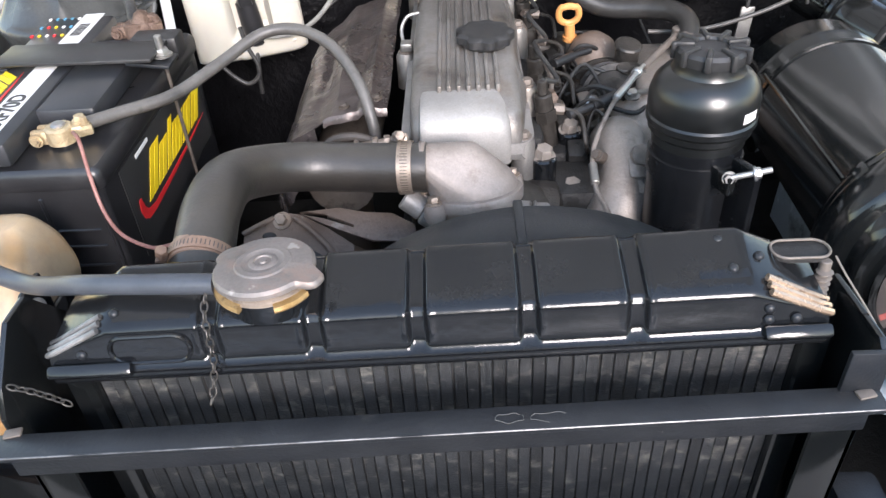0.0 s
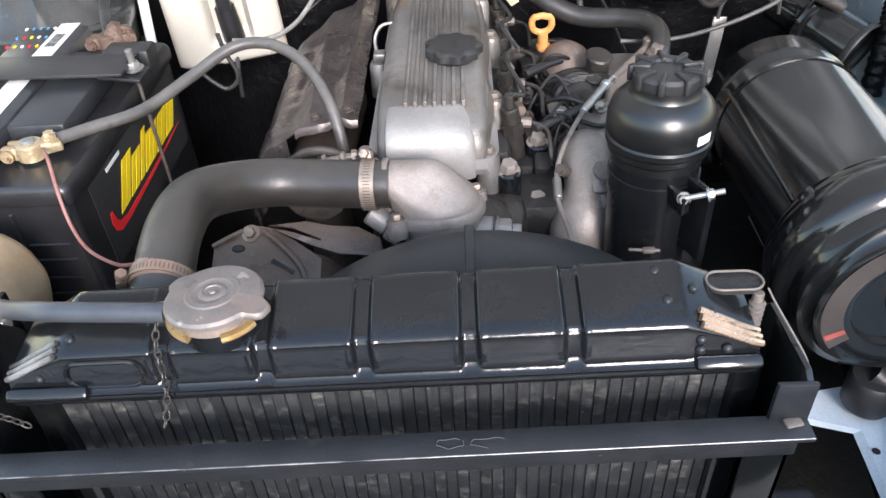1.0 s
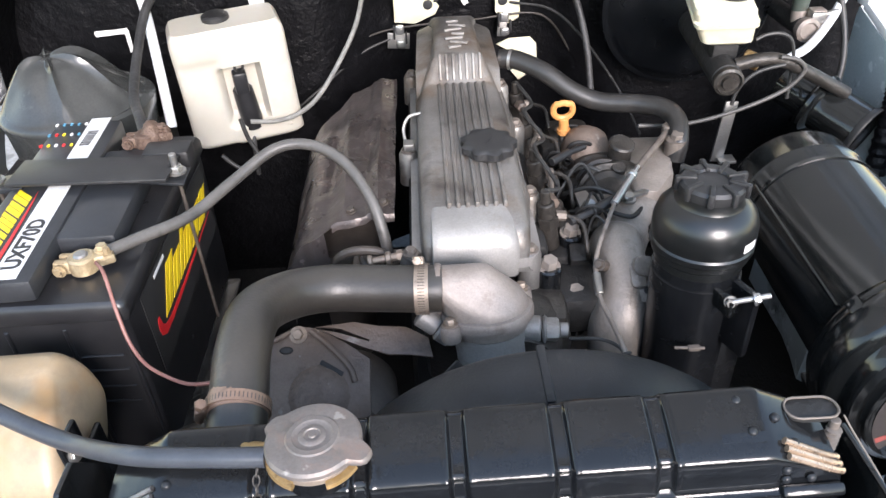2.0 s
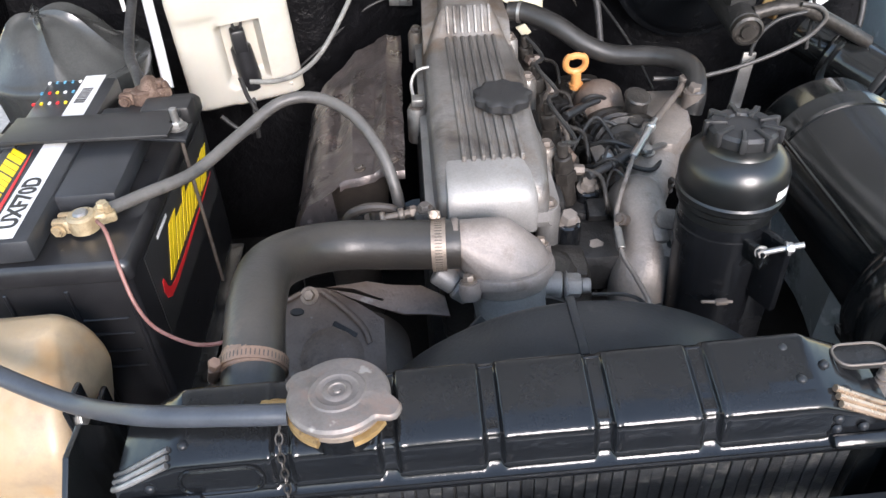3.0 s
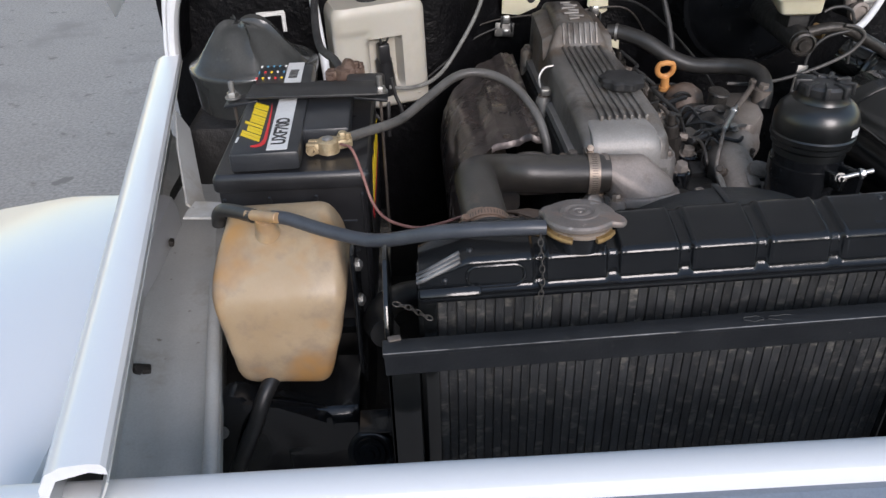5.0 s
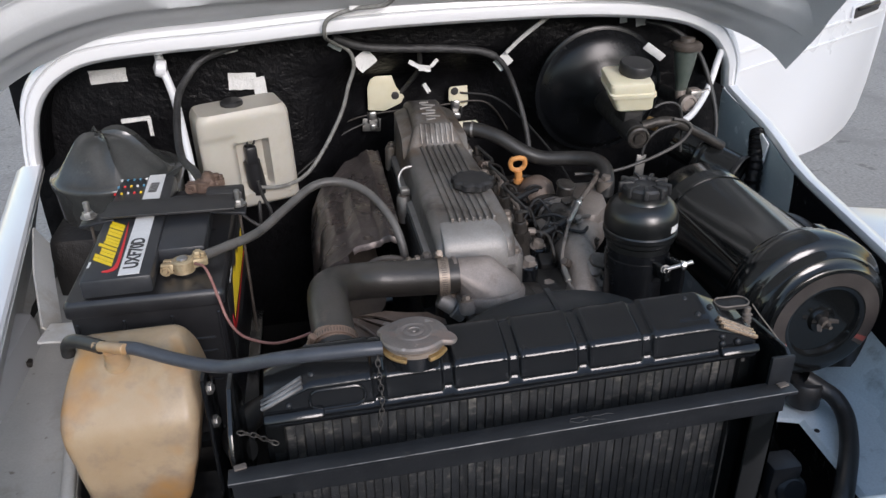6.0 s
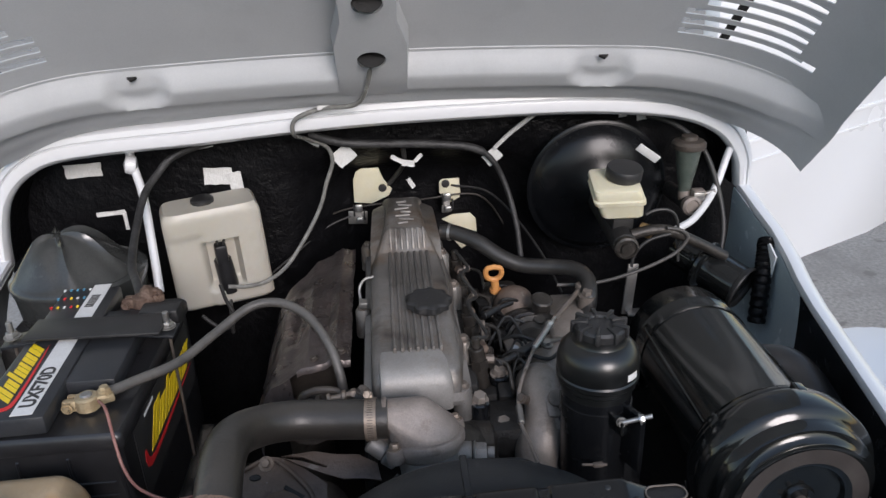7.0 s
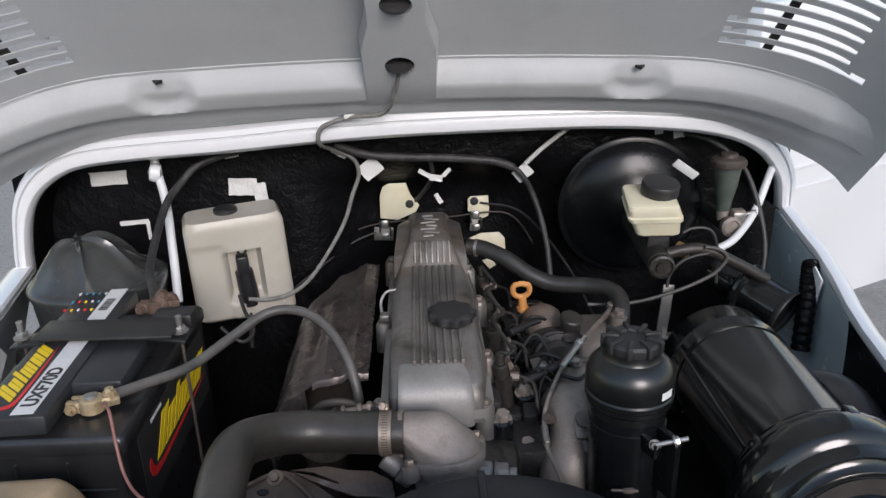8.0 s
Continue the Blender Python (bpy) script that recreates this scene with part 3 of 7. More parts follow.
    part("under_tray", box((-0.02, 0.7, 0.5), (1.3, 1.15, 0.02)), BLOCK, body)
    return body


def build_door(body):
    """The driver's door, swung open: outer skin, crease, handle recess."""
    m = pose(0.68, 1.45, 0, 0, 0, 30)
    d = thing("open_door", (0.68, 1.45, 0.6), "white painted vehicle door standing open", "car door")
    out = [(0.0, 0.655), (0.5, 0.648), (0.82, 0.632), (0.93, 0.632), (1.03, 0.66), (1.09, 0.71), (1.122, 0.8), (1.135, 0.95), (1.14, 1.2), (1.14, 1.4), (0.0, 1.4)]
    skin = prism([(x, -z) for x, z in out], 0.04, m @ pose(0, 0.0, 0, -90), 0.008)
    part("door_panel", skin, WHITE, d)
    part("crease", turned(box((0.55, -0.002, 1.036), (1.1, 0.007, 0.012), 0.003), m), WHITE, d)
    part("crease", turned(box((0.55, -0.002, 0.985), (1.1, 0.005, 0.008), 0.002), m), WHITE, d)
    h = part("handle_recess", turned(prism(rounded(0.185, 0.05, 0.008), 0.006, pose(0.963, -0.001, 1.056, 90, -3)), m), WHITE, d, "white handle surround")
    part("handle_pocket", turned(prism(rounded(0.165, 0.032, 0.006), 0.004, pose(0.963, -0.0055, 1.058, 90, -3)), m), PLASTIC, h, "black recessed door handle")
    part("handle_paddle", turned(box((0.965, -0.012, 1.066), (0.15, 0.006, 0.012), 0.003), m), GLOSS, h)
    return d


def build_hood():
    """The bonnet, hinged at the cowl and raised: arched skin, rear channel, centre rib and louvres."""
    OPEN = 45.0
    hinge = Vector((-0.03, 1.10, 1.285))
    c, s = math.cos(radians(OPEN)), math.sin(radians(OPEN))

    def at(x, v, w):
        return (hinge.x + x, hinge.y - v * c + w * s, hinge.z + v * s + w * c)

    def drop(x, v):
        a = abs(x) * (1 + v * 0.12)
        k = min(max(0.0, a - 0.39), 0.28) / 0.282
        return -(0.018 * (a / 0.45) ** 2 + (0.165 if x < 0 else 0.14) * (1 - math.sqrt(1 - k * k)))

    def dimple(x, v):
        """Depth of the oval pressings in the channel, 0 to 1."""
        q = 1 - ((abs(x) - 0.34) / 0.05) ** 2 - ((v - 0.094) / 0.04) ** 2
        return max(0.0, min(1.0, q * 1.6)) if v < 0.11 else max(0.0, q)

    def across(v, inset=0.0):
        half = 0.672 - v * 0.08
        xs = []
        for i in range(241):
            u = -1 + i / 120
            xs.append(math.copysign(abs(u) ** 0.8, u) * half)
        return [at(x, v, drop(x, v) - inset * max(0.05, min(1.0, (half - abs(x)) / 0.07)) ** 0.7 * (1 - 0.42 * dimple(x, v))) for x in xs]

    hood = thing("raised_bonnet", at(0, 0, 0), "raised vehicle bonnet, grey primer underside with louvres", "car bonnet")
    skin = bmesh.new()
    slots = [0.165 + 0.0211 * k for k in range(11)]
    vs = sorted({0.0, 0.03, 0.06, 0.09, 0.12, 0.145, 0.45, 0.6, 0.8, 0.95} | {q - 0.006 for q in slots} | {q + 0.006 for q in slots})
    us = sorted([-1 + k / 26 for k in range(53)], key=float)
    grid = {}
    for i, v in enumerate(vs):
        half = 0.672 - v * 0.08
        for j, u in enumerate(us):
            x = math.copysign(abs(u) ** 0.85, u) * half
            grid[i, j] = (skin.verts.new(at(x, v, drop(x, v))), x)
    for i in range(len(vs) - 1):
        for j in range(len(us) - 1):
            vm, xm = (vs[i] + vs[i + 1]) / 2, abs(grid[i, j][1] + grid[i, j + 1][1]) / 2
            if any(abs(vm - q) < 0.004 for q in slots) and 0.445 < xm < 0.605 - (vm - 0.165) * 0.1:
                continue
            skin.faces.new((grid[i, j][0], grid[i, j + 1][0], grid[i + 1, j + 1][0], grid[i + 1, j][0]))
    bmesh.ops.recalc_face_normals(skin, faces=skin.faces)
    bmesh.ops.solidify(skin, geom=skin.faces[:], thickness=0.0018)
    panel = part("hood_panel", skin, GREY, hood, "grey primer bonnet underside")
    # rear channel, following the arch
    rows = []
    for v, inset in ((-0.03, -0.004), (-0.028, 0.006), (-0.004, 0.012), (0.012, 0.02), (0.03, 0.022), (0.05, 0.022), (0.0525, 0.0235), (0.054, 0.0285), (0.0565, 0.03), (0.062, 0.0305), (0.068, 0.0305), (0.074, 0.0302), (0.08, 0.03), (0.086, 0.0295), (0.0905, 0.0285), (0.093, 0.0272), (0.098, 0.0235), (0.104, 0.018), (0.11, 0.011), (0.115, 0.005), (0.117, 0.0034), (0.122, 0.0032), (0.1225, 0.0006)):
        rows.append(across(v, inset))
    part("rear_channel", loft(rows, closed=False), GREY, hood, "rolled grey stiffening channel")
    # centre rib: a flared foot and a narrower run, with round holes
    rib = bmesh.new()
    HR, SIDE, N = 0.0205, 0.033, 40
    cells = [(0.143 + 0.119 * k) for k in range(6)]

    def ring_cell(v):
        inner, outer = [], []
        hw = 0.05 if v < 0.2 else 0.037
        corner = math.atan2(SIDE, hw)
        turns = sorted([k * math.tau / (N - 4) + 0.01 for k in range(N - 4)] + [corner, math.pi - corner, math.pi + corner, math.tau - corner])
        for q in turns:
            cx, cv = math.cos(q), math.sin(q)
            f = min(hw / max(abs(cx), 1e-6), SIDE / max(abs(cv), 1e-6))
            inner.append(rib.verts.new(at(HR * cx, v + HR * cv * 0.92, -0.034)))
            outer.append(rib.verts.new(at(f * cx, v + f * cv, -0.034)))
        deep = [rib.verts.new(at(HR * 0.97 * math.cos(q), v + HR * 0.9 * math.sin(q), -0.028)) for q in turns]
        for k in range(N):
            j = (k + 1) % N
            rib.faces.new((inner[k], inner[j], outer[j], outer[k]))
            rib.faces.new((inner[k], inner[j], deep[j], deep[k]))

    def plain(va, vb, ha, hb, wa=0.034, wb=0.034):
        c4 = [rib.verts.new(at(x, v, -w)) for x, v, w in ((-ha, va, wa), (ha, va, wa), (hb, vb, wb), (-hb, vb, wb))]
        rib.faces.new(c4)
        for sg in (-1, 1):
            rib.faces.new([rib.verts.new(at(x, v, -w)) for x, v, w in ((sg * ha, va, wa), (sg * hb, vb, wb), (sg * (hb + 0.004), vb, 0.004), (sg * (ha + 0.004), va, 0.004))])

    plain(0.045, 0.07, 0.05, 0.05, 0.026, 0.034)
    plain(0.07, 0.11, 0.05, 0.05)
    for n, v in enumerate(cells):
        ring_cell(v)
        hw = 0.05 if n == 0 else 0.037
        for sg in (-1, 1):
            rib.faces.new([rib.verts.new(at(x, q, -w)) for x, q, w in ((sg * hw, v - SIDE, 0.034), (sg * hw, v + SIDE, 0.034), (sg * (hw + 0.004), v + SIDE, 0.004), (sg * (hw + 0.004), v - SIDE, 0.004))])
        plain(v + SIDE, v + 0.119 - SIDE, hw, 0.037)
    bmesh.ops.remove_doubles(rib, verts=rib.verts, dist=0.0003)
    part("centre_rib", rib, GREY, hood, "grey pressed centre rib with holes")
    for v in cells:
        part("rib_hole", lathe([(0.0, 0), (HR, 0), (HR, 0.001), (0, 0.001)], Matrix.Translation(at(0, v, -0.026)) @ pose(0, 0, 0, 45), 24), BLOCK, hood, "dark lightening hole")
    # louvres near both sides
    for sd in (-1, 1):
        for k, v in enumerate(slots):
            x0, x1 = 0.445, 0.6 - (v - 0.165) * 0.1
            rows = []
            for i in range(13):
                x = lerp(x0, x1, i / 12)
                bulge = math.sin(math.pi * i / 12) ** 0.5
                dd = drop(x, v)
                rows.append([at(sd * x, v + 0.0068, dd + 0.0005), at(sd * x, v + 0.0045, dd + 0.0035 * bulge), at(sd * x, v + 0.001, dd + 0.0062 * bulge), at(sd * x, v - 0.002, dd + 0.0075 * bulge)])
            part("louvre", loft(rows, closed=False), WHITE, panel, "white pressed louvre")
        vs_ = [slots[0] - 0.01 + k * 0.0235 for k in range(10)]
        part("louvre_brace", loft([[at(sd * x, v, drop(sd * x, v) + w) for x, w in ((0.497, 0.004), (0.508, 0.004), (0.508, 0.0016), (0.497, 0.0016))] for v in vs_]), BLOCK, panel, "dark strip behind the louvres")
    # small dark holes beside the shallow dimples
    for x in (-0.34, 0.34):
        part("drain_hole", prism([(-0.007, 0.003), (0.007, 0.003), (0.0, -0.0055)], 0.004, Matrix.Translation(at(x, 0.1125, drop(x, 0.11) - 0.0165)) @ pose(0, 0, 0, 20)), BLOCK, hood, "small dark drain hole")
    return hood


def build_radiator():
    RT = Matrix.Translation((-0.025, 0.37, 1.05)) @ pose(0, 0, 0, 0, -1.6, 0) @ Matrix.Translation((0.025, -0.37, -1.05))
    rad = thing("radiator", (-0.022, 0.37, 0.62), "black painted radiator with a ribbed header tank", "radiator")
    # header tank: pressed panels between recessed ribs, chamfered ends
    x0, x1 = -0.262, 0.212
    ribs = (-0.158, -0.094, -0.031, 0.036, 0.1)

    def smooth(u):
        u = max(0.0, min(1.0, u))
        return u * u * (3 - 2 * u)

    def end_height(x):
        """Full height along the middle, sloping down to both chamfered ends."""
        return min(lerp(0.44, 1.0, max(0.0, min(1.0, (x - x0) / 0.041))), lerp(0.46, 1.0, max(0.0, min(1.0, (x1 - x) / 0.045))))

    stations = {x0, x0 + 0.004, x0 + 0.02, x0 + 0.036, x0 + 0.041, x0 + 0.046, x1 - 0.05, x1 - 0.045, x1 - 0.04, x1 - 0.02, x1 - 0.004, x1}
    for r in ribs:
        stations |= {round(r + k * 0.0011, 5) for k in range(-13, 14)}
    rows = []
    for x in sorted(stations):
        h, d, bead = end_height(x), 0.0, 0.0
        for n, r in enumerate(ribs):
            a = abs(x - r)
            d += (0.0038 if n else 0.0022) * (1 - smooth((a - 0.0036) / 0.0032))
            bead += 0.0006 * math.exp(-((a - 0.0082) / 0.0015) ** 2)
        # front foot, fillet, face, rounded shoulder, sloping top, rounded back
        top = d - bead
        prof = [(0.352, 1.055), (0.337, 1.0552), (0.3368, 1.0565), (0.3388, 1.057), (0.3402 + d * 0.25, 1.0583), (0.3413 + d * 0.6, 1.0602), (0.342 + d * 0.9, 1.0632), (0.3427 + top, 1.0685), (0.3436 + top, 1.0745), (0.3442 + top, 1.0785)]
        prof += [(0.3442 + top + 0.0056 * (1 - math.cos(q)), 1.0785 - d * 0.45 + bead * 0.3 + 0.0068 * math.sin(q)) for q in (0.28, 0.6, 0.92, 1.22)]
        prof += [(0.3512 + top * 0.8, 1.0866 - d * 0.95 + bead), (0.36, 1.0893 - d + bead), (0.375, 1.0937 - d + bead), (0.387, 1.0968 - d + bead), (0.392, 1.0968 - d * 0.9 + bead), (0.3958, 1.0945 - d * 0.6), (0.398, 1.0895), (0.399, 1.055)]
        rows.append([(x, y, 1.055 + (z - 1.055) * (h if z > 1.059 else 1.0)) for y, z in prof])
    tank = part("header_tank", turned(loft(rows), RT), GLOSS, rad, "glossy black pressed header tank")
    bm = box((-0.025, 0.37, 1.0515), (0.474, 0.066, 0.007), 0.002)
    part("tank_flange", turned(bm, RT), GLOSS, tank)
    for x, w in ((-0.236, 0.054), (0.193, 0.04)):
        part("end_clip", turned(box((x, 0.3385, 1.0575), (w, 0.009, 0.009), 0.0028, (45, 0, 0)), RT), GLOSS, tank, "folded black tank end clip")
    # end folds: the highlight along them is put into their bright colour
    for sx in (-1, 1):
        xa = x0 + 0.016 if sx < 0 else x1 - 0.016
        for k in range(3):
            part("end_pleat", turned(tube([(xa - sx * 0.02, 0.346 + k * 0.0048, 1.0838 + k * 0.0016), (xa + sx * 0.008, 0.3445 + k * 0.0046, 1.0705 + k * 0.001), (xa + sx * 0.018, 0.346 + k * 0.0045, 1.065 + k * 0.001)], 0.0024 if sx > 0 else 0.002, 8), RT), PLEAT if sx > 0 else EDGE, tank, "tank end folds with their highlight put into the colour")
    for r in ribs:
        part("rib_seam", turned(tube([(r - 0.009, 0.391, 1.0965), (r - 0.0045, 0.392, 1.0932), (r + 0.0045, 0.392, 1.0932), (r + 0.009, 0.391, 1.0965)], 0.001, 8), RT), GLOSS, tank)
    ring = [(-0.196 + x, 0.3425 + z * 0.09, 1.069 + z) for x, z in rounded(0.05, 0.02, 0.0095)]
    part("embossed_ring", turned(tube(ring + ring[:1], 0.0016, 8, 1, smooth_line=False), RT), GLOSS, tank)
    for p in ((0.154, 0.384, 1.0955), (0.158, 0.362, 1.0905), (0.176, 0.372, 1.0905), (0.184, 0.356, 1.084), (-0.213, 0.38, 1.091), (-0.217, 0.356, 1.089), (0.176, 0.3425, 1.073), (0.176, 0.341, 1.066), (0.192, 0.341, 1.066), (-0.24, 0.342, 1.067)):
        part("rivet", turned(lathe([(0, 0.0016), (0.002, 0.0012), (0.003, 0.0002), (0.0033, -0.001)], Matrix.Translation(p) @ pose(0, 0, 0, 14 if p[1] > 0.345 else 85), 12), RT), DUSTY, tank)
    part("backing_plate", turned(box((0.152, 0.373, 1.092), (0.03, 0.036, 0.0016), 0.0007, (15, 0, 0)), RT), GLOSS, tank)
    # filler neck
    part("filler_neck", lathe([(0, 1.082), (0.025, 1.082), (0.0245, 1.0965), (0, 1.0965)], pose(-0.122, 0.366, 0), 36), GLOSS, tank)
    rim = part("neck_rim", lathe([(0, 1.0966), (0.026, 1.0966), (0.0285, 1.0985), (0.028, 1.1015), (0.026, 1.103), (0, 1.103)], pose(-0.122, 0.366, 0), 36), CLAMP, tank, "dull brass filler rim")
    for a0, a1 in ((-178, -112), (-72, -30)):
        rows = []
        for k in range(9):
            q = radians(lerp(a0, a1, k / 8))
            rows.append([(-0.122 + rr * math.cos(q), 0.366 + rr * math.sin(q), z) for rr, z in ((0.0275, 1.0955), (0.031, 1.095), (0.0322, 1.097), (0.0315, 1.0995), (0.028, 1.1005))])
        part("rim_hook", loft(rows), BRASS, rim, "dirty brass rim hook")
    part("overflow_spout", rod((-0.135, 0.368, 1.092), (-0.185, 0.384, 1.083), 0.0055), BRASS, tank)
    # core
    core = part("core", box((-0.022, 0.376, 0.835), (0.452, 0.036, 0.43)), BLOCK, rad, "dark radiator core")
    me = None
    for k in range(52):
        x = -0.243 + k * 0.00868
        if me is None:
            bm = box((0, 0, 0), (0.0080, 0.0022, 0.43), 0.0005, segments=1)
            me = bpy.data.meshes.new("fin_strip")
            bm.to_mesh(me)
            bm.free()
            me.materials.append(FINS)
        ob = new("fin_strip", me)
        ob.parent = core
        ob.location = Vector((x, 0.3572 + random.uniform(-0.0004, 0.0004), 0.835)) - BASE[core]
        ob.rotation_euler = (0, random.uniform(-0.003, 0.003), 0)
    for x in (-0.256, 0.213):
        part("side_channel", box((x, 0.374, 0.835), (0.018, 0.05, 0.43), 0.003), SATIN, rad)
    part("lower_tank", box((-0.022, 0.37, 0.595), (0.47, 0.06, 0.06), 0.01), GLOSS, rad)
    # outlet neck at the back of the header tank
    part("hose_neck", rod((-0.194, 0.385, 1.026), (-0.194, 0.455, 1.056), 0.0195), SATIN, tank)
    return rad


def build_radiator_frame():
    f = thing("radiator_support_frame", (-0.022, 0.34, 0.6), "black painted angle-iron frame holding the radiator", "support frame")
    bar = pose(-0.028, 0.3085, 1.0265, 0, -1.2, 0.8)
    b = part("cross_bar", turned(box((0, 0, 0), (0.536, 0.0185, 0.0045), 0.0008), bar), DUSTY, f, "black angle-iron bar with worn edge")
    part("bar_web", turned(box((0, 0.0075, -0.018), (0.536, 0.0035, 0.034), 0.001), bar), DUSTY, b)
    part("worn_edge", turned(box((0, -0.0093, 0.0018), (0.535, 0.0011, 0.0011), 0.0003, segments=1), bar), EDGE, b, "paint rubbed off along the bar's edge")
    for x in (-0.292, 0.236):
        out = [(0.60, 0.3195), *([(1.062, 0.3195), (1.068, 0.328), (1.064, 0.39), (1.03, 0.42)] if x > 0 else [(1.03, 0.3195), (1.048, 0.329), (1.075, 0.36), (1.075, 0.385), (1.03, 0.42)]), (0.60, 0.40)]
        part("side_plate", prism([(y, z) for z, y in out], 0.004, Matrix(((0, 0, 1, x - 0.002), (1, 0, 0, 0), (0, 1, 0, 0), (0, 0, 0, 1))), 0.0008), SATIN, f, "black upright side plate")
        s = 1 if x > 0 else -1
        part("edge_flange", box((x - s * 0.012, 0.321, 0.81), (0.028, 0.003, 0.4), 0.0008), SATIN, f)
        if s > 0:
            tab = rounded(0.035, 0.018, 0.0085)
            part("top_tab", tube([(x - 0.033 + a, 0.381 + b, 1.0925) for a, b in tab + tab[:1]], 0.0009, 8, 1, smooth_line=False), RUSTY, f, "rubbed looped edge of the mounting tab")
            part("tab_plate", prism(tab, 0.003, pose(x - 0.033, 0.381, 1.0885), 0.0008), BLOCK, f, "rusty mounting tab")
            part("mount_bolt", join(rod((x - 0.02, 0.37, 1.058), (x - 0.02, 0.372, 1.09), 0.0036), *[lathe([(0.0033, -0.001), (0.0052, 0.0), (0.0033, 0.001)], along((x - 0.02, 0.37, 1.066 + 0.0042 * k), (x - 0.02, 0.372, 1.1 + 0.0042 * k)), 16) for k in range(5)]), RUSTY, f, "grey threaded mounting stud")
            part("bent_edge", tube([(x - 0.014, 0.374, 1.0915), (x - 0.009, 0.366, 1.083), (x + 0.004, 0.345, 1.0635), (x + 0.0065, 0.338, 1.056), (x + 0.0066, 0.333, 1.051), (x + 0.006, 0.3315, 1.03)], 0.0007, 8), RUSTY, f, "thin bright plate edge")
        if s > 0:
            part("corner_gusset", box((x - s * 0.008, 0.3192, 1.047), (0.024, 0.004, 0.036), 0.001), DUSTY, f)
        part("weld", box((x - s * 0.006, 0.3145, 1.0292 + s * 0.0055), (0.011, 0.007, 0.0022), 0.0009, (0, -1.2, 12)), RUSTY, f, "bright weld spot")
    for cx, w, n in ((0.021, 0.0085, 15), (0.046, 0.0125, 10)):
        loop = [(cx + w * math.cos(q * 0.42 + 0.8), 0.3085 + 0.0034 * math.sin(q * 0.42 + 0.8) + 0.0007 * math.sin(q * 1.9), 1.0305) for q in range(n)]
        part("chalk_mark", tube(loop, 0.0003, 6, 3), CHALK, b, "faint chalk loop")



def build_cap(rad):
    m = pose(-0.122, 0.366, 1.103, -4, -2, 0) @ Matrix.Diagonal((1, 1, 0.64, 1))
    prof = [(0, 0.0), (0.0295, 0.0), (0.031, 0.002), (0.031, 0.006), (0.0295, 0.009), (0.026, 0.0105), (0.0175, 0.0112), (0.0165, 0.0125), (0.013, 0.0128), (0.012, 0.0118), (0.009, 0.0116), (0.008, 0.0128), (0.0055, 0.013), (0.005, 0.0118), (0.0025, 0.0115), (0.002, 0.013), (0, 0.0132)]
    rows = []
    for k, (r, z) in enumerate(prof[1:-1]):
        ear = 1.0 if k < 4 else (0.8 if k == 4 else 0.0)
        row = []
        for i in range(96):
            q = i * math.tau / 96
            lobe = sum(w * math.exp(-((((q - radians(c0)) + math.pi) % math.tau - math.pi) / 0.24) ** 4) for c0, w in ((-24, 0.009), (150, 0.0055)))
            row.append(((r + lobe * ear) * math.cos(q), (r + lobe * ear) * math.sin(q), z - 0.004 * (lobe / 0.0105) * ear * (1 if k >= 2 else 0.6)))
        rows.append(row)
    c = part("filler_cap", turned(loft(rows), m), CAPMETAL, rad, "dull steel pressure cap with two ears and concentric rings")
    return c


def build_chain(points, name_label):
    """A run of small steel links through the points."""
    line = spline(points, 24)
    at, need = [line[0]], 0.0052
    for p in line:
        if (p - at[-1]).length >= need:
            at.append(p)
    ch = thing("safety_chain", at[0], name_label, "chain", "small steel chains")
    for k, (a, b) in enumerate(zip(at, at[1:])):
        mid, d = (a + b) / 2, (b - a).normalized()
        side = d.cross(Vector((0, -1, 0.3))).normalized()
        if k % 2:
            side = d.cross(side)
        ring = [mid + d * (0.0037 * math.cos(q)) + side * (0.0021 * math.sin(q)) for q in [i * math.tau / 12 for i in range(13)]]
        part("chain_link", tube(ring, 0.00058, 6, 1, smooth_line=False), IRON, ch)


def build_upper_hose():
    h = thing("radiator_hose", (-0.12, 0.58, 1.0), "black rubber radiator hose bent in an elbow", "hose")
    path = [(-0.194, 0.418, 1.04), (-0.194, 0.452, 1.055), (-0.197, 0.5, 1.063), (-0.195, 0.55, 1.056), (-0.175, 0.59, 1.04), (-0.14, 0.609, 1.03), (-0.1, 0.609, 1.027), (-0.053, 0.603, 1.028), (-0.034, 0.602, 1.028)]
    part("hose_body", tube(path, 0.0225, 28, 10), HOSE_DUSTY, h)
    # dusty end: its coppery warmth is sunlight put into the colour
    part("hose_end", lathe([(0.022, 0), (0.0234, 0.001), (0.0238, 0.006), (0.0234, 0.014), (0.0226, 0.018), (0.022, 0.018)], along((-0.194, 0.4385, 1.05), (-0.1955, 0.4645, 1.0575)), 36), COPPER, h, "dusty hose end with coppery sunlight put into its colour")
    coil_clamp((-0.194, 0.446, 1.052), (0, 0.94, 0.3), 0.0238, 0.009, (-0.9, -0.3, 0.2), h, COPPER)
    coil_clamp((-0.053, 0.603, 1.028), (1, -0.06, 0.01), 0.0232, 0.013, (-0.1, 0.6, 0.8), h, CLAMP)
    return h


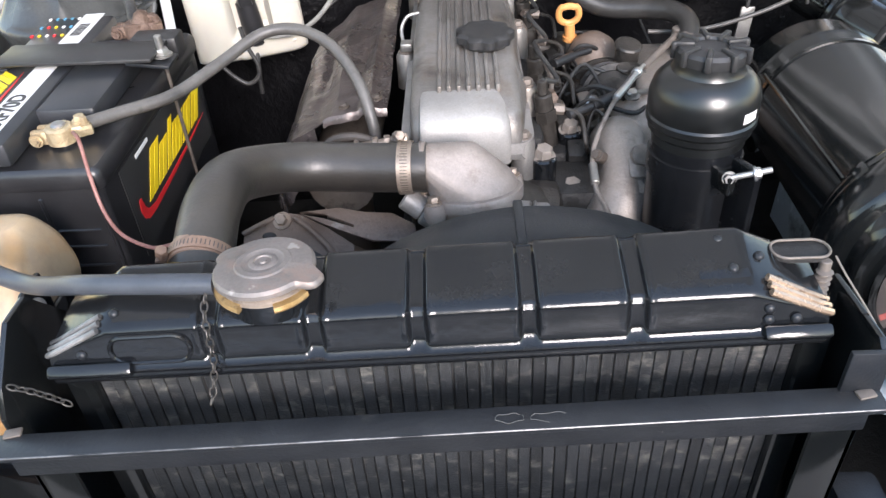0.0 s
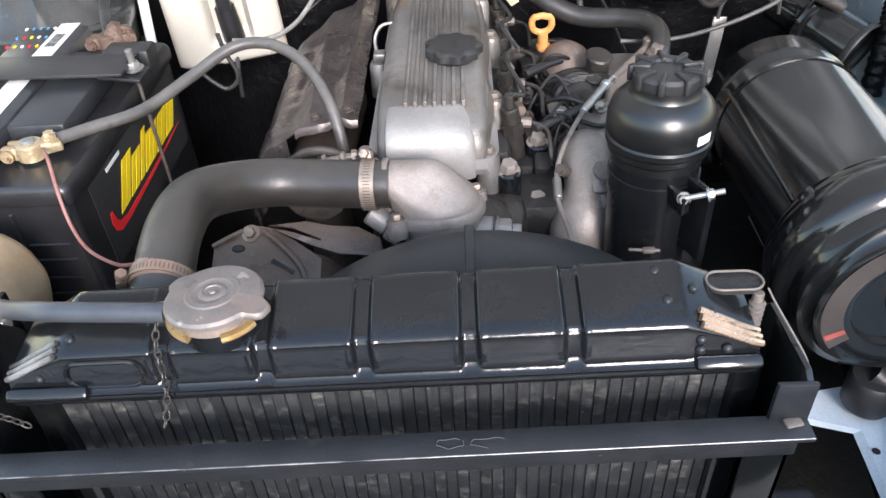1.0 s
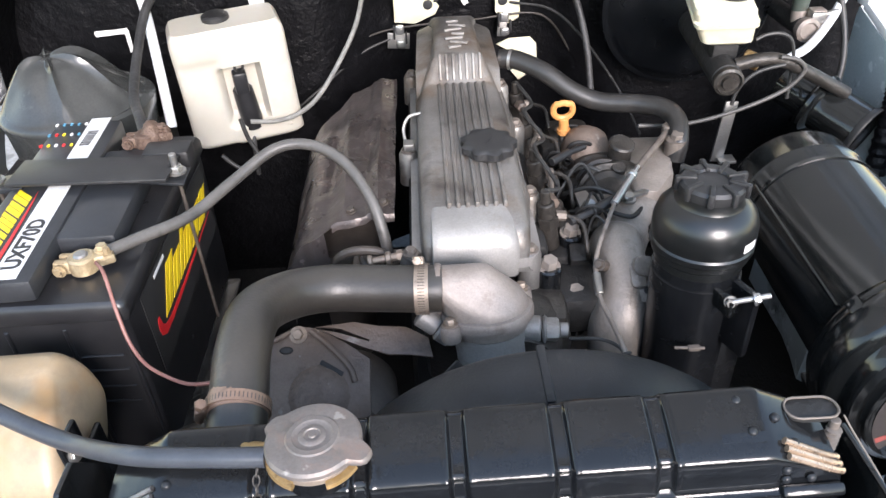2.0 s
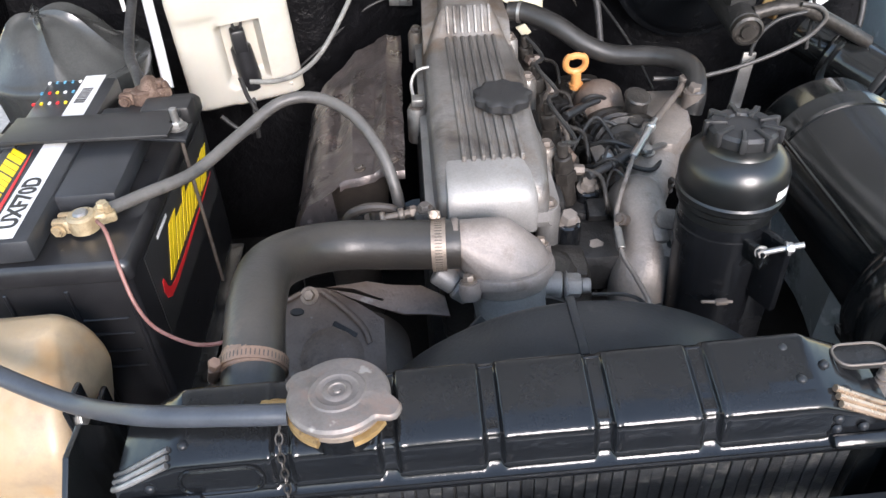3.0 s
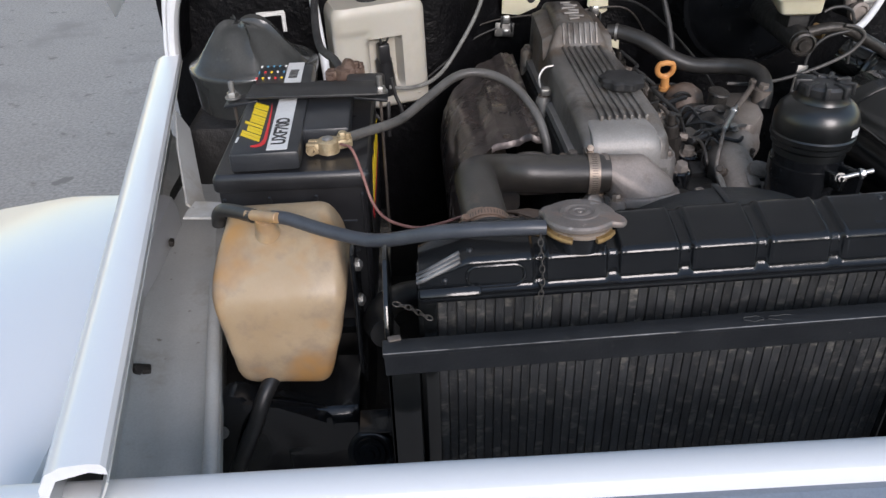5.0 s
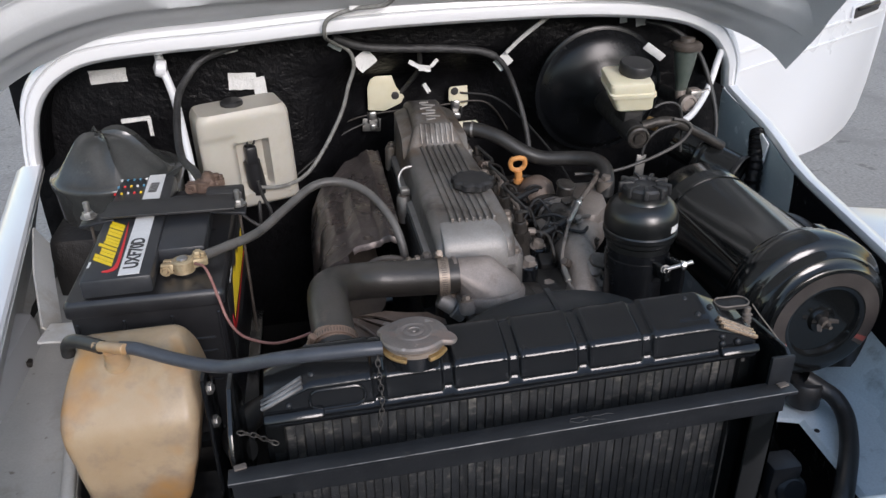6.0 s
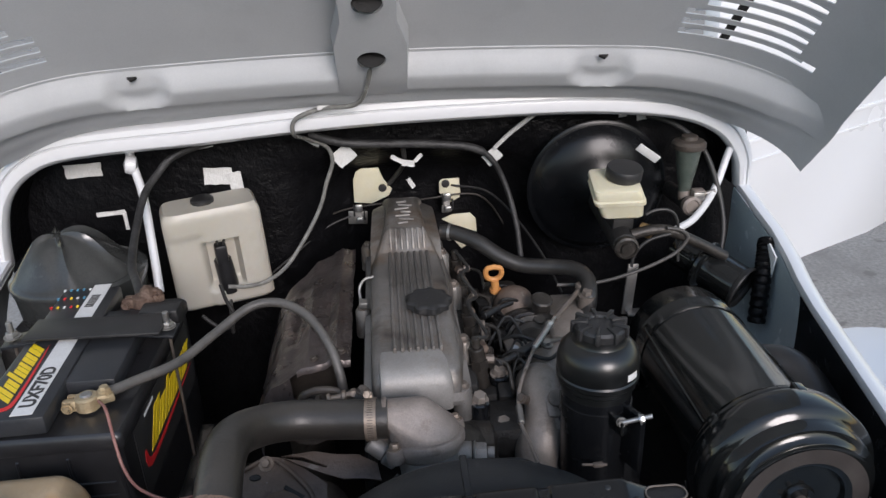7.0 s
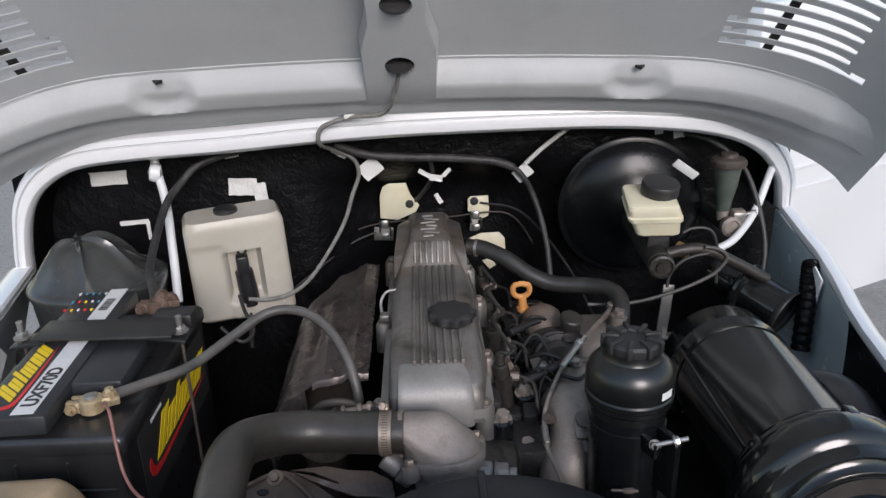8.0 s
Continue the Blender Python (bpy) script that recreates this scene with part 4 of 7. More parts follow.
def build_overflow_hose():
    h = thing("overflow_hose", (-0.3, 0.42, 1.05), "worn grey rubber overflow hose", "hose")
    part("hose_body", tube([(-0.403, 0.457, 1.069), (-0.385, 0.449, 1.07), (-0.345, 0.43, 1.065), (-0.3, 0.408, 1.066), (-0.24, 0.373, 1.0925), (-0.18, 0.362, 1.0995), (-0.152, 0.36, 1.1)], 0.0066, 16), HOSE, h)
    s = thing("drain_hose", (-0.46, 0.5, 1.0), "short black rubber drain hose", "hose")
    part("hose_body", tube([(-0.423, 0.466, 1.066), (-0.445, 0.485, 1.062), (-0.46, 0.496, 1.058), (-0.468, 0.504, 1.048), (-0.47, 0.506, 1.036)], 0.0072, 16), RUBBER, s)


def build_jug():
    j = thing("expansion_bottle", (-0.4, 0.46, 0.885), "aged amber plastic expansion bottle with stains", "bottle")
    rows = []
    levels = [(0.886, 0.084, 0.424, 0.512), (0.89, 0.089, 0.417, 0.517), (0.93, 0.1, 0.414, 0.526), (0.985, 0.121, 0.414, 0.532), (1.0, 0.1235, 0.417, 0.533), (1.02, 0.119, 0.432, 0.532), (1.036, 0.111, 0.452, 0.529), (1.046, 0.104, 0.47, 0.524), (1.052, 0.097, 0.482, 0.518), (1.055, 0.088, 0.488, 0.51)]
    levels = [lerp(Vector(a), Vector(b), k / 4) for a, b in zip(levels, levels[1:]) for k in range(4)] + [Vector(levels[-1])]
    for _ in range(3):
        levels = [levels[0], *[(a + b * 2 + c) / 4 for a, b, c in zip(levels, levels[1:], levels[2:])], levels[-1]]
    for z, w, ya, yb in levels:
        cx = -0.405 + (z - 0.95) * 0.02
        w *= 1.08
        rows.append([(cx + x, (ya + yb) / 2 + y, z) for x, y in rounded(w, yb - ya, min(0.013, (yb - ya) * 0.42))])
    bm = loft(rows)
    for v in bm.verts:
        v.co += 0.0045 * Vector(noise.noise_vector(v.co * 14)) + 0.0016 * Vector(noise.noise_vector(v.co * 40))
    part("bottle_body", bm, JUG, j, smooth=75)
    part("neck", lathe([(0, 0), (0.0125, 0), (0.0125, 0.005), (0.0105, 0.008), (0.01, 0.02), (0.009, 0.025), (0, 0.025)], along((-0.412, 0.468, 1.042), (-0.412, 0.46, 1.068)), 28), JUG, j, "amber moulded bottle neck")
    part("spout", rod((-0.43, 0.47, 1.066), (-0.396, 0.447, 1.073), 0.0056), JUG, j)
    part("bracket", join(box((-0.327, 0.441, 0.965), (0.005, 0.03, 0.15), 0.002), box((-0.327, 0.468, 0.93), (0.005, 0.03, 0.15), 0.002)), GLOSS, j, "black bottle bracket")
    for p in ((-0.3225, 0.434, 1.024), (-0.3225, 0.434, 0.982)):
        part("bracket_bolt", hexbolt(p, (1, -0.3, 0.3), 0.005, 0.004), STEEL, j)


def glyph_row(width, height, slant, gaps):
    """Slanted block shapes in a row, standing for a wordmark."""
    out = []
    x = 0.0
    for w, h, cut in gaps:
        o = [(x, 0), (x + w, 0), (x + w + slant * h, h), (x + slant * h, h)]
        out.append([(a * width, b * height) for a, b in o])
        x += w + cut
    return out


MARK = [(0.062, 1.0, 0.009), (0.062, 1.0, 0.022), (0.06, 0.78, 0.008), (0.06, 0.78, 0.022), (0.06, 1.0, 0.022), (0.056, 0.78, 0.008), (0.056, 0.76, 0.008), (0.056, 0.78, 0.022), (0.07, 0.78, 0.008), (0.066, 0.78, 0.022), (0.07, 0.8, 0.008), (0.066, 0.76, 0)]


def wordmark(parent, m, width, height):
    """Yellow wordmark shapes over a red sweep, printed at pose m (x along, y up)."""
    for o in glyph_row(width, height, 0.18, MARK):
        part("yellow_bar", prism(o, 0.0004, m), YELLOW, parent, smooth=0)
    sweep = [(-0.1, 0.36), (-0.115, 0.1), (-0.1, -0.14), (-0.05, -0.3), (0.08, -0.34), (0.4, -0.3), (0.8, -0.2), (1.0, -0.1), (0.7, -0.15), (0.3, -0.18), (0.06, -0.17), (-0.03, -0.08), (-0.06, 0.08), (-0.075, 0.36)]
    part("red_mark", prism([(a * width, b * height) for a, b in sweep], 0.0004, m), RED, parent, "red sweep under the wordmark", smooth=0)


def lettering(text, size, m, mat, parent, name="lettering"):
    cu = bpy.data.curves.new("letters", "FONT")
    cu.body, cu.size, cu.extrude, cu.align_x, cu.offset = text, size, 0.0002, "LEFT", 0.0007
    tmp = new("letters", cu)
    me = bpy.data.meshes.new_from_object(tmp.evaluated_get(bpy.context.evaluated_depsgraph_get()))
    bm = bmesh.new()
    bm.from_mesh(me)
    bpy.data.objects.remove(tmp)
    bpy.data.meshes.remove(me)
    return part(name, turned(bm, m), mat, parent, smooth=0)


def build_battery():
    b = thing("car_battery", (-0.399, 0.702, 0.86), "black car battery with yellow and red printed labels", "battery")
    rows = []
    for z, g in ((0.86, -0.004), (0.9, -0.002), (1.03, 0.0), (1.044, 0.0)):
        rows.append([(-0.399 + x, 0.717 + y, z) for x, y in rounded(0.166 + g, 0.302 + g, 0.006)])
    case = part("battery_case", loft(rows), CASE, b, "black ribbed plastic case")
    for z in (1.0, 0.982, 0.96, 0.94):
        for x, w in ((-0.452, 0.046), (-0.4, 0.046), (-0.35, 0.04)):
            part("moulded_rib", box((x, 0.5655, z), (w, 0.003, 0.0022), 0.0007, segments=1), CASE, case)
    for x in (-0.476, -0.426, -0.374, -0.322):
        part("moulded_rib", box((x, 0.566, 0.955), (0.004, 0.0035, 0.16), 0.001, segments=1), CASE, case)
    lid = part("battery_lid", loft([[(-0.399 + x, 0.717 + y, z) for x, y in rounded(w, d, 0.007)] for z, w, d in ((1.044, 0.172, 0.308), (1.046, 0.174, 0.31), (1.058, 0.174, 0.31), (1.062, 0.17, 0.306), (1.064, 0.166, 0.302))]), CASE, b)
    part("raised_deck", box((-0.431, 0.72, 1.0765), (0.076, 0.304, 0.023), 0.004, (0, 0, 2)), DECK, lid, "raised dark lid deck")
    part("middle_deck", box((-0.366, 0.72, 1.0745), (0.056, 0.168, 0.022), 0.004, (0, 0, 1)), DECK, lid)
    # printed strip with its code, wordmark and small signs
    zt = 1.0882
    part("label_strip", box((-0.418, 0.726, zt), (0.0225, 0.304, 0.0006), 0, (0, 0, 2.2)), PAPER, b, "white printed label strip")
    lettering("UXF70D", 0.0215, pose(-0.4052, 0.588, zt + 0.0004, 0, 0, 92.2), INK, b)
    wordmark(b, pose(-0.4345, 0.597, zt, 0, 0, 92.2), 0.122, 0.0235)
    part("fine_print", box((-0.4605, 0.606, zt), (0.0025, 0.014, 0.0004)), PAPER, b)
    rnd = random.Random(4)
    for row in range(3):
        for col in range(5):
            part("sign_dot", box((-0.4715 + col * 0.0085, 0.815 + row * 0.025, zt), (0.003, 0.0048, 0.0005), 0.001), ((RED, DOT_BLUE, PAPER), (YELLOW, RED, DOT_BLUE), (PAPER, YELLOW, DOT_BLUE), (RED, PAPER, DOT_BLUE), (YELLOW, DOT_BLUE, PAPER))[col][row], b)
    y = 0.812
    while y < 0.846:
        w = rnd.uniform(0.0008, 0.0024)
        part("code_bar", box((-0.4225, y, zt + 0.0005), (0.0115, w, 0.0003)), INK, b)
        y += w + rnd.uniform(0.001, 0.002)
    # side label
    part("side_label", box((-0.3152, 0.725, 0.99), (0.0006, 0.25, 0.095)), INK, b)
    wordmark(b, Matrix(((0, 0, 1, -0.3148), (1, 0, 0, 0.638), (0, 1, 0, 0.98), (0, 0, 0, 1))), 0.2, 0.041)
    part("fine_print", box((-0.3146, 0.657, 1.031), (0.0004, 0.036, 0.004)), PAPER, b)
    # terminals with their clamps
    for x, y, mat, rear in ((-0.36, 0.612, LEAD, False), (-0.352, 0.812, CORRODED, True)):
        z = 1.066 if not rear else 1.084
        small = Matrix.Translation((x, y, z)) @ Matrix.Scale(0.84, 4) @ Matrix.Translation((-x, -y, -1.072))
        t = part("terminal_clamp", turned(join(lathe([(0.0085, 1.072), (0.0155, 1.073), (0.015, 1.089), (0.0125, 1.091), (0.0085, 1.091)], pose(x, y, 0), 24), box((x - 0.02, y - 0.004, 1.08), (0.02, 0.01, 0.016), 0.003), box((x - 0.019, y + 0.008, 1.08), (0.018, 0.008, 0.016), 0.003), box((x + 0.02, y + 0.008, 1.083), (0.022, 0.02, 0.014), 0.003, (0, 0, 25))), small), mat, b, "corroded brown terminal clamp" if rear else "yellowed metal terminal clamp")
        part("terminal_post", lathe([(0, 0), (0.0072, 0), (0.0066, 0.03 if rear else 0.021), (0.005, 0.031 if rear else 0.0225), (0, 0.0225)], pose(x, y, 1.062), 20), STEEL, t)
        part("clamp_bolt", turned(join(hexbolt((x - 0.022, y - 0.012, 1.08), (0, -1, 0), 0.0055, 0.005), rod((x - 0.022, y - 0.012, 1.08), (x - 0.022, y + 0.018, 1.08), 0.003)), small), mat, t)
        part("clamp_bolt", turned(join(hexbolt((x + 0.02, y + 0.01, 1.091), (0, 0, 1), 0.0062, 0.006), hexbolt((x + 0.028, y + 0.002, 1.09), (0, 0, 1), 0.004, 0.008)), small), mat, t)
        if rear:
            bm = lathe([(0, 0.034), (0.007, 0.029), (0.012, 0.02), (0.0145, 0.01), (0.015, 0)], pose(x + 0.006, y + 0.004, 1.078), 20)
            for v in bm.verts:
                v.co += 0.005 * Vector(noise.noise_vector(v.co * 130))
            part("corrosion_lump", bm, CORRODED, t)
    return b


def build_hold_down():
    h = thing("battery_hold_down", (-0.39, 0.72, 1.094), "black steel battery strap with threaded rods", "bracket")
    part("strap", box((-0.386, 0.741, 1.0955), (0.165, 0.05, 0.004), 0.0012, (0, 0, -2)), PLASTIC, h)
    for s, x in ((-1, -0.489), (1, -0.302)):
        part("strap_ear", box((x - s * 0.012, 0.74, 1.086), (0.044, 0.034, 0.004), 0.0012, (0, s * 8, 0)), DUSTY, h)
        r = part("threaded_rod", rod((x, 0.74, 0.89), (x, 0.74, 1.09), 0.002), GRIME, h, "thin threaded rod")
        part("rod_end", rod((x, 0.74, 1.094), (x, 0.74, 1.111), 0.0038), STEEL, r, "bright threaded rod end")
        part("nut", hexbolt((x, 0.74, 1.0905), (0, 0, 1), 0.0075, 0.007), STEEL, r)
    part("spacer_block", box((-0.322, 0.785, 1.083), (0.05, 0.03, 0.026), 0.004), PLASTIC, h)


# ---- the engine and what stands round it ----
def section(y, w, z0, z1, r=0.012, cx=0.003, lean=0.0):
    """A cross-section of the rocker cover: upright sides, rounded shoulders."""
    pts = [(-w / 2 - 0.004, z0), (-w / 2, z1 - r * 1.6)]
    for k in range(6):
        a = radians(180 - 90 * k / 5)
        pts.append((-w / 2 + r + lean + r * math.cos(a), z1 - r + r * math.sin(a)))
    for k in range(6):
        a = radians(90 - 90 * k / 5)
        pts.append((w / 2 - r - lean + r * math.cos(a), z1 - r + r * math.sin(a)))
    pts += [(w / 2, z1 - r * 1.6), (w / 2 + 0.004, z0)]
    return [(cx + x, y, z) for x, z in pts]


def build_engine():
    e = thing("diesel_engine", (0.02, 0.85, 0.52), "grimy diesel engine with a cast aluminium rocker cover", "engine")
    part("engine_block", box((0.01, 0.87, 0.72), (0.16, 0.5, 0.42), 0.02), BLOCK, e, "grimy black engine block")
    part("cylinder_head", box((0.008, 0.905, 0.958), (0.15, 0.42, 0.085), 0.01), BLOCK, e)
    # rocker cover
    part("cover_flange", loft([[(0.003 + x, 0.893 + y, z) for x, y in rounded(0.132, 0.478, 0.02)] for z in (1.006, 1.018)]), ALLOY, e)
    rows = [section(0.655, 0.104, 1.0, 1.026, 0.014), section(0.662, 0.108, 1.0, 1.043, 0.014), section(0.672, 0.11, 1.0, 1.050, 0.014), section(0.7, 0.111, 1.0, 1.056, 0.014), section(0.715, 0.111, 1.0, 1.060, 0.014),
            section(0.9, 0.111, 1.0, 1.066, 0.014), section(0.962, 0.111, 1.0, 1.068, 0.014, lean=0.004), section(0.966, 0.111, 1.0, 1.071, 0.014, lean=0.006), section(0.984, 0.11, 1.0, 1.097, 0.014, lean=0.017), section(0.99, 0.11, 1.0, 1.1, 0.014, lean=0.02), section(1.1, 0.104, 1.0, 1.106, 0.013, lean=0.023),
            section(1.125, 0.1, 1.0, 1.1, 0.012, lean=0.016), section(1.132, 0.09, 1.0, 1.085, 0.012, lean=0.016)]
    cover = part("rocker_cover", loft(rows), COVER, e, "stained cast aluminium rocker cover")
    for k in range(7):
        x = -0.0225 + k * 0.0096
        part("cooling_rib", join(box((x, 0.829, 1.061), (0.0046, 0.27, 0.012), 0.0016, (1.9, 0, 0)), box((x * 0.9, 0.979, 1.085), (0.004, 0.01, 0.034), 0.0013, (-34, 0, 0))), COVER, cover)
    part("side_shoulder", loft([[(0.05, y, 1.0), (0.05, y, z), (0.052 + w * 0.6, y, z - 0.003), (0.052 + w, y, z - 0.012), (0.053 + w, y, 1.0)] for y, z, w in ((0.67, 1.04, 0.006), (0.72, 1.044, 0.012), (0.75, 1.046, 0.016), (0.79, 1.046, 0.012), (0.84, 1.048, 0.011), (0.88, 1.05, 0.015), (0.91, 1.052, 0.017), (0.95, 1.054, 0.012), (1.06, 1.06, 0.006))]), COVER, cover, "cast shoulder stained brown by oil")
    part("wire_clip", join(tube([(-0.048, 0.9, 1.062), (-0.062, 0.9, 1.058), (-0.07, 0.895, 1.045), (-0.068, 0.88, 1.03)], 0.0022, 8), box((-0.064, 0.872, 1.033), (0.014, 0.016, 0.01), 0.002)), STEEL, cover, "small wire clip")
    rows = []
    for x, sc in ((-0.0425, 0.0), (-0.0423, 0.8), (-0.0412, 0.93), (-0.0385, 0.985), (-0.034, 1.0), (0.026, 1.0), (0.034, 0.975), (0.0405, 0.88), (0.0445, 0.66), (0.046, 0.3), (0.0462, 0.0)):
        rows.append([(x, lerp(0.68, y, 0.6 + 0.4 * sc), lerp(1.022, z, sc) if z > 1.01 else z) for y, z in ((0.652, 0.996), (0.648, 1.02), (0.6485, 1.034), (0.652, 1.0435), (0.659, 1.0505), (0.668, 1.054), (0.68, 1.0555), (0.69, 1.056), (0.698, 1.0565), (0.698, 1.0))])
    part("front_lobe", loft(rows), ALLOY_BRIGHT, cover, "bright rounded front lobe")
    for k in range(7):
        part("cast_bar", box((0.004 + (0.003 if k % 2 else -0.003), 1.003 + k * 0.0135, 1.1035 + k * 0.0007), (0.024 if k % 3 else 0.017, 0.0045, 0.003), 0.0008, (3, 0, (14, -18, 6, -10)[k % 4])), ALLOY, cover)
    for x, y, z in ((-0.064, 0.665, 1.02), (0.058, 0.668, 1.014), (0.068, 0.752, 1.03), (-0.066, 0.872, 1.022), (0.07, 0.905, 1.034), (0.06, 1.0, 1.045), (-0.06, 1.08, 1.03)):
        part("cover_boss", lathe([(0, 0.003), (0.0095, 0.003), (0.0115, -0.001), (0.0125, -0.04)], pose(x, y, z), 18), COVER, cover)
        part("cover_bolt", hexbolt((x, y, z + 0.004), (0, 0, 1), 0.0062, 0.006), RUSTY, cover)
    # oil filler cap with lobed grip
    rows = []
    for z, r, lob in ((0.0, 0.027, 0), (0.006, 0.031, 0.0), (0.008, 0.033, 0.0022), (0.019, 0.0325, 0.0026), (0.0225, 0.0295, 0.002), (0.0235, 0.026, 0.0), (0.0225, 0.018, 0.0), (0.0225, 0.0001, 0.0)):
        rows.append([((r + lob * math.cos(a * 9) + 0.0008 * math.cos(a * 2 + 1)) * math.cos(a) , (r + lob * math.cos(a * 9) + 0.0008 * math.cos(a * 2 + 1)) * math.sin(a), z) for a in [k * math.tau / 96 for k in range(96)]])
    part("oil_cap", turned(loft(rows), pose(0.026, 0.79, 1.0655, 2) @ Matrix.Scale(0.9, 4) @ Matrix.Diagonal((1, 1, 0.72, 1))), PLASTIC, e, "black lobed oil filler cap")
    # thermostat elbow: a stub that turns down and flares to a round flange
    ax = along((0.008, 0.603, 0.999), (0.005, 0.614, 1.039))
    body = bmesh.new()
    for c, r, n in (((-0.036, 0.604, 1.028), 0.0208, 32), ((0.004, 0.606, 1.027), 0.0208, 32)):
        for k in range(n):
            body.verts.new((c[0], c[1] + r * math.cos(k * math.tau / n), c[2] + r * math.sin(k * math.tau / n)))
    for k in range(16):
        for q in (0.3, 0.7, 1.1):
            body.verts.new((0.004 + 0.0208 * math.sin(q) * 0.8, 0.606 + 0.0208 * math.cos(q) * math.cos(k * math.tau / 16), 1.027 + 0.0208 * math.cos(q) * math.sin(k * math.tau / 16)))
    for r, h in ((0.0405, 0.0), (0.0405, 0.005), (0.0385, 0.0105), (0.035, 0.017)):
        for k in range(48):
            body.verts.new(ax @ Vector((r * math.cos(k * math.tau / 48), r * math.sin(k * math.tau / 48), h)))
    bmesh.ops.convex_hull(body, input=body.verts[:])
    loose = [v for v in body.verts if not v.link_faces]
    bmesh.ops.delete(body, geom=loose, context="VERTS")
    t = part("thermostat_elbow", join(body, tube([(-0.062, 0.603, 1.028), (-0.045, 0.6035, 1.028), (-0.03, 0.604, 1.028)], 0.0206, 32), lathe([(0.0208, 0), (0.0232, 0.002), (0.0232, 0.006), (0.0208, 0.008)], along((-0.042, 0.604, 1.028), (-0.02, 0.604, 1.028)), 32)), ALLOY_WARM, e, "cast aluminium thermostat elbow", smooth=60)
    part("elbow_flange", lathe([(0.03, -0.022), (0.038, -0.018), (0.0405, -0.011), (0.0405, -0.008), (0.0445, -0.007), (0.0452, -0.001), (0.044, 0.0025), (0.04, 0.004)], ax, 40), ALLOY_WARM, t)
    for q, rr in ((205, 0.048), (258, 0.046), (335, 0.048), (25, 0.048)):
        part("flange_ear", turned(lathe([(0.009, -0.014), (0.0105, -0.008), (0.0095, 0.002), (0, 0.002)], pose(rr * math.cos(radians(q)), rr * math.sin(radians(q)), 0), 18), ax), ALLOY_WARM, t)
        part("flange_bolt", turned(hexbolt((rr * math.cos(radians(q)), rr * math.sin(radians(q)), 0.003), (0, 0, 1), 0.0055, 0.006), ax), CLAMP, t)
    part("elbow_neck", lathe([(0.034, -0.05), (0.036, -0.02), (0.03, -0.018)], ax, 32), ALLOY, t)
    part("drain_boss", join(rod((-0.058, 0.604, 0.996), (-0.04, 0.598, 0.984), 0.0115), rod((-0.04, 0.598, 0.984), (-0.026, 0.594, 0.975), 0.0135)), ALLOY, t, "bright stub below the elbow")
    part("temperature_sender", join(rod((0.035, 0.598, 0.976), (0.06, 0.594, 0.976), 0.0135), rod((0.061, 0.594, 0.976), (0.065, 0.5935, 0.976), 0.0145), hexbolt((0.065, 0.5935, 0.976), (1, -0.1, 0), 0.012, 0.012, False), rod((0.077, 0.592, 0.976), (0.086, 0.591, 0.976), 0.0075)), ALLOY, e)
    part("sender_wire", tube([(0.085, 0.58, 0.975), (0.115, 0.574, 0.977), (0.135, 0.57, 0.965), (0.15, 0.57, 0.93)], 0.0018, 8), WIRE, e)
    part("water_pump", join(lathe([(0, 0), (0.06, 0), (0.062, 0.02), (0.045, 0.06), (0, 0.06)], along((0.035, 0.64, 0.93), (0.035, 0.56, 0.93)), 28), box((0.02, 0.64, 0.93), (0.15, 0.06, 0.09), 0.015)), IRON, e)
    for x, y, z in ((0.078, 0.668, 0.995), (0.114, 0.742, 0.982), (0.108, 0.667, 0.955)):
        part("bolt_boss", rod((x, y, z - 0.05), (x, y, z), 0.0135), GLOSS, e, "black painted bolt boss")
        part("head_bolt", hexbolt((x, y, z), (0.05, -0.2, 1), 0.009, 0.011), CASTING, e)
    part("front_casting", join(box((0.105, 0.68, 0.94), (0.07, 0.07, 0.05), 0.012), box((0.115, 0.745, 0.935), (0.06, 0.06, 0.07), 0.012)), BLOCK, e)
    return e


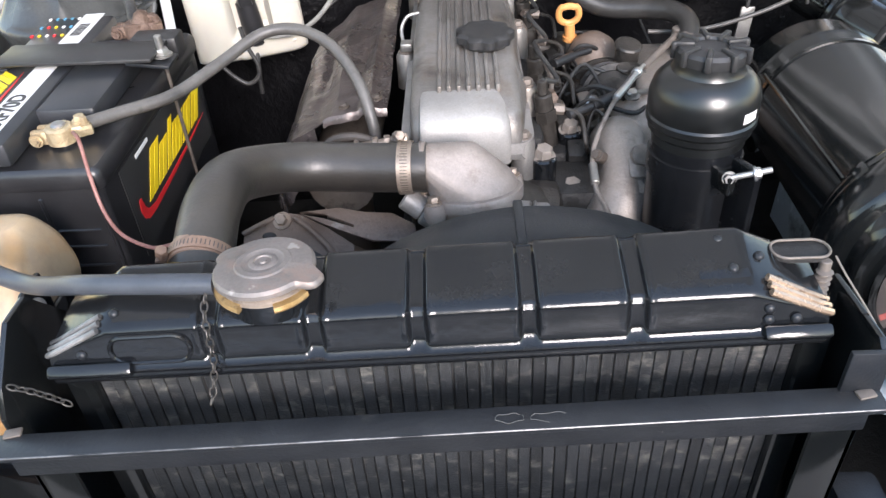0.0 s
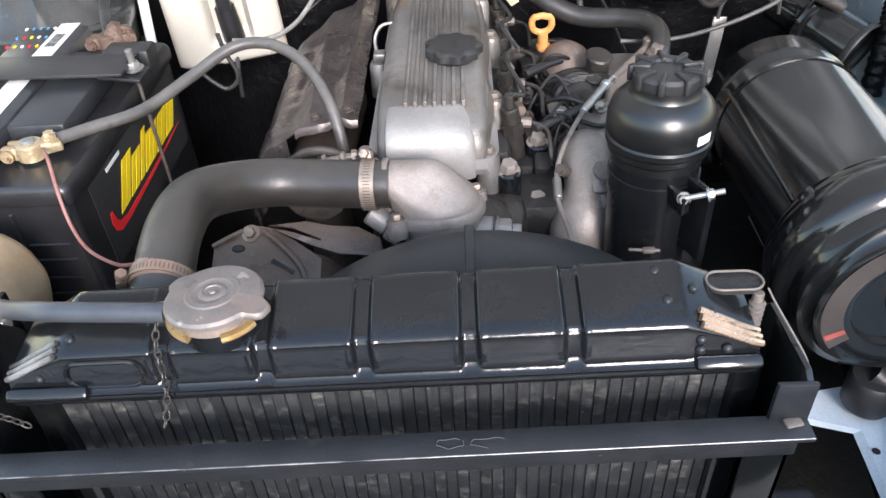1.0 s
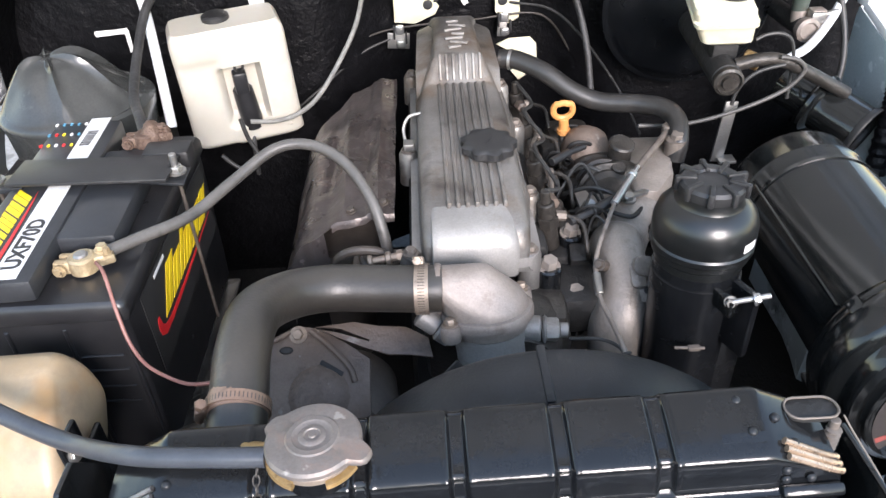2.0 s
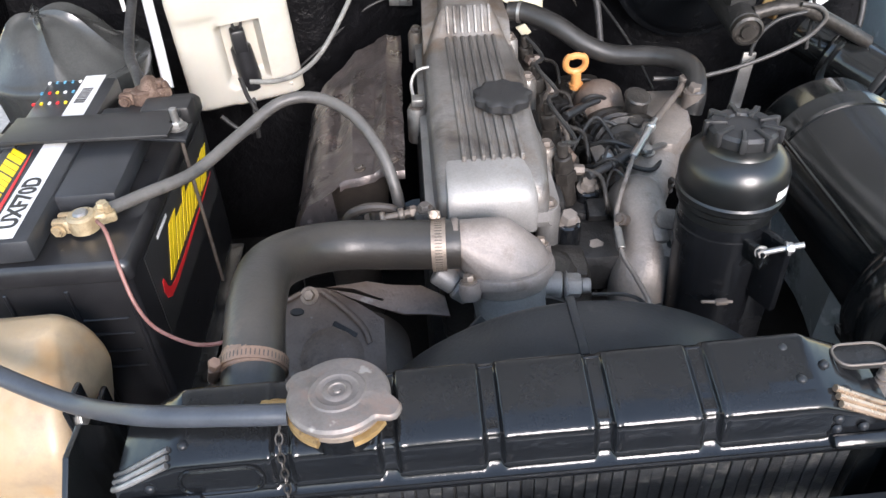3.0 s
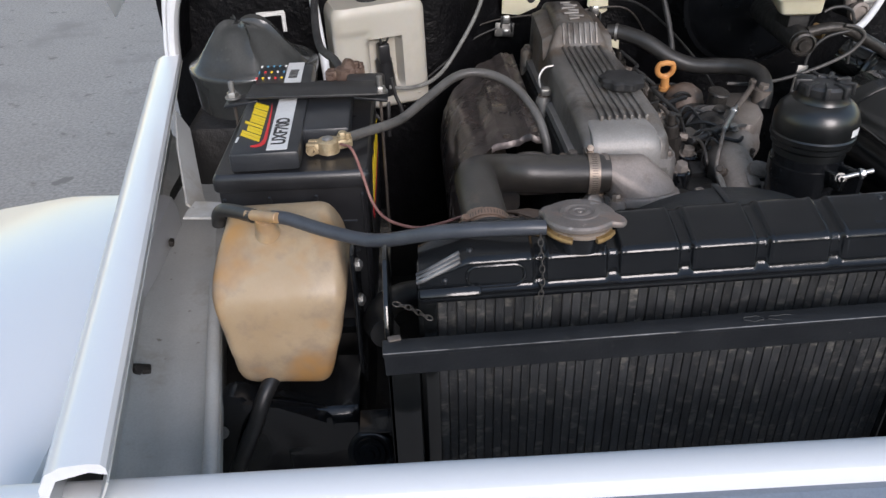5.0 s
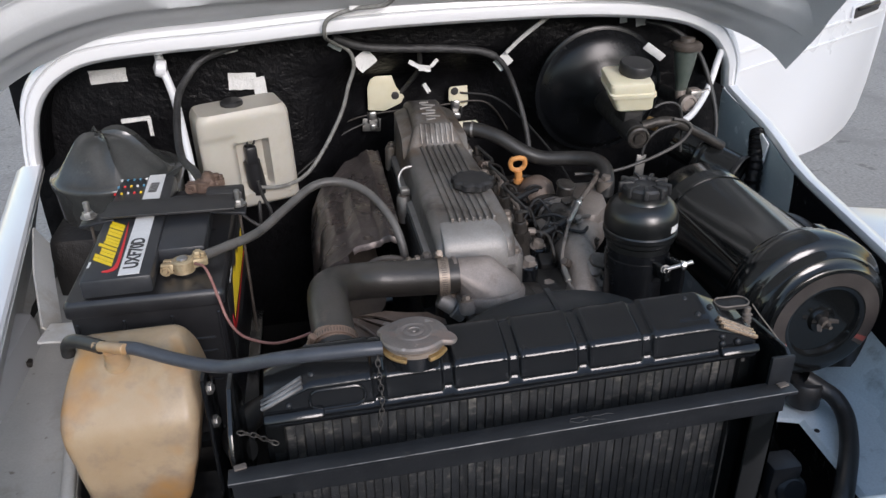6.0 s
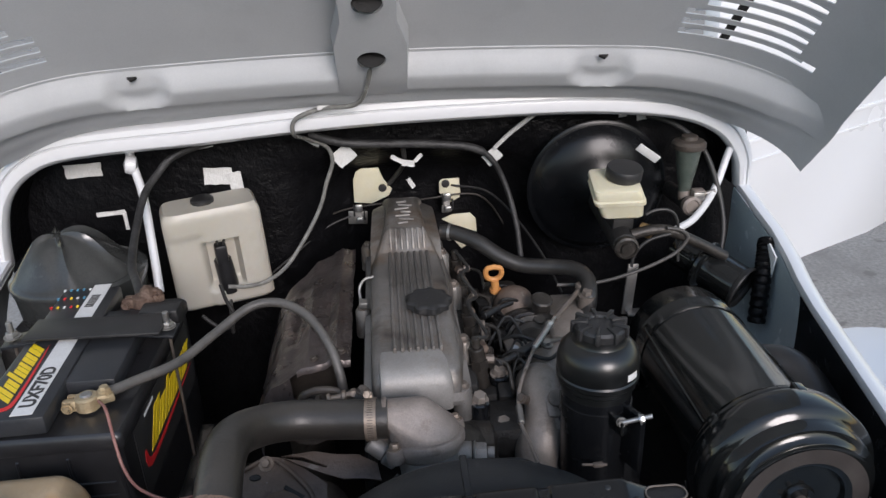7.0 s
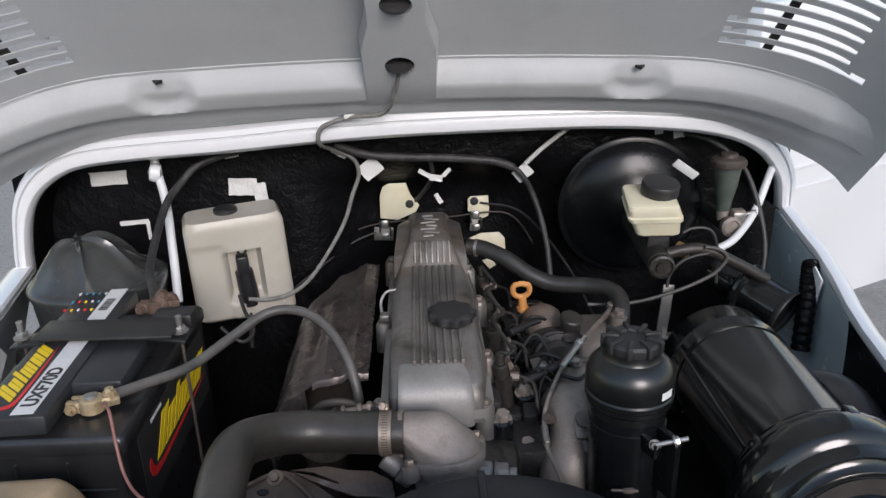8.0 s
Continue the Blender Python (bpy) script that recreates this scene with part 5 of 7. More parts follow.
def build_fuel_system(e):
    """Injection pump side: pump body, governor, injector pipes and unions."""
    rnd = random.Random(11)
    p = part("injection_pump", join(box((0.165, 0.87, 0.93), (0.075, 0.24, 0.075), 0.012), lathe([(0, 0), (0.034, 0), (0.036, 0.01), (0.036, 0.05), (0.028, 0.06), (0, 0.062)], along((0.172, 0.93, 0.955), (0.172, 0.865, 0.965)), 28),
                                    lathe([(0, 0), (0.026, 0), (0.026, 0.02), (0.02, 0.03), (0, 0.03)], along((0.19, 0.85, 0.98), (0.2, 0.82, 0.995)), 24), box((0.15, 0.97, 0.97), (0.06, 0.06, 0.05), 0.012)), IRON, e, "grimy injection pump")
    part("governor_cap", lathe([(0, 0.05), (0.024, 0.05), (0.03, 0.044), (0.032, 0.012), (0.036, 0.01), (0.036, 0)], along((0.175, 0.862, 0.968), (0.172, 0.80, 0.985)), 28), IRON, p)
    part("pump_ring", lathe([(0.0345, 0.0), (0.038, 0.001), (0.038, 0.006), (0.0345, 0.007)], along((0.177, 0.832, 0.976), (0.174, 0.80, 0.985)), 28), IRON, p)
    part("manifold_block", join(prism([(0.216, 0.925), (0.27, 0.922), (0.262, 0.87), (0.256, 0.831), (0.226, 0.79), (0.194, 0.792), (0.205, 0.85)], 0.07, pose(0, 0, 0.932), 0.009), tube([(0.215, 0.82, 0.96), (0.192, 0.785, 0.964), (0.174, 0.75, 0.962), (0.164, 0.72, 0.955)], lambda u: 0.034 - 0.005 * u, 24)), CASTING, e, "dusty brown-grey intake casting")
    part("pump_cover", lathe([(0, 0.05), (0.014, 0.048), (0.026, 0.038), (0.032, 0.02), (0.033, 0.0)], pose(0.165, 0.925, 0.968, 12), 28), BRACKET, p, "brown rounded pump cover")
    part("damper", join(rod((0.196, 0.872, 0.97), (0.197, 0.868, 1.02), 0.014), rod((0.197, 0.868, 1.02), (0.1975, 0.867, 1.024), 0.0165), rod((0.186, 0.838, 0.99), (0.187, 0.832, 1.012), 0.009)), IRON, e, "dull metal damper housing")
    pipe = [(0.087, 0.988, 1.02), (0.093, 0.94, 1.024), (0.098, 0.906, 1.022), (0.089, 0.88, 1.022), (0.088, 0.853, 1.02), (0.096, 0.82, 1.022), (0.099, 0.795, 1.018), (0.095, 0.765, 1.012)]
    part("return_pipe", tube(pipe, 0.0028, 10), RUSTY, e, "bent dusty steel return pipe")
    for q in (pipe[0], pipe[4], pipe[7]):
        part("pipe_union", lathe([(0, -0.009), (0.0065, -0.009), (0.0075, 0.0), (0.0065, 0.009), (0, 0.009)], Matrix.Translation(q) @ pose(0, 0, 0, 80, 0, 10), 6), BRACKET, e)
    part("pump_lever", join(rod((0.109, 0.856, 1.008), (0.135, 0.878, 1.008), 0.0055), rod((0.135, 0.878, 1.008), (0.157, 0.891, 1.008), 0.004)), PLASTIC, e, "black pump lever")
    part("pump_lever", join(rod((0.110, 0.727, 1.008), (0.137, 0.745, 1.008), 0.0045), rod((0.137, 0.745, 1.008), (0.167, 0.767, 1.008), 0.006)), PLASTIC, e, "black pump lever")
    for k in range(4):
        y = 0.735 + k * 0.092
        inj = part("injector", join(rod((0.092, y, 0.97), (0.083, y, 1.03), 0.0095), lathe([(0, 0), (0.0125, 0), (0.0125, 0.013), (0, 0.013)], along((0.088, y, 1.0), (0.083, y, 1.03)), 6), rod((0.083, y, 1.03), (0.082, y, 1.045), 0.0055)), IRON, e, "oily fuel injector")
        part("union_nut", lathe([(0, 0), (0.0058, 0), (0.0058, 0.011), (0, 0.011)], along((0.095, y, 1.012), (0.115, y, 1.01)), 6), RUSTY, inj)
        part("injector_pipe", tube([(0.105, y, 1.012), (0.122, y - 0.012, 1.008), (0.125, y - 0.035, 0.99), (0.13, y - 0.02, 0.972), (0.145, 0.8 + k * 0.03, 0.978), (0.15, 0.8 + k * 0.03, 0.96)], 0.0024, 10), IRON, e, "bent dark steel injector pipe")
        part("pump_union", lathe([(0, 0), (0.0095, 0), (0.0095, 0.014), (0.007, 0.024), (0, 0.024)], pose(0.15, 0.8 + k * 0.03, 0.955), 6), RUSTY, e)
    part("leak_off_line", tube([(0.083, 0.735, 1.045), (0.1, 0.76, 1.035), (0.083, 0.827, 1.045), (0.1, 0.87, 1.035), (0.083, 0.919, 1.045), (0.098, 0.965, 1.036), (0.083, 1.011, 1.045)], 0.0026, 8), WIRE, e)
    for k in range(7):
        y = 0.72 + k * 0.045
        part("fitting", join(box((0.115 + rnd.uniform(-0.008, 0.02), y, 0.955 + rnd.uniform(-0.01, 0.02)), (0.022, 0.026, 0.03), 0.004, (rnd.uniform(-20, 20), 0, rnd.uniform(-30, 30))), rod((0.125, y, 0.96), (0.15, y + rnd.uniform(-0.02, 0.02), 0.985), 0.0055)), rnd.choice((IRON, GRIME, BLOCK)), e)
    for k in range(3):
        y0 = 0.78 + 0.04 * k
        part("fuel_line", tube([(0.12, y0, 0.985), (0.15, y0 - 0.02, 1.0 + 0.004 * k), (0.185, y0 - 0.03, 0.995), (0.215, 0.8 + 0.02 * k, 0.985)], 0.0026, 10), rnd.choice((BLOCK, WIRE, BLOCK)), e)
    for k in range(18):
        x, y, z = rnd.uniform(0.098, 0.205), rnd.uniform(0.75, 0.97), rnd.uniform(0.962, 0.995)
        d = Vector((rnd.uniform(-0.5, 0.5), rnd.uniform(-0.8, 0.1), 1))
        r = rnd.uniform(0.005, 0.0085)
        part("union", join(hexbolt((x, y, z), d, r, 0.008), rod(Vector((x, y, z)) - d.normalized() * 0.03, (x, y, z), r * 1.1), rod((x, y, z), Vector((x, y, z)) + d.normalized() * 0.014, r * 0.5)), rnd.choice((IRON, GRIME, BLOCK, RUSTY)), e)
    for k in range(7):
        x, y = rnd.uniform(0.1, 0.13), rnd.uniform(0.72, 0.98)
        w = rnd.uniform(0.03, 0.075)
        pts = [(x, y, 0.965), (x + w * 0.2, y - rnd.uniform(-0.01, 0.03), 0.995 + rnd.uniform(0, 0.018)), (x + w * 0.6, y + rnd.uniform(-0.04, 0.03), 0.998 + rnd.uniform(-0.008, 0.018)), (x + w, y + rnd.uniform(-0.05, 0.04), 0.965)]
        part("looped_wire", tube(pts, rnd.uniform(0.0014, 0.0028), 8), rnd.choice((WIRE, BLOCK, BLOCK)), e)
    for k in range(9):
        x, y, z = rnd.uniform(0.1, 0.19), rnd.uniform(0.77, 0.95), rnd.uniform(0.975, 1.0)
        part("hose_clip", lathe([(0.005, -0.003), (0.0075, -0.003), (0.0075, 0.003), (0.005, 0.003)], pose(x, y, z, rnd.uniform(30, 110), 0, rnd.uniform(0, 180)), 16), rnd.choice((STEEL, IRON, GRIME)), e)
    part("lever", join(box((0.205, 0.79, 1.0), (0.075, 0.008, 0.005), 0.0015, (0, 14, 42)), hexbolt((0.185, 0.772, 1.004), (0, -0.2, 1), 0.006, 0.007)), STEEL, e, "steel pump lever")
    part("banjo_bolt", join(hexbolt((0.266, 0.872, 1.022), (0, -0.2, 1), 0.008, 0.009), lathe([(0.0, -0.022), (0.013, -0.022), (0.013, 0), (0, 0)], pose(0.266, 0.872, 1.022), 18)), RUSTY, e, "dull banjo bolt")
    part("throttle_rod", join(rod((0.262, 0.895, 1.022), (0.206, 0.82, 1.016), 0.0042), rod((0.262, 0.895, 1.004), (0.262, 0.895, 1.03), 0.008)), RUSTY, e)
    # intake manifold: a curved grey casting
    mf = part("intake_manifold", tube([(0.168, 0.75, 0.94), (0.164, 0.73, 0.966), (0.161, 0.71, 0.98), (0.161, 0.686, 0.978), (0.16, 0.662, 0.962), (0.15, 0.642, 0.937), (0.148, 0.635, 0.9)], lambda u: 0.0275 + 0.003 * math.sin(u * 9), 28), CASTING, e, "dusty grey intake casting")
    part("manifold_ear", join(prism(rounded(0.03, 0.02, 0.009), 0.007, pose(0.176, 0.66, 0.994, 45, 15, 0), 0.002), prism(rounded(0.034, 0.022, 0.01), 0.007, pose(0.174, 0.646, 0.972, 45, 12, -10), 0.002), box((0.168, 0.66, 0.978), (0.018, 0.03, 0.03), 0.006, (30, 0, 0))), CASTING, mf)
    part("ear_hole", lathe([(0, 0), (0.0042, 0), (0.0042, 0.001), (0, 0.001)], pose(0.1765, 0.6425, 0.977, 45, 12, 0), 16), BLOCK, mf)
    part("casting_plate", prism([(-0.03, -0.02), (0.03, -0.018), (0.028, 0.016), (-0.032, 0.012)], 0.006, pose(0.164, 0.815, 0.978, 20, 0, 6), 0.0015), CASTING, e, "grey casting plate")
    part("manifold_bolt", join(hexbolt((0.131, 0.668, 0.993), (-0.5, -0.5, 0.6), 0.0048, 0.005), rod((0.131, 0.668, 0.993), (0.145, 0.68, 0.98), 0.006)), GRIME, mf)
    # fuel shut-off cable with its pale joint
    c = thing("control_cable", (0.15, 0.66, 0.98), "thin grey control cable with a pale ferrule", "cable")
    part("sheath", tube([(0.17, 0.767, 1.011), (0.157, 0.738, 1.012), (0.145, 0.712, 1.009), (0.134, 0.69, 1.0), (0.127, 0.668, 0.99), (0.125, 0.632, 0.98), (0.128, 0.59, 0.983), (0.131, 0.555, 0.983), (0.14, 0.525, 0.96)], 0.0025, 10), CASTING, c)
    part("ferrule", join(rod((0.163, 0.752, 1.012), (0.195, 0.803, 1.017), 0.0042), rod((0.195, 0.803, 1.017), (0.206, 0.82, 1.018), 0.0024), rod((0.193, 0.8, 1.0165), (0.197, 0.806, 1.0175), 0.0058)), BRIGHT, c, "pale metal cable ferrule")
    part("lower_ferrule", rod((0.1262, 0.66, 0.988), (0.1253, 0.635, 0.981), 0.0045), STEEL, c)
    # dipstick
    d = thing("dipstick", (0.135, 0.94, 0.93), "orange plastic oil dipstick handle", "dipstick")
    ring = []
    for q in range(25):
        a = q * math.tau / 24
        ring.append((0.1355 + 0.0125 * math.cos(a), 0.9375 - 0.002 * math.sin(a), 1.036 + 0.0115 * math.sin(a) + (0.002 if abs(math.cos(a)) > 0.6 and math.sin(a) > 0 else 0)))
    part("pull_ring", tube(ring, 0.0042, 10, 1, smooth_line=False), ORANGE, d)
    part("stem", join(rod((0.137, 0.938, 1.025), (0.139, 0.94, 1.0), 0.0065), lathe([(0, 0), (0.009, 0), (0.009, 0.006), (0, 0.006)], along((0.1385, 0.94, 1.008), (0.139, 0.941, 0.99)), 16)), ORANGE, d)
    part("tube", rod((0.139, 0.94, 1.0), (0.142, 0.945, 0.93), 0.0055), RUSTY, d)


def build_breather_hose():
    h = thing("breather_hose", (0.18, 0.96, 1.04), "black rubber breather hose from the rocker cover", "hose")
    part("hose_body", tube([(0.062, 1.03, 1.072), (0.085, 1.022, 1.072), (0.12, 1.0, 1.062), (0.155, 0.98, 1.042), (0.19, 0.968, 1.031), (0.235, 0.952, 1.033), (0.262, 0.932, 1.036), (0.274, 0.905, 1.032), (0.27, 0.875, 1.018), (0.266, 0.868, 0.995)], 0.0125, 18), RUBBER, h)
    part("spring_clip", lathe([(0.0125, 0), (0.0142, 0), (0.0142, 0.004), (0.0125, 0.004)], along((0.075, 1.026, 1.0722), (0.085, 1.022, 1.072)), 24), STEEL, h)


def shield_point(u, v, down=0.0):
    """A place on the heat shield: u from the head out and over the side, v from front to rear."""
    line = ((-0.083, 1.008), (-0.1, 1.01), (-0.122, 1.007), (-0.15, 1.001), (-0.178, 0.989), (-0.198, 0.972), (-0.21, 0.951), (-0.215, 0.925), (-0.217, 0.895))
    k = min(u, 0.9999) * (len(line) - 1)
    a, b, f = line[int(k)], line[int(k) + 1], k % 1
    x, z = lerp(a[0], b[0], f), lerp(a[1], b[1], f)
    rear = 1.1 if x > -0.115 else lerp(1.1, 1.0, (-0.115 - x) / 0.1)
    front = 0.762 - 0.02 * max(0.0, min(1.0, (u - 0.4) / 0.08)) + 0.006 * noise.noise((u * 8, 0.0, 4.0))
    flute = 0.0
    for c, w, h in ((0.13, 0.022, 0.0045), (0.23, 0.03, -0.005), (0.33, 0.028, 0.006), (0.42, 0.03, -0.0045), (0.55, 0.05, 0.003)):
        flute += h * math.exp(-((u - c - 0.05 * v * u) / w) ** 2)
    dent = 0.004 * noise.noise((u * 7, v * 6, 1.3)) + 0.002 * noise.noise((u * 17, v * 15, 5.1))
    lift = (flute * (0.35 + 0.65 * math.sin(math.pi * min(1, v * 1.15))) + dent) * (1 if u < 0.7 else 0.4)
    return (x * 1.0 - lift * 0.4, lerp(front, rear, v), z + 0.012 * v * (1 - u) + lift - down)


def build_heat_shield(e):
    rows = [[shield_point(j / 54, i / 30) for j in range(55)] for i in range(31)]
    s = thing("heat_shield", (-0.145, 0.92, 0.9), "brown heat-stained ridged steel exhaust shield", "heat shield")
    part("shield_sheet", sheet(rows, 0.0015), SHIELD, s)
    # rolled front lip over the inner half, deeper apron at the outer corner
    part("front_flange", sheet([[(p[0], p[1] - 0.003 * math.sin(k * 0.9), p[2] - 0.004 * k) for k in range(3)] for p in [shield_point(q / 40, 0) for q in range(17)]], 0.0015), SHIELD, s)
    part("corner_apron", sheet([[(p[0] + 0.002 * k, p[1] - 0.004 * k, p[2] - 0.016 * k * (1 + 0.1 * noise.noise((q * 0.4, 1.0, 0.0)))) for k in range(4)] for q, p in [(q, shield_point(0.44 + q / 40, 0)) for q in range(18)]], 0.0015), SHIELD, s)
    for u, v in ((0.1, 0.96), (0.3, 0.05), (0.09, 0.06)):
        p = shield_point(u, v)
        part("shield_bolt", hexbolt((p[0], p[1], p[2] + 0.001), (-0.2, 0, 1), 0.005, 0.004), GRIME, s)
    part("exhaust_manifold", join(tube([(-0.15, 0.78, 0.9), (-0.15, 0.9, 0.9), (-0.15, 1.04, 0.89)], 0.04, 20), tube([(-0.15, 0.92, 0.88), (-0.17, 0.92, 0.8), (-0.17, 0.94, 0.65)], 0.035, 20)), RUSTY, e, "rusty exhaust manifold")
    part("gallery_pipe", join(rod((-0.12, 0.69, 0.99), (-0.07, 0.7, 0.985), 0.016), box((-0.1, 0.7, 0.975), (0.06, 0.03, 0.04), 0.01)), GRIME, e, "grimy oil gallery fittings")
    part("earth_stud", join(rod((-0.108, 0.664, 1.016), (-0.07, 0.668, 1.02), 0.0042), rod((-0.108, 0.664, 1.016), (-0.103, 0.6645, 1.0165), 0.0075), rod((-0.09, 0.6655, 1.018), (-0.084, 0.666, 1.0186), 0.0075), hexbolt((-0.078, 0.667, 1.0195), (1, 0.1, 0.1), 0.0065, 0.006, False)), CLAMP, e, "dull zinc earth bolt")
    part("lifting_eye", tube([(-0.145, 0.69, 0.99), (-0.14, 0.685, 1.008), (-0.122, 0.682, 1.018), (-0.1, 0.682, 1.016), (-0.085, 0.684, 1.004)], 0.005, 10), GRIME, e, "grimy lifting eye")


def build_alternator():
    a = thing("alternator", (-0.15, 0.58, 0.85), "dusty brown alternator with a slotted bracket", "alternator")
    part("alternator_body", lathe([(0, 0), (0.05, 0), (0.06, 0.01), (0.062, 0.07), (0.054, 0.085), (0.03, 0.09), (0, 0.09)], along((-0.15, 0.645, 0.868), (-0.145, 0.555, 0.866)), 36), RUSTY, a, "dusty brown alternator housing")
    for k in range(16):
        q = k * math.tau / 16
        part("end_vent", box((-0.145 + 0.042 * math.cos(q), 0.553, 0.866 + 0.042 * math.sin(q)), (0.013, 0.006, 0.005), 0.0015, (0, -math.degrees(q), 0), segments=1), BLOCK, a)
    part("pulley", lathe([(0.012, 0), (0.034, 0), (0.036, 0.003), (0.028, 0.009), (0.036, 0.015), (0.034, 0.018), (0.012, 0.018)], along((-0.145, 0.552, 0.87), (-0.145, 0.53, 0.87)), 32), IRON, a)
    tilt = math.degrees(math.atan2(0.6, 0.8))
    m = pose(-0.181, 0.62, 0.961, tilt)
    plate = part("top_plate", prism([(-0.037, -0.0106), (-0.012, 0.004), (0.004, 0.0085), (0.0163, 0.0065), (0.045, -0.009), (0.0713, -0.027), (0.0708, -0.085), (0.0223, -0.085), (-0.0353, -0.085), (-0.04, -0.05)], 0.005, m, 0.0012), BRACKET, a, "dusty brown bracket plate")
    part("plate_rib", join(tube([m @ Vector(q) for q in ((0.012, 0.003, 0.006), (0.03, -0.012, 0.007), (0.05, -0.034, 0.007), (0.056, -0.05, 0.006))], 0.0032, 10), tube([m @ Vector(q) for q in ((-0.008, 0.003, 0.006), (-0.024, -0.005, 0.007), (-0.038, -0.012, 0.006))], 0.0026, 10)), BRACKET, plate)
    part("plate_boss", turned(lathe([(0, 0.008), (0.018, 0.008), (0.026, 0.004), (0.032, 0.0)], pose(0.02, -0.062, 0.004), 28), m), BRACKET, plate, "rounded reddish boss")
    part("oval_plug", turned(lathe([(0, 0.0015), (0.0042, 0.0015), (0.0058, 0.0)], pose(-0.0124, -0.015, 0.005) @ Matrix.Diagonal((1.2, 0.7, 1, 1)), 18), m), BLOCK, plate)
    part("plate_slot", turned(box((0.033, -0.035, 0.0055), (0.026, 0.005, 0.002), 0.0009, (0, 0, -32)), m), BLOCK, plate)
    part("cover_bolt", turned(join(hexbolt((0.0, 0.0, 0.006), (0, -0.1, 1), 0.0058, 0.007), lathe([(0, 0), (0.009, 0), (0.009, 0.002), (0, 0.002)], pose(0, 0, 0.005), 18)), m), CLAMP, a, "bright adjuster bolt")
    arm = [(-0.0134, 0.0008), (0.0254, 0.004), (0.0504, -0.0016), (0.0772, -0.0036), (0.0994, -0.0159), (0.1034, -0.0364), (0.0812, -0.032), (0.059, -0.031), (0.0361, -0.0224), (0.0093, -0.0111), (-0.0134, -0.0004), (0.011, -0.0065), (0.0401, -0.0175), (0.0425, -0.0142), (0.0137, -0.0019)]
    part("adjuster_arm", prism(arm, 0.0055, pose(-0.15, 0.62, 0.9695, tilt), 0.0008), BRACKET, a, "brown slotted adjuster arm")
    part("fan_belt", tube([(-0.17, 0.54, 0.9), (-0.09, 0.54, 0.905), (0.0, 0.54, 0.9), (0.06, 0.54, 0.88)], 0.006, 8), RUBBER, a)


def build_shroud():
    s = thing("fan_shroud", (0.045, 0.43, 0.69), "dark grey radiator fan shroud", "fan shroud")
    c, r = Vector((0.045, 0, 0.885)), 0.192
    rows = []
    for k in range(61):
        q = radians(-60 + 300 * k / 60)
        d = Vector((math.cos(q), 0, math.sin(q)))
        rows.append([tuple(c + d * rr + Vector((0, y, 0))) for rr, y in ((r * 0.99, 0.405), (r, 0.41), (r, 0.462), (r - 0.004, 0.468), (r - 0.008, 0.468), (r - 0.006, 0.46), (r - 0.006, 0.41))])
    part("shroud_ring", loft(rows), DUSTY, s)
    part("seam_strip", box((0.037, 0.44, 1.0765), (0.007, 0.058, 0.004), 0.0015), DUSTY, s)
    f = thing("cooling_fan", (0.045, 0.49, 0.88), "black engine cooling fan behind the radiator", "fan")
    part("hub", lathe([(0, 0), (0.04, 0), (0.045, 0.01), (0.045, 0.05), (0, 0.055)], along((0.045, 0.52, 0.885), (0.045, 0.45, 0.885)), 28), IRON, f)
    for k in range(7):
        q = k * math.tau / 7 + 0.3
        m = Matrix.Translation((0.045, 0.485, 0.885)) @ pose(0, 0, 0, 0, math.degrees(q), 0) @ pose(0, 0, 0.1, 0, 0, 28)
        part("blade", turned(box((0, 0, 0), (0.06, 0.003, 0.13), 0.001), m), BLOCK, f)


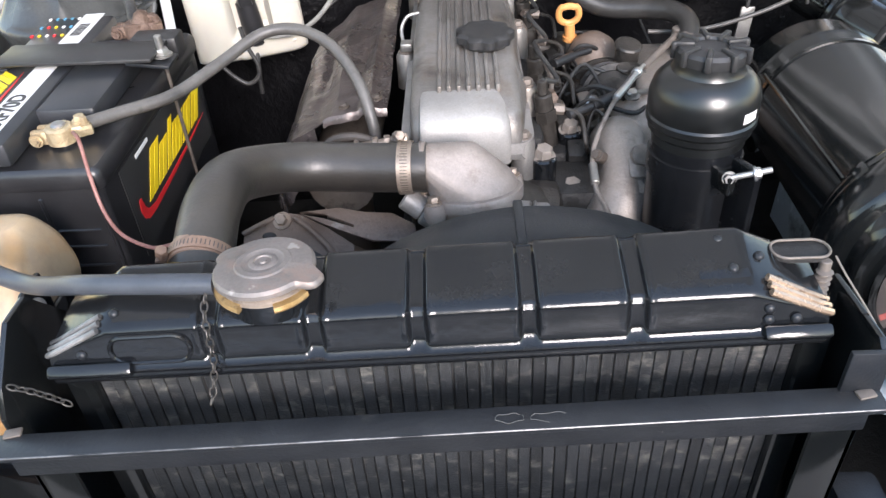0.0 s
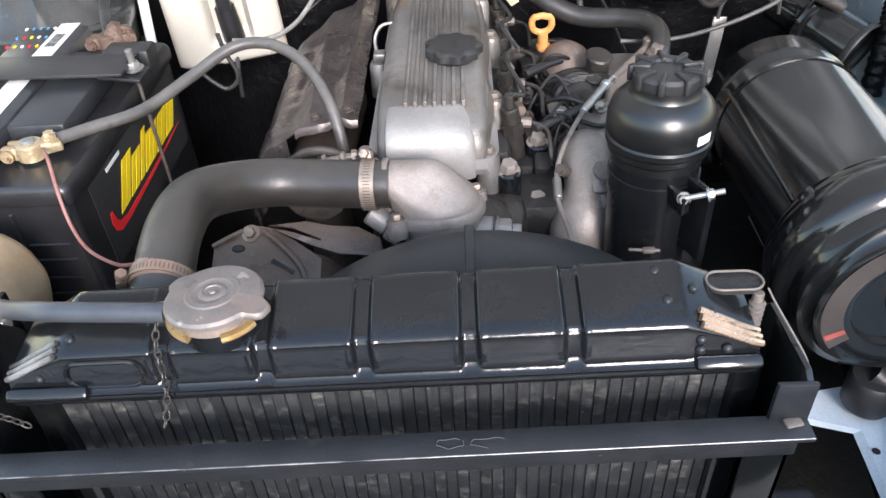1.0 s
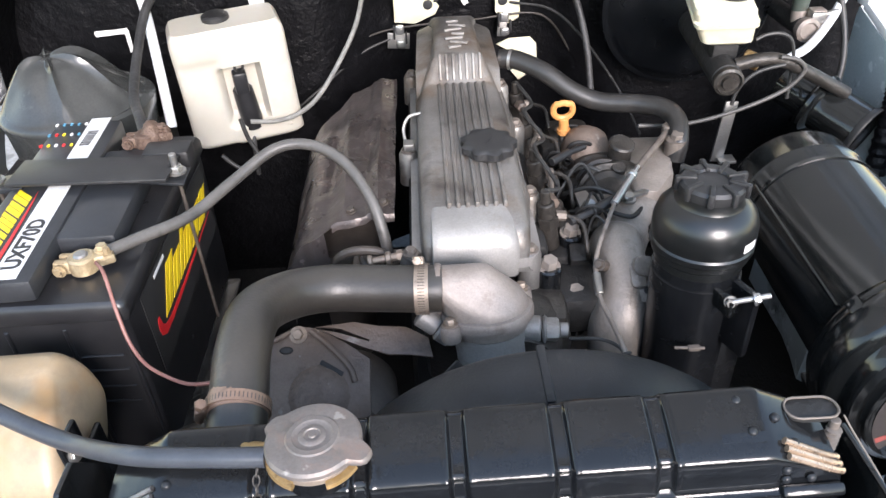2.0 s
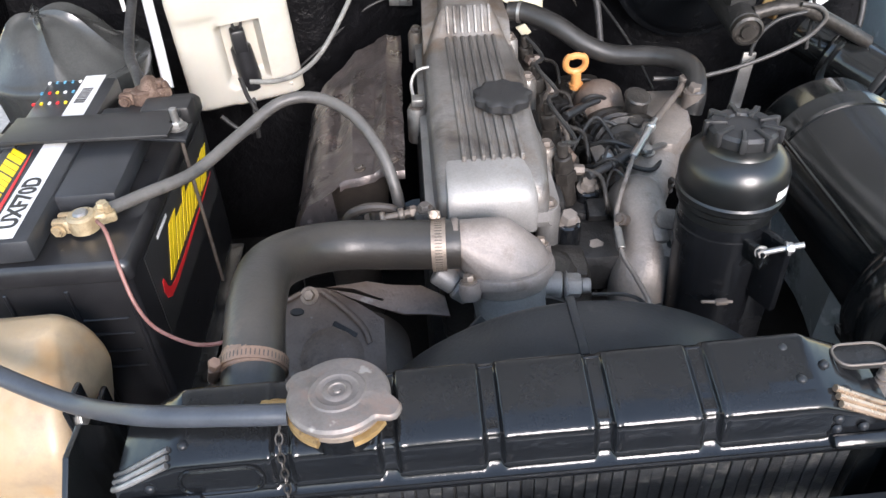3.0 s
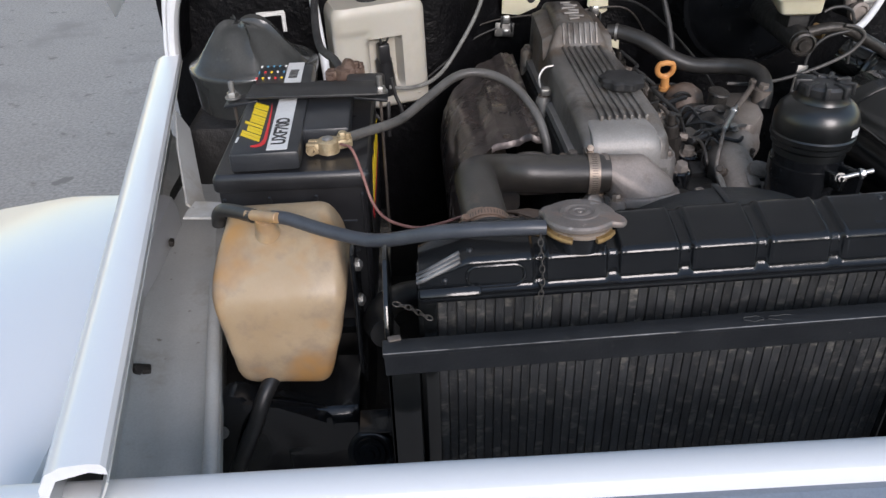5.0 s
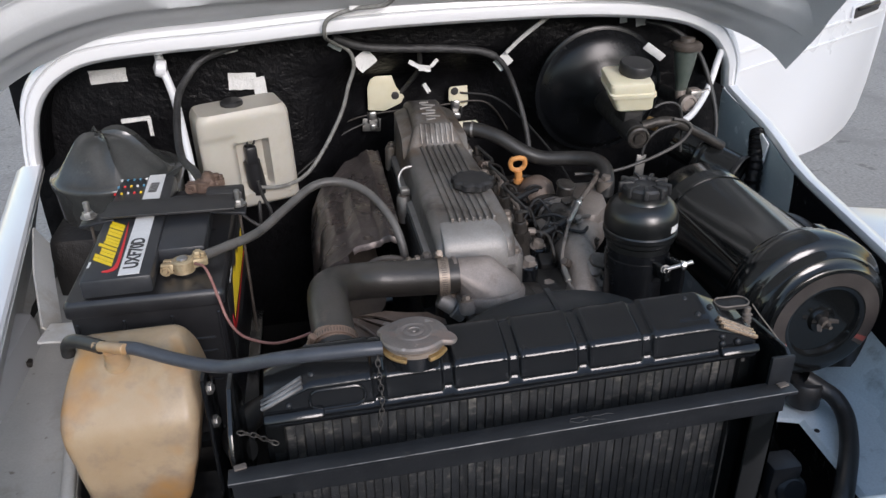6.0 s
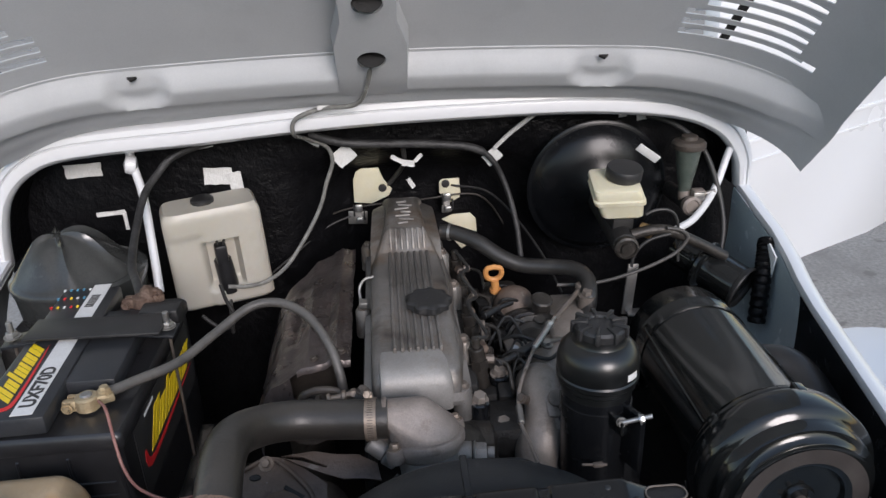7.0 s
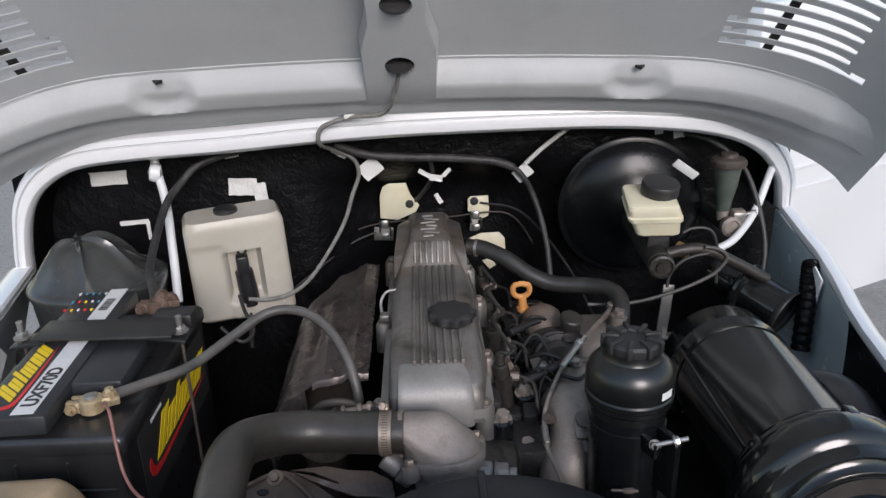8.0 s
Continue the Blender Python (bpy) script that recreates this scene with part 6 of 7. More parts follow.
def build_fluid_reservoir():
    c = (0.208, 0.612)
    r = thing("power_steering_reservoir", (*c, 0.9), "black canister reservoir with a ribbed screw cap", "reservoir")
    m = pose(*c, 0)
    can = part("canister", lathe([(0, 1.04), (0.0405, 1.042), (0.0405, 1.05), (0.0445, 1.054), (0.0445, 1.059), (0.047, 1.062), (0.047, 1.067), (0.0455, 1.069), (0.0468, 1.074), (0.0465, 1.086), (0.0435, 1.0965), (0.037, 1.104), (0.031, 1.107), (0.029, 1.111), (0.029, 1.118), (0, 1.118)], m, 56), CANISTER, r, "black painted steel canister")
    part("lower_can", lathe([(0, 0.88), (0.034, 0.88), (0.039, 0.886), (0.0398, 1.0), (0.0402, 1.045), (0, 1.045)], m, 48), SERVO, r, "matte black lower canister")
    part("label_sticker", turned(loft([[(0.0472 * math.cos(radians(a)), 0.0472 * math.sin(radians(a)), z) for a in range(-62, -38, 4)] for z in (1.074, 1.083)], closed=False), m), PAPER, can, "small worn white sticker")
    cap = part("screw_cap", lathe([(0, 1.114), (0.028, 1.114), (0.0292, 1.1165), (0.029, 1.124), (0.0265, 1.127), (0.016, 1.128), (0.0145, 1.126), (0, 1.126)], m, 40), PLASTIC, r, "black ribbed plastic cap")
    for k in range(9):
        q = k * 40 + 10
        part("grip_rib", turned(join(box((0.0225, 0, 1.1275), (0.018, 0.0045, 0.005), 0.0016), box((0.0305, 0, 1.1225), (0.0045, 0.0055, 0.014), 0.0016)), m @ pose(0, 0, 0, 0, 0, q)), PLASTIC, cap)
    part("clamp_band", lathe([(0.04, 1.012), (0.0418, 1.012), (0.0418, 1.03), (0.04, 1.03)], m, 48), SERVO, r)
    part("clamp_lug", box((0.219, 0.563, 1.026), (0.008, 0.026, 0.018), 0.002, (0, 0, 20)), SATIN, r)
    part("bracket", join(box((0.24, 0.568, 1.0), (0.008, 0.03, 0.075), 0.002, (0, 0, 25)), box((0.25, 0.6, 0.92), (0.03, 0.01, 0.1), 0.003)), SERVO, r)
    part("clamp_bolt", join(rod((0.222, 0.5535, 1.034), (0.253, 0.5485, 1.0436), 0.0026), hexbolt((0.24, 0.55, 1.0395), (1, -0.15, 0.3), 0.0048, 0.005)), BRIGHT, r, "bright zinc clamp bolt")
    part("nut", hexbolt((0.222, 0.556, 1.032), (-0.3, -0.9, 0.3), 0.0045, 0.005), STEEL, r)
    part("hose_stub", rod((0.2, 0.6, 0.8), (0.2, 0.6, 0.9), 0.013), RUBBER, r)
    part("worm_clip", join(rod((0.182, 0.563, 0.972), (0.21, 0.56, 0.972), 0.0016), box((0.2, 0.561, 0.972), (0.012, 0.006, 0.005), 0.0015)), RUSTY, r)


def build_air_cleaner():
    a = thing("air_cleaner", (0.43, 0.7, 0.83), "large black enamelled drum air cleaner", "air cleaner")
    f, b = Vector((0.372, 0.444, 1.004)), Vector((0.367, 0.785, 1.012))
    m = along(b, f)
    L = (f - b).length
    part("drum", lathe([(0, 0), (0.052, 0), (0.064, 0.005), (0.07, 0.014), (0.0715, 0.045), (0.073, 0.048), (0.0715, 0.052), (0.0755, L - 0.085), (0.079, L - 0.075), (0, L - 0.075)], m, 64), SATIN, a, "black enamelled drum")
    part("joint_ring", lathe([(0.0745, L - 0.085), (0.088, L - 0.076), (0.0905, L - 0.07), (0.0905, L - 0.065), (0.085, L - 0.063)], m, 64), SATIN, a)
    lid = part("lid", lathe([(0.085, L - 0.065), (0.0925, L - 0.064), (0.0945, L - 0.06), (0.0945, L - 0.034), (0.0925, L - 0.03), (0.087, L - 0.027), (0.0845, L - 0.025), (0.0835, L - 0.021), (0.0835, L - 0.015), (0.0815, L - 0.011), (0.0765, L - 0.009), (0.0735, L - 0.006), (0.0725, L - 0.002), (0.069, L), (0.05, L + 0.0005), (0.045, L - 0.002), (0.043, L - 0.007), (0.017, L - 0.008), (0.015, L - 0.004), (0, L - 0.004)], m, 72), SATIN, a, "stepped black enamel lid")
    # worn paper band and two red dashes on the lid's face
    rows = []
    for k in range(45):
        q = radians(-35 + 255 * k / 44)
        rows.append([m @ Vector((rr * math.cos(q), rr * math.sin(q), L + 0.0009)) for rr in (0.051, 0.068)])
    part("worn_label", loft(rows, closed=False), material("faded_brown_label", (0.032, 0.027, 0.025), 0.5, second=(0.055, 0.047, 0.043), stain=(0.05, 0.045, 0.04), stain_size=30), lid, "faded brown ring label")
    for q0 in (-30, 205):
        rows = [[m @ Vector((rr * math.cos(radians(q0 + d)), rr * math.sin(radians(q0 + d)), L + 0.0014)) for rr in (0.051, 0.067)] for d in (0, 2, 4, 6)]
        part("red_dash", loft(rows, closed=False), material("faded_red_print", (0.2, 0.05, 0.042), 0.5), lid)
    w = thing("wing_nut", tuple(m @ Vector((0, 0, L - 0.005))), "steel wing nut on the air cleaner lid", "wing nut")
    part("nut_body", lathe([(0, 0), (0.009, 0), (0.008, 0.012), (0.0035, 0.013), (0.0035, 0.022), (0, 0.022)], m @ pose(0, 0, L - 0.006) @ Matrix.Scale(0.75, 4), 18), GRIME, w)
    for s in (-1, 1):
        part("wing", turned(prism([(0.004, 0), (0.014, 0.004), (0.022, 0.016), (0.018, 0.022), (0.01, 0.014), (0.004, 0.01)], 0.003, pose(0, 0, 0, 90)), m @ pose(0, 0, L - 0.005, 0, 0, 30 + (180 if s > 0 else 0)) @ Matrix.Scale(0.62, 4)), RUSTY, w)
    for k in range(3):
        q = radians(80 + k * 60)
        part("seam_clip", turned(box((0.092 * math.cos(q), 0.092 * math.sin(q), L - 0.065), (0.005, 0.013, 0.016), 0.002, (0, 0, math.degrees(q))), m), SATIN, a)
    part("drum_strap", lathe([(0.0718, 0.07), (0.0738, 0.07), (0.0738, 0.075), (0.0718, 0.075)], m, 64), SATIN, a)
    seam = radians(152)
    part("drum_seam", turned(tube([((0.0722 + 0.0033 * k / 6) * math.cos(seam), (0.0722 + 0.0033 * k / 6) * math.sin(seam), 0.06 + k * (L - 0.15) / 6) for k in range(7)], 0.0022, 8), m), SATIN, a, "rolled seam along the drum")
    part("outlet", rod((0.31, 0.74, 0.98), (0.27, 0.77, 0.95), 0.03, 0.028, 24), SATIN, a)
    # intake snorkel behind the drum, with its pale bell mouth
    s = thing("intake_snorkel", (0.49, 0.93, 0.98), "black intake snorkel with a bright flared rim", "air intake")
    cup = along((0.484, 0.972, 1.012), (0.538, 0.904, 0.987))
    part("duct", lathe([(0.0, -0.05), (0.028, -0.05), (0.029, -0.006), (0.038, -0.003), (0.041, 0.001), (0.041, 0.006), (0.038, 0.009), (0.0325, 0.012), (0.0325, 0.024), (0.0335, 0.027), (0.0335, 0.066), (0.0345, 0.07)], cup, 40), SATIN, s, "black stepped intake cup")
    part("flared_rim", lathe([(0.0335, 0.067), (0.0365, 0.071), (0.0372, 0.075), (0.0355, 0.077), (0.032, 0.074), (0.03, 0.04)], cup, 40), PLASTIC, s, "worn flared rim")
    h = thing("intake_hose", (0.53, 0.72, 0.95), "black rubber intake hose along the wing", "hose")
    part("hose_body", tube([(0.42, 0.7, 0.985), (0.46, 0.7, 0.992), (0.488, 0.68, 0.99), (0.498, 0.62, 0.965), (0.49, 0.55, 0.93), (0.47, 0.5, 0.88)], 0.029, 24, 8), RUBBER, h)
    part("hose_cuff", rod((0.43, 0.702, 0.985), (0.453, 0.701, 0.991), 0.0315), HOSE, h)


def build_brakes():
    b = thing("brake_booster", (0.345, 1.17, 0.96), "large black brake servo drum on the firewall", "brake servo")
    m = along((0.352, 1.185, 1.092), (0.349, 1.08, 1.087)) @ Matrix.Scale(0.96, 4)
    part("servo_drum", lathe([(0, 0), (0.118, 0), (0.122, 0.004), (0.125, 0.03), (0.128, 0.034), (0.128, 0.04), (0.122, 0.043), (0.116, 0.052), (0.1, 0.064), (0.07, 0.074), (0.045, 0.08), (0.03, 0.09), (0, 0.09)], m, 72), SERVO, b)
    part("rim_highlight_band", lathe([(0.124, 0.028), (0.1295, 0.033), (0.1295, 0.041), (0.124, 0.044)], m, 72), SERVO, b)
    c = thing("brake_master_cylinder", (0.345, 1.0, 1.03), "grey brake master cylinder with a cream reservoir", "master cylinder")
    part("cylinder_body", join(rod((0.346, 1.1, 1.083), (0.338, 0.925, 1.073), 0.021, 0.019, 24), box((0.342, 0.98, 1.1), (0.034, 0.05, 0.03), 0.005)), BLOCK, c, "dark cast cylinder")
    part("end_plug", lathe([(0, 0), (0.0185, 0), (0.0185, 0.008), (0.0155, 0.01), (0.0145, 0.006), (0.009, 0.006), (0.008, 0.011), (0, 0.011)], along((0.338, 0.925, 1.073), (0.336, 0.9, 1.071)), 28), IRON, c, "grey ringed cylinder plug")
    rows = []
    for z, w, d in ((1.116, 0.056, 0.054), (1.12, 0.064, 0.062), (1.142, 0.071, 0.068), (1.144, 0.078, 0.075), (1.15, 0.079, 0.076), (1.152, 0.074, 0.071), (1.163, 0.074, 0.074), (1.168, 0.07, 0.07), (1.17, 0.062, 0.062)):
        rows.append([(0.339 - (z - 1.12) * 0.28 + x * math.cos(0.1) + y * 0.1, 0.975 + y - x * 0.1 - (z - 1.1) * 0.18, z + x * 0.02 + y * 0.2) for x, y in rounded(w, d, 0.009)])
    rsv = part("reservoir", loft(rows), CREAM, c, "cream translucent fluid reservoir")
    part("reservoir_cap", lathe([(0, 0), (0.0265, 0), (0.0275, 0.002), (0.0275, 0.016), (0.026, 0.0185), (0, 0.0195)], pose(0.34, 0.966, 1.17, 11, 3, 0), 36), PLASTIC, rsv, "black screw cap")
    part("paper_tag", box((0.392, 1.01, 1.192), (0.04, 0.003, 0.014), 0.001, (20, 35, -8)), PAPER, c, "cream paper tag")
    part("brass_union", rod((0.375, 0.975, 1.08), (0.392, 0.962, 1.076), 0.011), BRASS, c, "brass pipe union")
    part("brake_pipe", tube([(0.375, 0.950, 1.113), (0.388, 0.950, 1.119), (0.407, 0.950, 1.119), (0.421, 0.950, 1.109), (0.429, 0.950, 1.084), (0.431, 0.950, 1.051), (0.433, 0.950, 1.030)], 0.0024, 8), WIRE, c)
    part("linkage", tube([(0.350, 0.940, 1.085), (0.384, 0.940, 1.091), (0.412, 0.940, 1.087), (0.451, 0.940, 1.068), (0.505, 0.940, 1.038)], 0.0085, 14), IRON, c, "grey cylinder pipe")
    k = thing("clutch_master_cylinder", (0.49, 1.07, 1.03), "small clutch cylinder with an olive reservoir", "master cylinder")
    part("clutch_reservoir", lathe([(0, 1.1), (0.01, 1.1), (0.0115, 1.118), (0.017, 1.145), (0.0205, 1.172), (0.0215, 1.18), (0, 1.18)], pose(0.482, 1.07, 0), 30), OLIVE, k, "olive translucent reservoir")
    part("clutch_cap", lathe([(0, 1.178), (0.0265, 1.178), (0.028, 1.181), (0.028, 1.187), (0.0245, 1.191), (0.014, 1.193), (0.013, 1.199), (0, 1.2)], pose(0.482, 1.07, 0), 30), GRIME, k, "brownish stained cap")
    # near-black colour stands in for the shade over this cylinder
    part("clutch_body", rod((0.484, 1.15, 1.08), (0.486, 1.05, 1.084), 0.0135), BLOCK, k, "clutch cylinder with its shade put into the dark colour")
    part("clutch_plug", join(lathe([(0, 0), (0.0155, 0), (0.0165, 0.004), (0.0165, 0.012), (0.012, 0.015), (0.01, 0.012), (0, 0.012)], along((0.486, 1.052, 1.084), (0.487, 1.03, 1.085)), 24), rod((0.484, 1.068, 1.085), (0.482, 1.07, 1.105), 0.011), box((0.5, 1.055, 1.098), (0.022, 0.02, 0.024), 0.004)), ALLOY_WARM, k, "grey cast clutch cylinder plug")
    part("clutch_fitting", join(rod((0.5, 1.06, 1.095), (0.53, 1.055, 1.105), 0.004), box((0.498, 1.05, 1.1), (0.02, 0.016, 0.016), 0.003)), STEEL, k)


def build_washer_bottle():
    w_thing = thing("washer_bottle", (-0.33, 1.1, 0.92), "cream plastic washer bottle with a black pump", "bottle")
    m = pose(-0.317, 1.117, 0.94, 3, -2, 17)
    outline = []
    for px, py in rounded(2, 2, 0.3, 6):
        outline.append(Vector((px / 2, py / 2)))
    fine = []
    for q, p in zip(outline, outline[1:] + outline[:1]):
        n = max(1, int((p - q).length / 0.04))
        fine += [q.lerp(p, k / n) for k in range(n)]
    rows = []
    for k in range(34):
        z = 0.18 * k / 33
        e1 = min(1.0, (z + 0.0015) / 0.007) ** 0.5 * min(1.0, (0.1815 - z) / 0.016) ** 0.4
        w, d = 0.163 * (0.86 + 0.14 * e1) * (1 - 0.03 * (z / 0.18)), 0.078 * (0.78 + 0.22 * e1)
        row = []
        for u in fine:
            x, y = u.x * w, u.y * d
            if u.y < -0.3:
                inside = max(0.0, min(1.0, (0.03 - abs(x - 0.006)) / 0.006)) * max(0.0, min(1.0, (0.125 - z) / 0.008)) * max(0.0, min(1.0, (z - 0.03) / 0.01))
                y += 0.026 * inside + 0.004 * max(0.0, min(1.0, (0.14 - z) / 0.006)) * (1 if x < -0.02 else 0)
            row.append((x, y, z))
        rows.append(row)
    part("bottle_body", turned(loft(rows), m), BOTTLE, w_thing, smooth=50)
    part("filler_cap", turned(lathe([(0, 0), (0.022, 0), (0.024, 0.002), (0.024, 0.012), (0.02, 0.015), (0, 0.0155)], pose(-0.008, 0.005, 0.176) @ Matrix.Scale(0.8, 4), 30), m), PLASTIC, w_thing, "black filler cap")
    part("pump", turned(join(rod((0.008, -0.026, 0.02), (0.004, -0.024, 0.085), 0.0165, 0.0145), box((0.004, -0.028, 0.096), (0.02, 0.022, 0.034), 0.004)), m), CASE, w_thing, "black washer pump")
    for pts, r in (([(0.004, -0.026, 0.105), (0.0, -0.03, 0.12), (0.006, -0.024, 0.135)], 0.002), ([(0.008, -0.03, 0.11), (0.012, -0.034, 0.125), (0.008, -0.02, 0.14)], 0.002), ([(0.006, -0.03, 0.02), (0.0, -0.045, -0.01), (-0.004, -0.05, -0.05)], 0.0035)):
        part("pump_wire", turned(tube(pts, r, 8), m), WIRE, w_thing)
    part("outlet", turned(rod((0.03, -0.03, 0.02), (0.065, -0.034, 0.018), 0.006), m), BOTTLE, w_thing)
    t = thing("washer_tube", (-0.2, 1.12, 1.0), "cloudy plastic washer tube", "tube")
    part("tube_body", tube([(-0.3, 1.068, 0.979), (-0.265, 1.075, 0.974), (-0.232, 1.09, 0.977), (-0.201, 1.11, 0.995), (-0.165, 1.135, 1.04), (-0.139, 1.15, 1.084), (-0.125, 1.158, 1.125), (-0.112, 1.163, 1.16), (-0.12, 1.155, 1.19), (-0.15, 1.13, 1.212), (-0.162, 1.075, 1.235), (-0.155, 1.062, 1.262), (-0.115, 1.06, 1.277), (-0.06, 1.045, 1.285), (-0.04, 1.01, 1.32), (-0.031, 0.985, 1.36)], 0.0036, 10), TUBE_CLEAR, t)
    part("joiner", box((-0.11, 1.06, 1.279), (0.02, 0.008, 0.007), 0.002), TAPE, t)


def build_firewall_fittings():
    """Tapes, clips, brackets and looms on the firewall."""
    rnd = random.Random(7)
    tapes = [((-0.536, 1.176, 1.164), (0.062, 0.024), 3), ((-0.312, 1.172, 1.142), (0.048, 0.03), -3), ((-0.282, 1.17, 1.126), (0.022, 0.045), 4), ((-0.349, 1.166, 1.207), (0.018, 0.024), 20), ((-0.325, 1.172, 1.2), (0.024, 0.014), 10),
             ((-0.14, 1.168, 1.2), (0.026, 0.02), -30), ((-0.092, 1.166, 1.168), (0.036, 0.03), 38), ((0.0, 1.172, 1.154), (0.024, 0.008), -30), ((0.019, 1.172, 1.146), (0.022, 0.011), -8), ((0.037, 1.172, 1.155), (0.018, 0.007), 45), ((0.022, 1.178, 1.107), (0.008, 0.02), 30), ((0.168, 1.172, 1.15), (0.03, 0.024), 40), ((0.395, 1.16, 1.222), (0.014, 0.02), 5), ((0.43, 1.16, 1.218), (0.02, 0.026), 8), ((-0.505, 1.172, 1.085), (0.05, 0.008), 4), ((-0.482, 1.172, 1.07), (0.007, 0.034), 0)]
    for p, (a, b), turn in tapes:
        q = part_free_tape(p, a, b, turn, rnd)
    # pale strip running up to the cowl
    solo("pale_strap", tube([(0.172, 1.166, 1.168), (0.2, 1.15, 1.2), (0.235, 1.12, 1.238)], 0.004, 8), TAPE, (0.2, 1.15, 1.2), "pale strap hanging on the black firewall", "strap")
    # cream plates with rubber buttons, and the pipe clips below them
    plates = [([(-0.085, 1.051), (-0.084, 1.095), (-0.078, 1.111), (-0.068, 1.117), (-0.035, 1.117), (-0.028, 1.093), (-0.012, 1.074), (-0.019, 1.061), (-0.052, 1.047)], 1.25, (-0.03, 1.077)),
              ([(0.077, 1.06), (0.077, 1.082), (0.082, 1.087), (0.115, 1.088), (0.117, 1.058), (0.115, 1.049), (0.096, 1.039)], 1.25, (0.089, 1.078)),
              ([(0.08, 1.001), (0.101, 1.01), (0.136, 1.011), (0.147, 0.999), (0.149, 0.97), (0.101, 0.989)], 1.262, None),
              ([(0.104, 0.954), (0.12, 0.959), (0.131, 0.944), (0.118, 0.936)], 1.262, None)]
    for outline, y, button in plates:
        c = thing("cream_plate", (outline[0][0], y, outline[0][1]), "cream painted plate screwed to the black firewall", "plate", "cream firewall plates")
        part("plate", prism(outline, 0.004, pose(0, y, 0, 90), 0.001), CREAM, c)
        if button:
            part("rubber_button", lathe([(0, 0.004), (0.007, 0.003), (0.008, 0)], pose(button[0], y - 0.004, button[1], 90), 16), PLASTIC, c)
    for x, y, z, w in ((-0.08, 1.242, 1.03, 0.036), (0.088, 1.242, 1.042, 0.015)):
        k = thing("pipe_bracket", (x, y, z), "zinc pipe bracket below a cream plate", "bracket", "pipe brackets")
        part("clip_plate", box((x, y, z - 0.008), (w, 0.003, 0.026), 0.001, (0, 4, 0)), STEEL, k)
        part("clip_loop", join(box((x + 0.003, y - 0.005, z + 0.012), (0.014, 0.007, 0.016), 0.003), box((x + 0.004, y - 0.006, z - 0.011), (0.014, 0.008, 0.012), 0.003)), BRIGHT, k, "bright bent clip")
        part("clip_edge", join(box((x - 0.006, y - 0.004, z + 0.008), (0.003, 0.009, 0.022), 0.001), box((x + 0.013, y - 0.004, z - 0.002), (0.003, 0.009, 0.018), 0.001)), PLASTIC, k)
